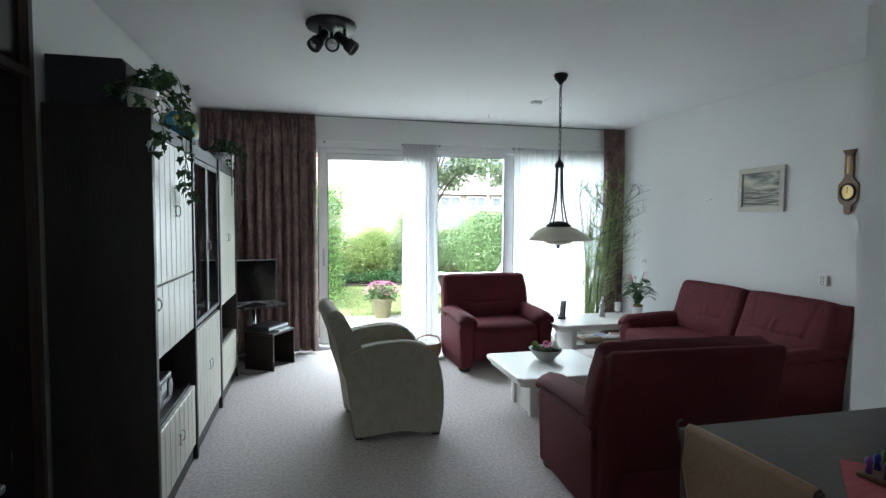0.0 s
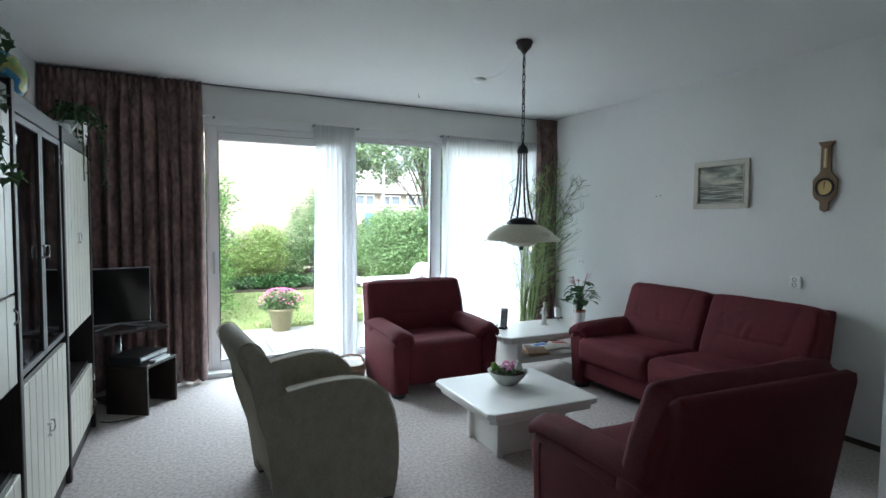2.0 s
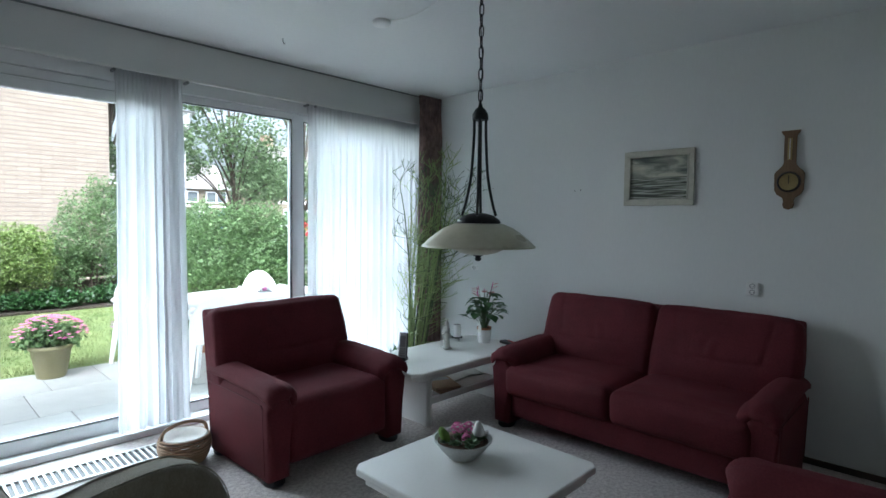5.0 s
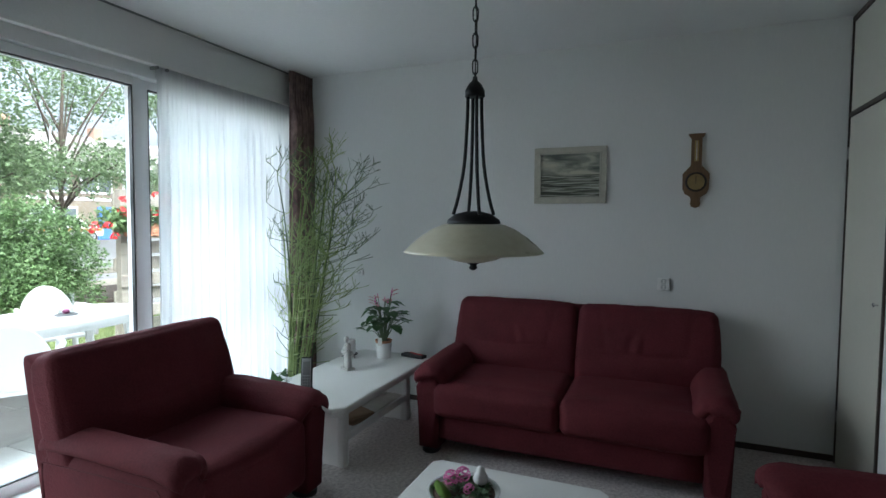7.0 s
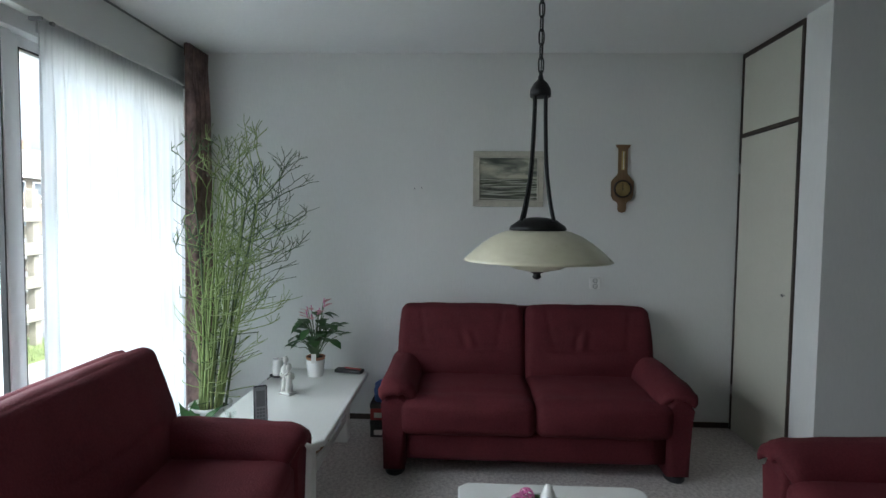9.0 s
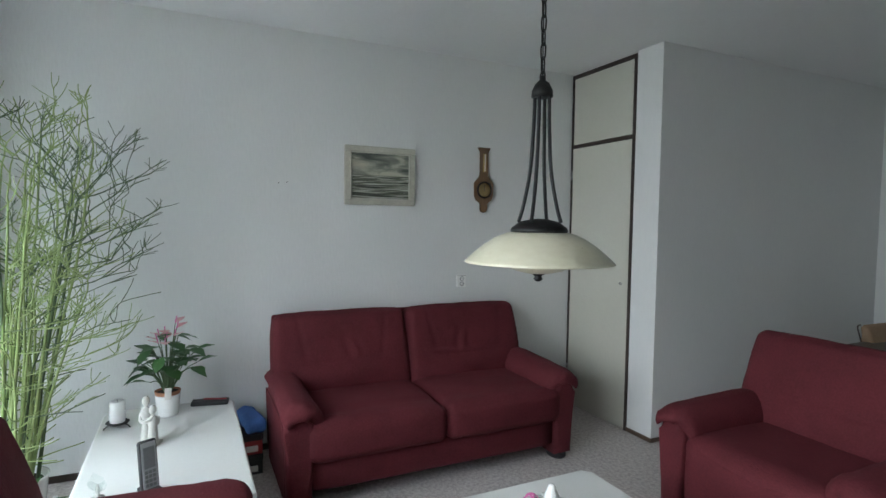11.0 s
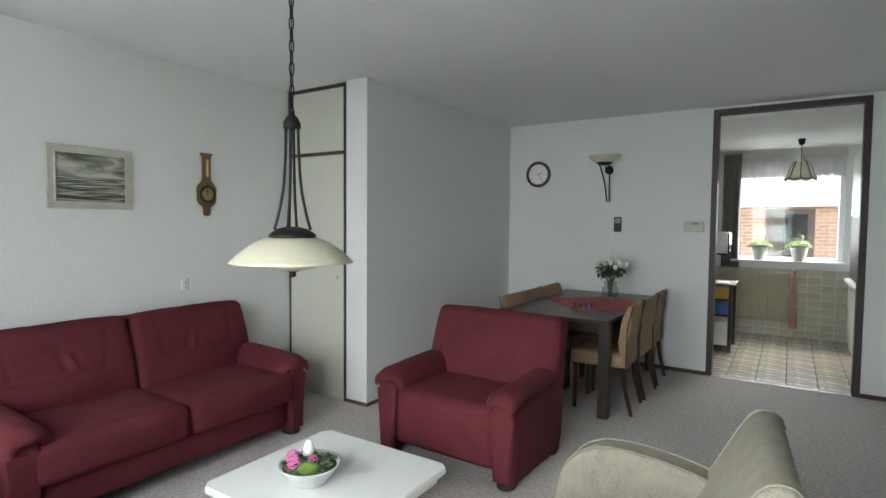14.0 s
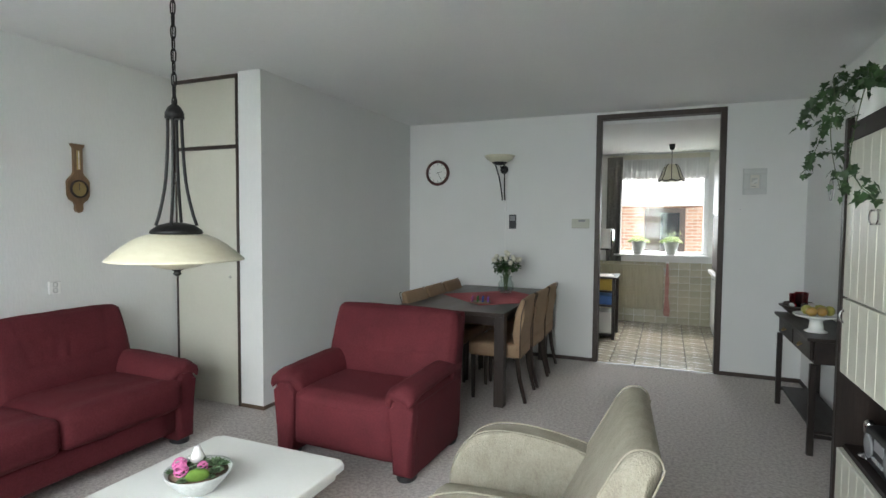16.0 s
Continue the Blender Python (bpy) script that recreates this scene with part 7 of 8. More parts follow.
# ---- garden ----
G = -0.10
LAWN = surface("mown_grass", (0.11, 0.165, 0.045), (0.25, 0.29, 0.12), 0.9, 2.2, 60, 0.7, 90, width=0.36)
ASPHALT = surface("street_asphalt", (0.16, 0.16, 0.16), (0.24, 0.24, 0.235), 0.9, 2, 60, 0.3)
SLABMAT = surface("pale_concrete_slab", (0.33, 0.33, 0.31), (0.45, 0.45, 0.42), 0.85, 6, 70, 0.2, vary=0.10)
structure("ground", box(-160, 220, 6.62, 300, -0.7, G - 0.035), ASPHALT, "grey street and paving beyond the garden", "ground")
patio = structure("pavement", box(-1.5, 7.0, 6.62, 8.93, G - 0.034, G - 0.012), SOIL, "sandy bed under the patio slabs", "patio")
structure("lawn", box(0.2, 7.0, 8.93, 12.9, G - 0.034, G - 0.002), LAWN, "mown green lawn", "lawn")
structure("planting_bed", box(-1.5, 9.0, 12.9, 15.5, G - 0.034, G + 0.03), SOIL, "dark soil of the planting bed", "soil")


def brick_mat(name, a, b, mortar, sx, sz):
    m, n, l, p = nodes_of(name)
    co, mp, br, nz = n.new("ShaderNodeTexCoord"), n.new("ShaderNodeMapping"), n.new("ShaderNodeTexBrick"), n.new("ShaderNodeTexNoise")
    mp.inputs["Rotation"].default_value = (radians(90), 0, 0)
    l.new(co.outputs["Object"], mp.inputs["Vector"])
    l.new(mp.outputs[0], br.inputs["Vector"])
    br.inputs["Scale"].default_value = 1.0
    br.inputs["Brick Width"].default_value, br.inputs["Row Height"].default_value, br.inputs["Mortar Size"].default_value = sx, sz, sz * 0.11
    br.inputs["Color1"].default_value, br.inputs["Color2"].default_value, br.inputs["Mortar"].default_value = (*a, 1), (*b, 1), (*mortar, 1)
    l.new(br.outputs["Color"], p.inputs["Base Color"])
    bp_ = n.new("ShaderNodeBump")
    bp_.inputs["Distance"].default_value, bp_.inputs["Strength"].default_value = 0.01, 0.6
    l.new(br.outputs["Fac"], bp_.inputs["Height"])
    bp_.invert = True
    l.new(bp_.outputs[0], p.inputs["Normal"])
    p.inputs["Roughness"].default_value = 0.9
    return m


CREAM_BRICK = brick_mat("cream_brick", (0.265, 0.215, 0.175), (0.32, 0.265, 0.215), (0.18, 0.15, 0.125), 0.42, 0.095)
YELLOW_BRICK = brick_mat("yellow_grey_brick", (0.21, 0.165, 0.115), (0.26, 0.215, 0.15), (0.25, 0.235, 0.20), 0.21, 0.065)
RED_BRICK = brick_mat("red_brown_brick", (0.34, 0.19, 0.13), (0.42, 0.26, 0.18), (0.42, 0.39, 0.34), 0.21, 0.07)
ROOF = surface("grey_roof_tiles", (0.19, 0.175, 0.165), (0.30, 0.275, 0.26), 0.8, 3, 30, 0.3)
gable = thing("gable_house", (-3.5, 17.0, G), "cream brick gable wall of the neighbouring house", "house")
part("wall", slab([(-7.5, 0), (7.6, 0), (7.6, 5.6), (0, 10.5), (-7.5, 5.6)], "xz", 0, 6.0), CREAM_BRICK, gable)
part("roof", slab([(-7.9, 5.4), (0, 10.55), (8.0, 5.4), (8.0, 5.7), (0, 10.9), (-7.9, 5.7)], "xz", -0.25, 6.2), ROOF, gable)

yd = thing("garage_building", (0.5, -6.8, -0.25), "red brick outbuilding with a brown door across the yard", "building")
part("wall", slab([(-6, 0), (6, 0), (6, 2.09), (-6, 2.09)], "xz", -3.0, 0.0), RED_BRICK, yd)
part("fascia", box(-6.1, 6.1, -3.1, 0.25, 2.0905, 2.62, 0.01, 1), UPVC, yd, "white roof fascia")
part("door", box(-0.38, 0.44, 0.0005, 0.05, 0.0, 2.05, 0.006, 1), BROWN_TRIM, yd, "brown door frame")
part("window", box(-0.27, 0.11, 0.051, 0.06, 1.15, 1.95), GLOSS_BLACK, yd, "dark window")


# ---- foliage ----
def leaf_cloud(blobs, n, size, seed, flat=0.0):
    """Many small leaves spread through lumpy blobs (centre, radii)."""
    rd_, verts, faces = random.Random(seed), [], []
    vol = [b[1][0] * b[1][1] * b[1][2] for b in blobs]
    tot = sum(vol)
    for (c, r), v in zip(blobs, vol):
        for _ in range(int(n * v / tot)):
            while True:
                q = Vector((rd_.uniform(-1, 1), rd_.uniform(-1, 1), rd_.uniform(-1, 1)))
                if 0.30 < q.length < 1:
                    break
            q *= (0.84 + 0.42 * noise.noise(Vector((q.x * 2.2 + seed, q.y * 2.2, q.z * 2.2))))
            p = Vector((c[0] + q.x * r[0], c[1] + q.y * r[1], c[2] + q.z * r[2]))
            s = size * rd_.uniform(0.6, 1.3)
            m = Euler((rd_.uniform(-1.2, 1.2), rd_.uniform(-1.2, 1.2), rd_.uniform(0, 6.28))).to_matrix()
            i = len(verts)
            for u, w in ((0, 0), (0.32, 0.45), (0, 1), (-0.32, 0.45)):
                verts.append(p + m @ Vector((u * s, w * s, 0.12 * s * (1 - abs(u) * 3))))
            faces.append((i, i + 1, i + 2, i + 3))
    return verts, faces


def leaves(name, blobs, n, size, seed, mat, parent):
    v, f = leaf_cloud(blobs, n, size, seed)
    me = bpy.data.meshes.new(name)
    me.from_pydata([tuple(q) for q in v], [], f)
    me.materials.append(mat)
    ob = new(name, me)
    ob.parent = parent
    ob["kind"] = "stuff"
    return ob


def bush(at, blobs, n, size, seed, mat, label):
    b = thing("bush", at, label, "shrub", "garden shrubs")
    rd_ = random.Random(seed)
    for k in range(7):
        c, r = blobs[k % len(blobs)]
        part("branch", tube(curve_through([(rd_.uniform(-0.1, 0.1), rd_.uniform(-0.1, 0.1), 0), (c[0] * 0.5, c[1] * 0.5, c[2] * 0.5), (c[0] + rd_.uniform(-0.2, 0.2), c[1], c[2] + r[2] * 0.5)], 4), 0.018, 5, taper=0.006), BARK, b)
    leaves("crown", blobs, int(n * 2.9), size * 0.54, seed, mat, b)
    return b


bush((1.75, 13.6, G), [((0, 0, 0.75), (0.75, 0.6, 0.7)), ((-0.45, -0.1, 0.5), (0.5, 0.4, 0.5)), ((0.3, 0, 1.1), (0.4, 0.4, 0.35))], 5200, 0.085, 1, LEAF_YELLOW, "light yellow-green leafy shrub in the planting bed")
bush((3.05, 14.1, G), [((0, 0, 1.15), (0.8, 0.6, 0.9)), ((0.2, 0, 1.9), (0.4, 0.4, 0.45)), ((-0.5, 0, 0.6), (0.5, 0.5, 0.6)), ((0.7, -0.2, 0.8), (0.6, 0.5, 0.8))], 6200, 0.09, 2, LEAF_BUSH, "tall feathery green shrub in the planting bed")
bush((4.35, 13.6, G), [((0, 0, 0.9), (0.7, 0.6, 0.9)), ((0.5, 0.2, 1.3), (0.6, 0.5, 0.7))], 4600, 0.085, 3, LEAF_BUSH, "dense green shrub in the planting bed")
bush((5.2, 11.6, G), [((-0.9, 0, 0.95), (0.95, 0.7, 0.85)), ((0.0, 0, 1.05), (0.95, 0.7, 0.85)), ((-0.5, -0.2, 0.55), (1.3, 0.7, 0.55)), ((-0.5, 0, 1.55), (0.5, 0.4, 0.3))], 11000, 0.10, 4, LEAF_BUSH, "broad green hedge shrub beside the patio")
bush((2.2, 13.15, G), [((0, 0, 0.16), (0.75, 0.22, 0.18)), ((-0.8, 0.05, 0.15), (0.5, 0.2, 0.16)), ((1.0, 0.1, 0.18), (0.6, 0.2, 0.18))], 1500, 0.13, 5, LEAF_DARK, "low leafy perennials along the lawn")
hd = thing("conifer_hedge", (0.34, 10.9, G), "clipped dark green conifer hedge beside the lawn", "hedge")
part("stems", tube([(0, -1.3, 0), (0, -1.3, 1.6)], 0.05, 6, bm=tube([(0, 0, 0), (0, 0, 1.6)], 0.05, 6, bm=tube([(0, 1.2, 0), (0, 1.2, 1.6)], 0.05, 6))), BARK, hd)
leaves("crown", [((0.1, y, z), (0.72, 0.45, 0.42)) for y in (-1.25, -0.55, 0.15, 0.85, 1.5) for z in (0.35, 0.85, 1.35, 1.85)], 26000, 0.048, 6, LEAF_HEDGE, hd)
lf = thing("board_fence", (3.0, 14.75, G), "low weathered board fence behind the shrubs", "fence")
for k in range(9):
    part("post", box(-2.6 + k * 0.8, -2.52 + k * 0.8, -0.04, 0.04, 0, 0.95, 0.005, 1), BARK, lf)
for z in (0.12, 0.36, 0.60):
    part("board", box(-2.6, 4.0, -0.065, -0.0405, z, z + 0.19, 0.004, 1), BARK, lf)


def tree(at, height, spread, seed, label, n=9000):
    t = thing("tree", at, label, "tree", "street trees")
    rd_ = random.Random(seed)
    trunk = curve_through([(0, 0, 0), (rd_.uniform(-0.15, 0.15), 0.1, height * 0.2), (rd_.uniform(-0.3, 0.3), rd_.uniform(-0.3, 0.3), height * 0.45), (rd_.uniform(-0.3, 0.3), rd_.uniform(-0.4, 0.4), height * 0.8)], 5)
    part("trunk", tube(trunk, height * 0.012, 10, taper=height * 0.004), BARK, t, smooth=True)
    blobs = []
    for k in range(18):
        a = 2.4 * k + rd_.uniform(-0.3, 0.3)
        h = height * rd_.uniform(0.24, 0.92)
        o = spread * rd_.uniform(0.35, 1.0) * (1.15 - 0.6 * (h / height))
        tip = Vector((o * math.cos(a), o * math.sin(a), h))
        base = trunk[min(len(trunk) - 1, int(len(trunk) * max(0.3, h / height - 0.18)))]
        part("limb", tube(curve_through([base, (base + tip) / 2 + Vector((0, 0, 0.3)), tip], 4), height * 0.005, 6, taper=height * 0.0015), BARK, t, smooth=True)
        r = spread * rd_.uniform(0.28, 0.46)
        blobs.append((tuple(tip), (r, r, r * 0.7)))
    leaves("crown", blobs, int(n * 2.3), 0.16, seed, LEAF_TREE, t)
    return t


tree((16.0, 28.0, G), 11.5, 4.2, 41, "broad leafy street tree with a forked trunk", 4200)
tree((10.6, 24.5, G), 9.5, 3.6, 42, "leafy street tree in front of the houses", 5200)
tree((5.0, 21.0, G), 10.5, 2.4, 43, "tall leafy tree beside the neighbouring house", 6000)
tree((24.0, 30.0, G), 9.5, 3.6, 44, "leafy street tree across the road", 3600)

sl = thing("street_lamp", (7.6, 21.9, G), "white post-top street lamp with a conical glass head", "street lamp")
part("pole", tube([(0, 0, 0), (0, 0, 4.45)], 0.055, 10, taper=0.045), UPVC, sl, smooth=True)
part("head", lathe([(0.10, 4.45), (0.13, 4.46), (0.27, 5.10), (0.27, 5.12), (0, 5.12)], 24), CERAMIC, sl, "milky conical lantern", smooth=True)
part("cap", lathe([(0, 5.21), (0.10, 5.20), (0.40, 5.14), (0.40, 5.121), (0, 5.121)], 24), SILVER_PLASTIC, sl, smooth=True)
part("collar", lathe([(0, 4.40), (0.09, 4.40), (0.11, 4.45), (0, 4.45)], 16), GREY_PLASTIC, sl)
fpole = thing("flag_pole", (14.2, 26.4, G), "slim leaning white pole beside the trees", "pole")
part("shaft", tube([(0, 0, 0), (0.35, 0, 5.2)], 0.05, 8, taper=0.03), UPVC, fpole)


# ---- terraced houses across the road ----
# distant panes: reflected sky is put into their grey-blue base colour
FAR_PANE_SKY = surface("far_pane_sky_reflection", (0.10, 0.12, 0.135), (0.17, 0.19, 0.205), 0.12, 0.6, 5)
def terrace(at, label):
    h = thing("terraced_house", at, label, "house", "terraced houses")
    W_ = 6.4
    part("wall", box(-W_ / 2, W_ / 2, 0, 8, 0, 4.9), YELLOW_BRICK, h)
    part("roof", slab([(-0.5, 4.75), (4.0, 7.5), (8.5, 4.75), (8.5, 4.98), (4.0, 7.75), (-0.5, 4.98)], "yz", -W_ / 2, W_ / 2), ROOF, h)
    part("gutter", box(-W_ / 2, W_ / 2, -0.62, -0.45, 4.68, 4.90, 0.02, 1), UPVC, h, "white gutter board")
    part("white_band", box(-W_ / 2, W_ / 2, -0.05, -0.0005, 2.72, 2.92), UPVC, h, "white band between the storeys")
    for x, w, z0, z1 in ((-1.6, 2.5, 3.2, 4.45), (1.6, 2.3, 3.2, 4.45), (-1.3, 3.0, 0.6, 2.3)):
        win = part("window", box(x - w / 2, x + w / 2, -0.08, -0.001, z0, z1), UPVC, h)
        for s in (-1, 1):
            part("pane", box(x + s * w / 4 - w / 4 + 0.12, x + s * w / 4 + w / 4 - 0.12, -0.095, -0.081, z0 + 0.14, z1 - 0.14), FAR_PANE_SKY, win)
    part("door", box(1.6, 2.6, -0.06, -0.001, 0, 2.3), BLUE_CLOTH, h, "blue front door")
    part("chimney", box(-2.4, -1.7, 3.6, 4.4, 7.0, 8.4), RED_BRICK, h)
    return h


t0 = terrace((24.6, 40.5, G), "yellow-brick terraced house with grey tiled roof and white windows")
for k in range(1, 7):
    copy_thing(t0, pose(24.6 + 6.4 * k, 40.5, G))
for k in range(4):
    copy_thing(t0, pose(5.0 + 6.4 * k, 62.0, G))

# ---- grass ----
def grass():
    rg, gv, gf = random.Random(77), [], []
    for _ in range(26000):
        x, y = rg.uniform(1.0, 6.9), 8.95 + 3.9 * rg.random() ** 1.3
        a, hg, i = rg.uniform(0, 3.14), rg.uniform(0.018, 0.045), len(gv)
        dx, dy = 0.005 * math.cos(a), 0.005 * math.sin(a)
        gv += [(x - dx, y - dy, G - 0.003), (x + dx, y + dy, G - 0.003), (x + rg.uniform(-0.02, 0.02), y + rg.uniform(-0.02, 0.02), G + hg)]
        gf.append((i, i + 1, i + 2))
    me = bpy.data.meshes.new("grass_blades")
    me.from_pydata(gv, [], gf)
    me.materials.append(LAWN)
    return tagged(new("grass_blades", me), "short mown grass blades of the lawn", "grass", "", "stuff")


grass()

# ---- garden furniture ----
gt = thing("garden_table", (3.15, 8.05, G), "white plastic oval garden table", "garden table")
oval = [(0.80 * math.copysign(abs(math.cos(a)) ** 0.8, math.cos(a)), 0.47 * math.copysign(abs(math.sin(a)) ** 0.8, math.sin(a))) for a in [2 * math.pi * k / 40 for k in range(40)]]
part("tabletop", slab(oval, "xy", 0.69, 0.72, 0.010, 3), WHITE_PLASTIC, gt)
part("apron", slab([(x * 0.9, y * 0.86) for x, y in oval], "xy", 0.64, 0.6895), WHITE_PLASTIC, gt)
for x in (-0.5, 0.5):
    for y in (-0.25, 0.25):
        part("leg", tube([(x, y, 0.645), (x * 1.1, y * 1.2, 0)], 0.035, 6, taper=0.025), WHITE_PLASTIC, gt)


def garden_chair(at, rz):
    c = thing("garden_chair", at, "white moulded plastic garden chair", "garden chair", "garden chairs", rz)
    part("seat", puff(0.46, 0.45, 0.03, 0.014, 0.0, 6, at=(0, 0, 0.42)), WHITE_PLASTIC, c, smooth=True)
    out = [(0.24 * math.cos(a) * (1 - 0.10 * math.sin(a)), 0.42 + 0.44 * max(0, math.sin(a)) ** 0.7) for a in [math.pi * k / 16 for k in range(17)]]
    bk_ = slab(out, "xz", 0.20, 0.222, 0.006, 2)
    for v in bk_.verts:
        v.co.y += 0.20 * (v.co.z - 0.42) - 0.5 * v.co.x ** 2
    part("backrest", bk_, WHITE_PLASTIC, c, smooth=True)
    for s in (-1, 1):
        part("armrest", tube(curve_through([(s * 0.24, 0.22, 0.66), (s * 0.275, 0.0, 0.665), (s * 0.26, -0.2, 0.64), (s * 0.25, -0.22, 0.42)], 4), 0.022, 7), WHITE_PLASTIC, c, smooth=True)
        for y in (-0.20, 0.20):
            part("leg", tube([(s * 0.21, y, 0.415), (s * 0.25, y * 1.25, 0)], 0.03, 6, taper=0.02), WHITE_PLASTIC, c)
    return c


g1 = garden_chair((2.55, 7.42, G), 150)
copy_thing(g1, pose(3.65, 8.75, G, 0, 0, -15))
copy_thing(g1, pose(2.35, 8.75, G, 0, 0, 25))
lg = thing("garden_lantern", (3.30, 8.05, G + 0.72), "clear glass candle lantern with a pink flower on the garden table", "lantern")
part("glass", lathe([(0, 0), (0.055, 0), (0.06, 0.17), (0.056, 0.17), (0.05, 0.01), (0, 0.008)], 20), GLASS_OBJ, lg, smooth=True)
part("flower", puff(0.05, 0.05, 0.04, 0.02, 0, 5, at=(0, 0, 0.03)), PINK, lg, smooth=True)
part("saucer", lathe([(0, -0.0), (0.08, 0.0), (0.085, 0.008), (0, 0.004)], 20), GREY_PLASTIC, lg)


def flower_pot(at, s, seed, label, petals, pot_mat, n=170):
    fpt = thing("flower_pot", at, label, "flower pot")
    part("pot", lathe([(0, 0), (0.115 * s, 0), (0.12 * s, 0.01), (0.165 * s, 0.27 * s), (0.18 * s, 0.275 * s), (0.18 * s, 0.31 * s), (0.165 * s, 0.31 * s), (0.155 * s, 0.28 * s), (0, 0.28 * s)], 28), pot_mat, fpt, smooth=True)
    leaves("foliage", [((0, 0, 0.40 * s), (0.25 * s, 0.25 * s, 0.16 * s)), ((0.12 * s, 0, 0.36 * s), (0.18 * s, 0.2 * s, 0.12 * s)), ((-0.12 * s, 0, 0.36 * s), (0.18 * s, 0.2 * s, 0.12 * s))], 900, 0.06, seed, LEAF_BUSH, fpt)
    rd_, fb_ = random.Random(seed), bmesh.new()
    for _ in range(n):
        a, e = rd_.uniform(0, 6.28), rd_.uniform(-0.1, 1.4)
        p = Vector((0.29 * s * math.cos(a) * math.cos(e), 0.29 * s * math.sin(a) * math.cos(e), 0.39 * s + 0.19 * s * math.sin(e)))
        for k in range(5):
            leaf_shape(fb_, turned(p, 1.257 * k, 0.4), 0.024, 0.022, 0.1, 0.1)
    part("blossoms", fb_, petals, fpt)["kind"] = "stuff"
    return fpt


OLIVE_POT = surface("olive_glazed_pot", (0.17, 0.15, 0.075), (0.27, 0.24, 0.13), 0.4, 8, 60)
flower_pot((1.49, 8.74, G), 1.0, 51, "olive glazed pot of pink petunias on the patio edge", PINK, OLIVE_POT)
flower_pot((2.35, 9.25, G), 0.75, 52, "small pot of purple flowers on the lawn edge", surface("purple_petal", (0.28, 0.05, 0.33), (0.45, 0.15, 0.5), 0.6, 20, 80), TERRACOTTA)
flower_pot((2.95, 8.75, G), 0.9, 53, "terracotta pot with green leaves under the garden table", PINK, TERRACOTTA, 12)

# slatted fence panel with geranium planter
GREYWOOD = wood("weathered_grey_wood", (0.22, 0.20, 0.165), (0.36, 0.33, 0.28), 0.8, "x", bump=0.3, vary=0.08)
sf = thing("slat_fence", (5.6, 9.5, G), "weathered grey slatted fence panel on the patio", "fence")
for x in (-0.68, 0.15, 1.0):
    part("post", box(x - 0.045, x + 0.045, 0.0, 0.09, 0, 1.86, 0.006, 1), GREYWOOD, sf)
for k in range(9):
    z = 0.10 + k * 0.196
    part("slat", box(-0.75, 1.15, -0.028 if k % 2 else 0.0905, -0.001 if k % 2 else 0.115, z, z + 0.15, 0.005, 1), GREYWOOD, sf)
pl = thing("geranium_planter", (5.30, 9.40, G + 1.30), "terracotta trough of bright red geraniums hung on the fence", "planter")
part("trough", box(-0.42, 0.42, -0.16, 0.06, 0, 0.16, 0.012, 2), TERRACOTTA, pl)
leaves("foliage", [((x, -0.08, 0.22), (0.28, 0.2, 0.16)) for x in (-0.55, -0.3, 0, 0.3)], 1100, 0.09, 61, LEAF_BUSH, pl)
rdg = random.Random(62)
for k in range(26):
    x, z, y = rdg.uniform(-0.75, 0.5), rdg.uniform(0.12, 0.50), rdg.uniform(-0.32, -0.1)
    if k < 4:
        x, z = rdg.uniform(-0.95, -0.7), rdg.uniform(-0.05, 0.2)
    gbm = bmesh.new()
    for _ in range(26):
        a, e = rdg.uniform(0, 6.28), rdg.uniform(-0.6, 1.5)
        d = Vector((math.cos(a) * math.cos(e), math.sin(a) * math.cos(e), math.sin(e)))
        leaf_shape(gbm, Matrix.Translation(Vector((x, y, z)) + d * 0.045) @ d.to_track_quat("Z", "Y").to_matrix().to_4x4(), 0.034, 0.034, 0.1, 0.1)
    part("bloom", gbm, RED_PETAL, pl, "red geranium head")
part("bracket", box(-0.35, -0.30, 0.06, 0.10, 0.02, 0.14, bm=box(0.30, 0.35, 0.06, 0.10, 0.02, 0.14)), METAL_BLACK, pl)
lowf = thing("low_fence", (6.2, 13.0, G), "low weathered rail fence by the street", "fence")
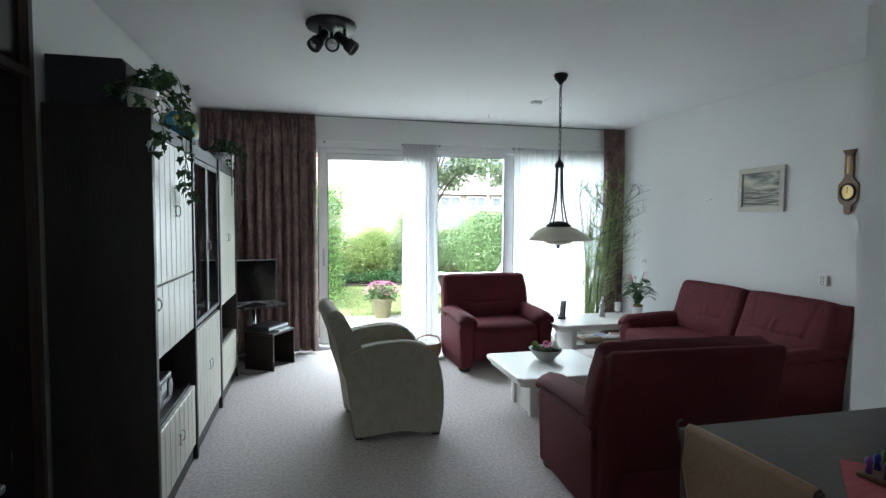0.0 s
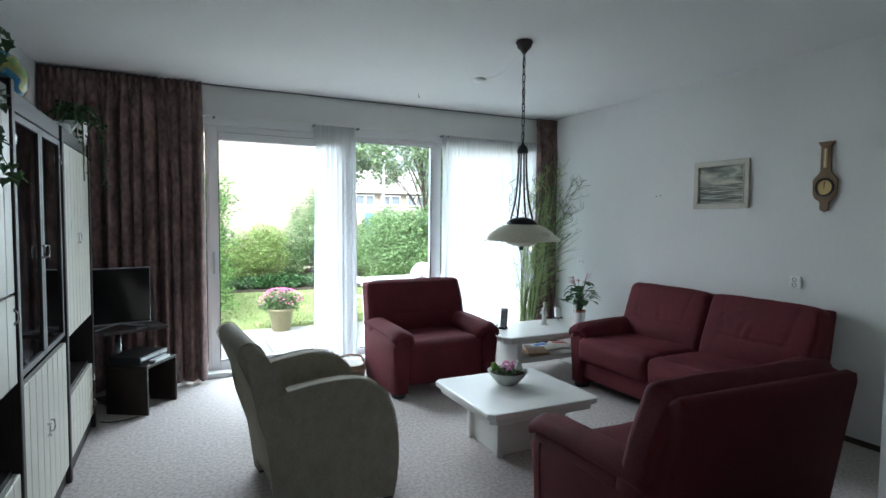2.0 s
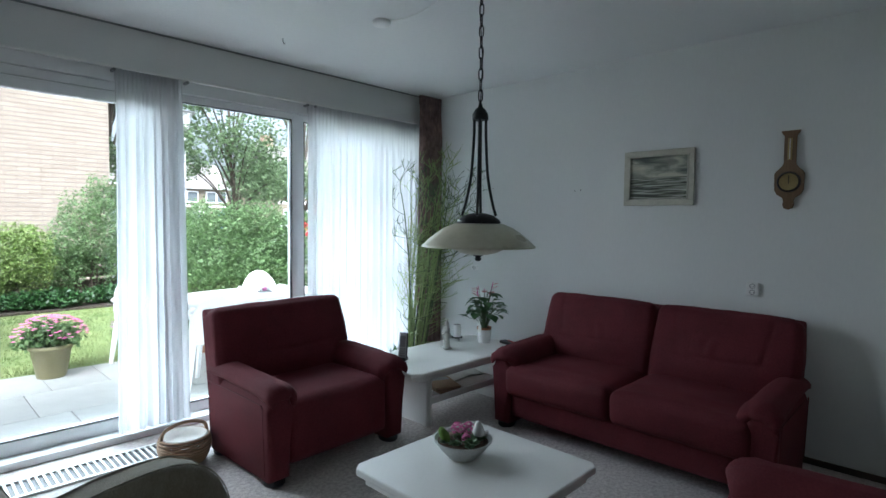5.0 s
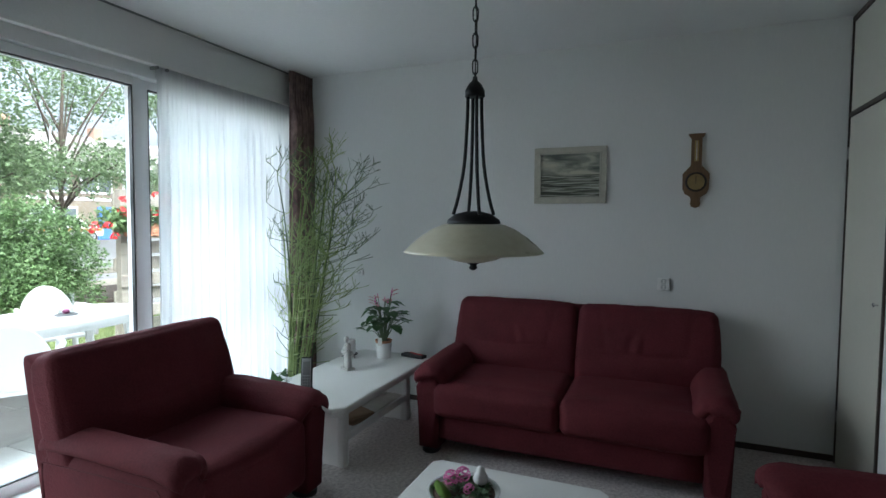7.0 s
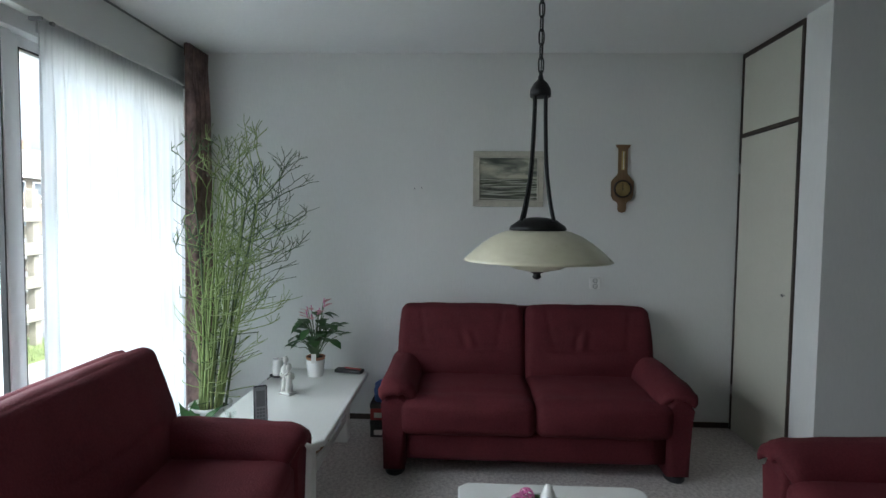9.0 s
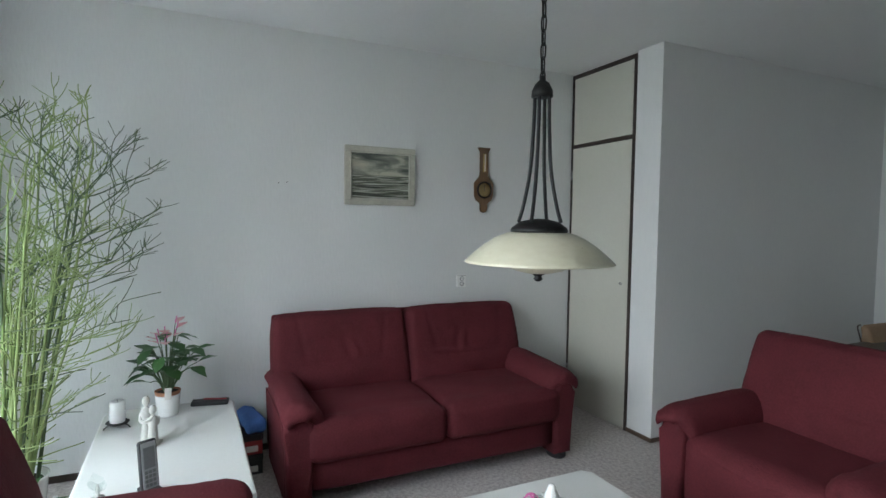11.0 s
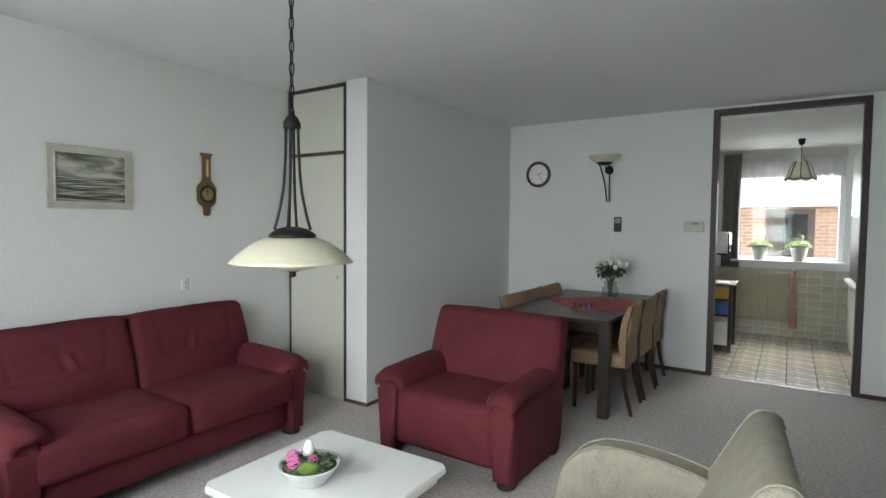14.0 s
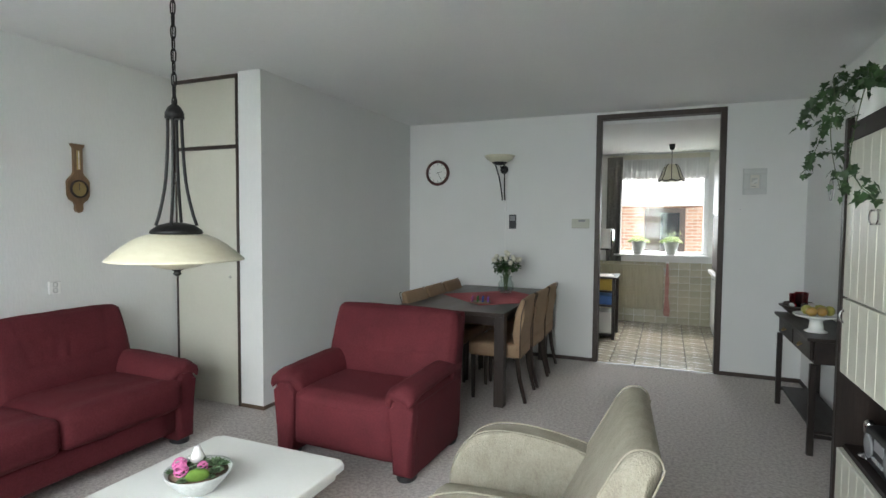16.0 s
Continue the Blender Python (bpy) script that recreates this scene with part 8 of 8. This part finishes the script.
for k in range(6):
    part("post", box(-2.0 + k * 1.1, -1.92 + k * 1.1, 0, 0.08, 0, 0.62, 0.006, 1), GREYWOOD, lowf)
for z in (0.28, 0.50):
    part("rail", box(-2.05, 3.6, -0.03, -0.0005, z, z + 0.11, 0.004, 1), GREYWOOD, lowf)

# a parked white car far off
car = thing("car", (22.5, 38.5, G), "white car with an orange stripe parked across the road", "car", rz=0)
side = [(-2.1, 0.35), (2.1, 0.35), (2.15, 0.75), (1.9, 0.95), (1.1, 1.02), (0.55, 1.48), (-1.5, 1.50), (-2.05, 1.0), (-2.15, 0.7)]
cb_ = part("body", slab(side, "xz", -0.85, 0.85, 0.06, 2), CERAMIC, car, smooth=False)
part("window", slab([(0.95, 1.03), (0.5, 1.40), (-1.4, 1.42), (-1.8, 1.03)], "xz", -0.87, 0.87), GLOSS_BLACK, cb_)
part("stripe", box(-2.0, 2.0, -0.875, -0.852, 0.68, 0.85), surface("orange_stripe", (0.6, 0.18, 0.03), (0.7, 0.24, 0.05), 0.5, 5, 30), cb_)
for x in (-1.35, 1.35):
    for y in (-0.80, 0.80):
        w_ = part("wheel", lathe([(0, -0.09), (0.30, -0.09), (0.32, -0.05), (0.32, 0.05), (0.30, 0.09), (0, 0.09)], 20), BLACK_PLASTIC, car, at=Matrix.Translation((x, y, 0.32)) @ Euler((radians(90), 0, 0)).to_matrix().to_4x4())
        part("rim", lathe([(0, -0.10), (0.19, -0.10), (0.19, 0.10), (0, 0.10)], 14), SILVER_PLASTIC, w_)

# patio slabs
big, small_ = [mesh_of("slab", box(-w_ / 2, w_ / 2, -0.347, 0.347, -0.012, 0.0, 0.004, 1), SLABMAT) for w_ in (0.448, 0.695)]
for j in range(3):
    x, k = -0.9 - 0.2 * (j % 2), 0
    while x < 6.4:
        w_ = (0.452, 0.70)[(k + j) % 2]
        o = new("slab", (big, small_)[(k + j) % 2])
        o.parent, o.location = patio, (x + w_ / 2, 8.575 - 0.70 * j, G)
        x += w_
        k += 1
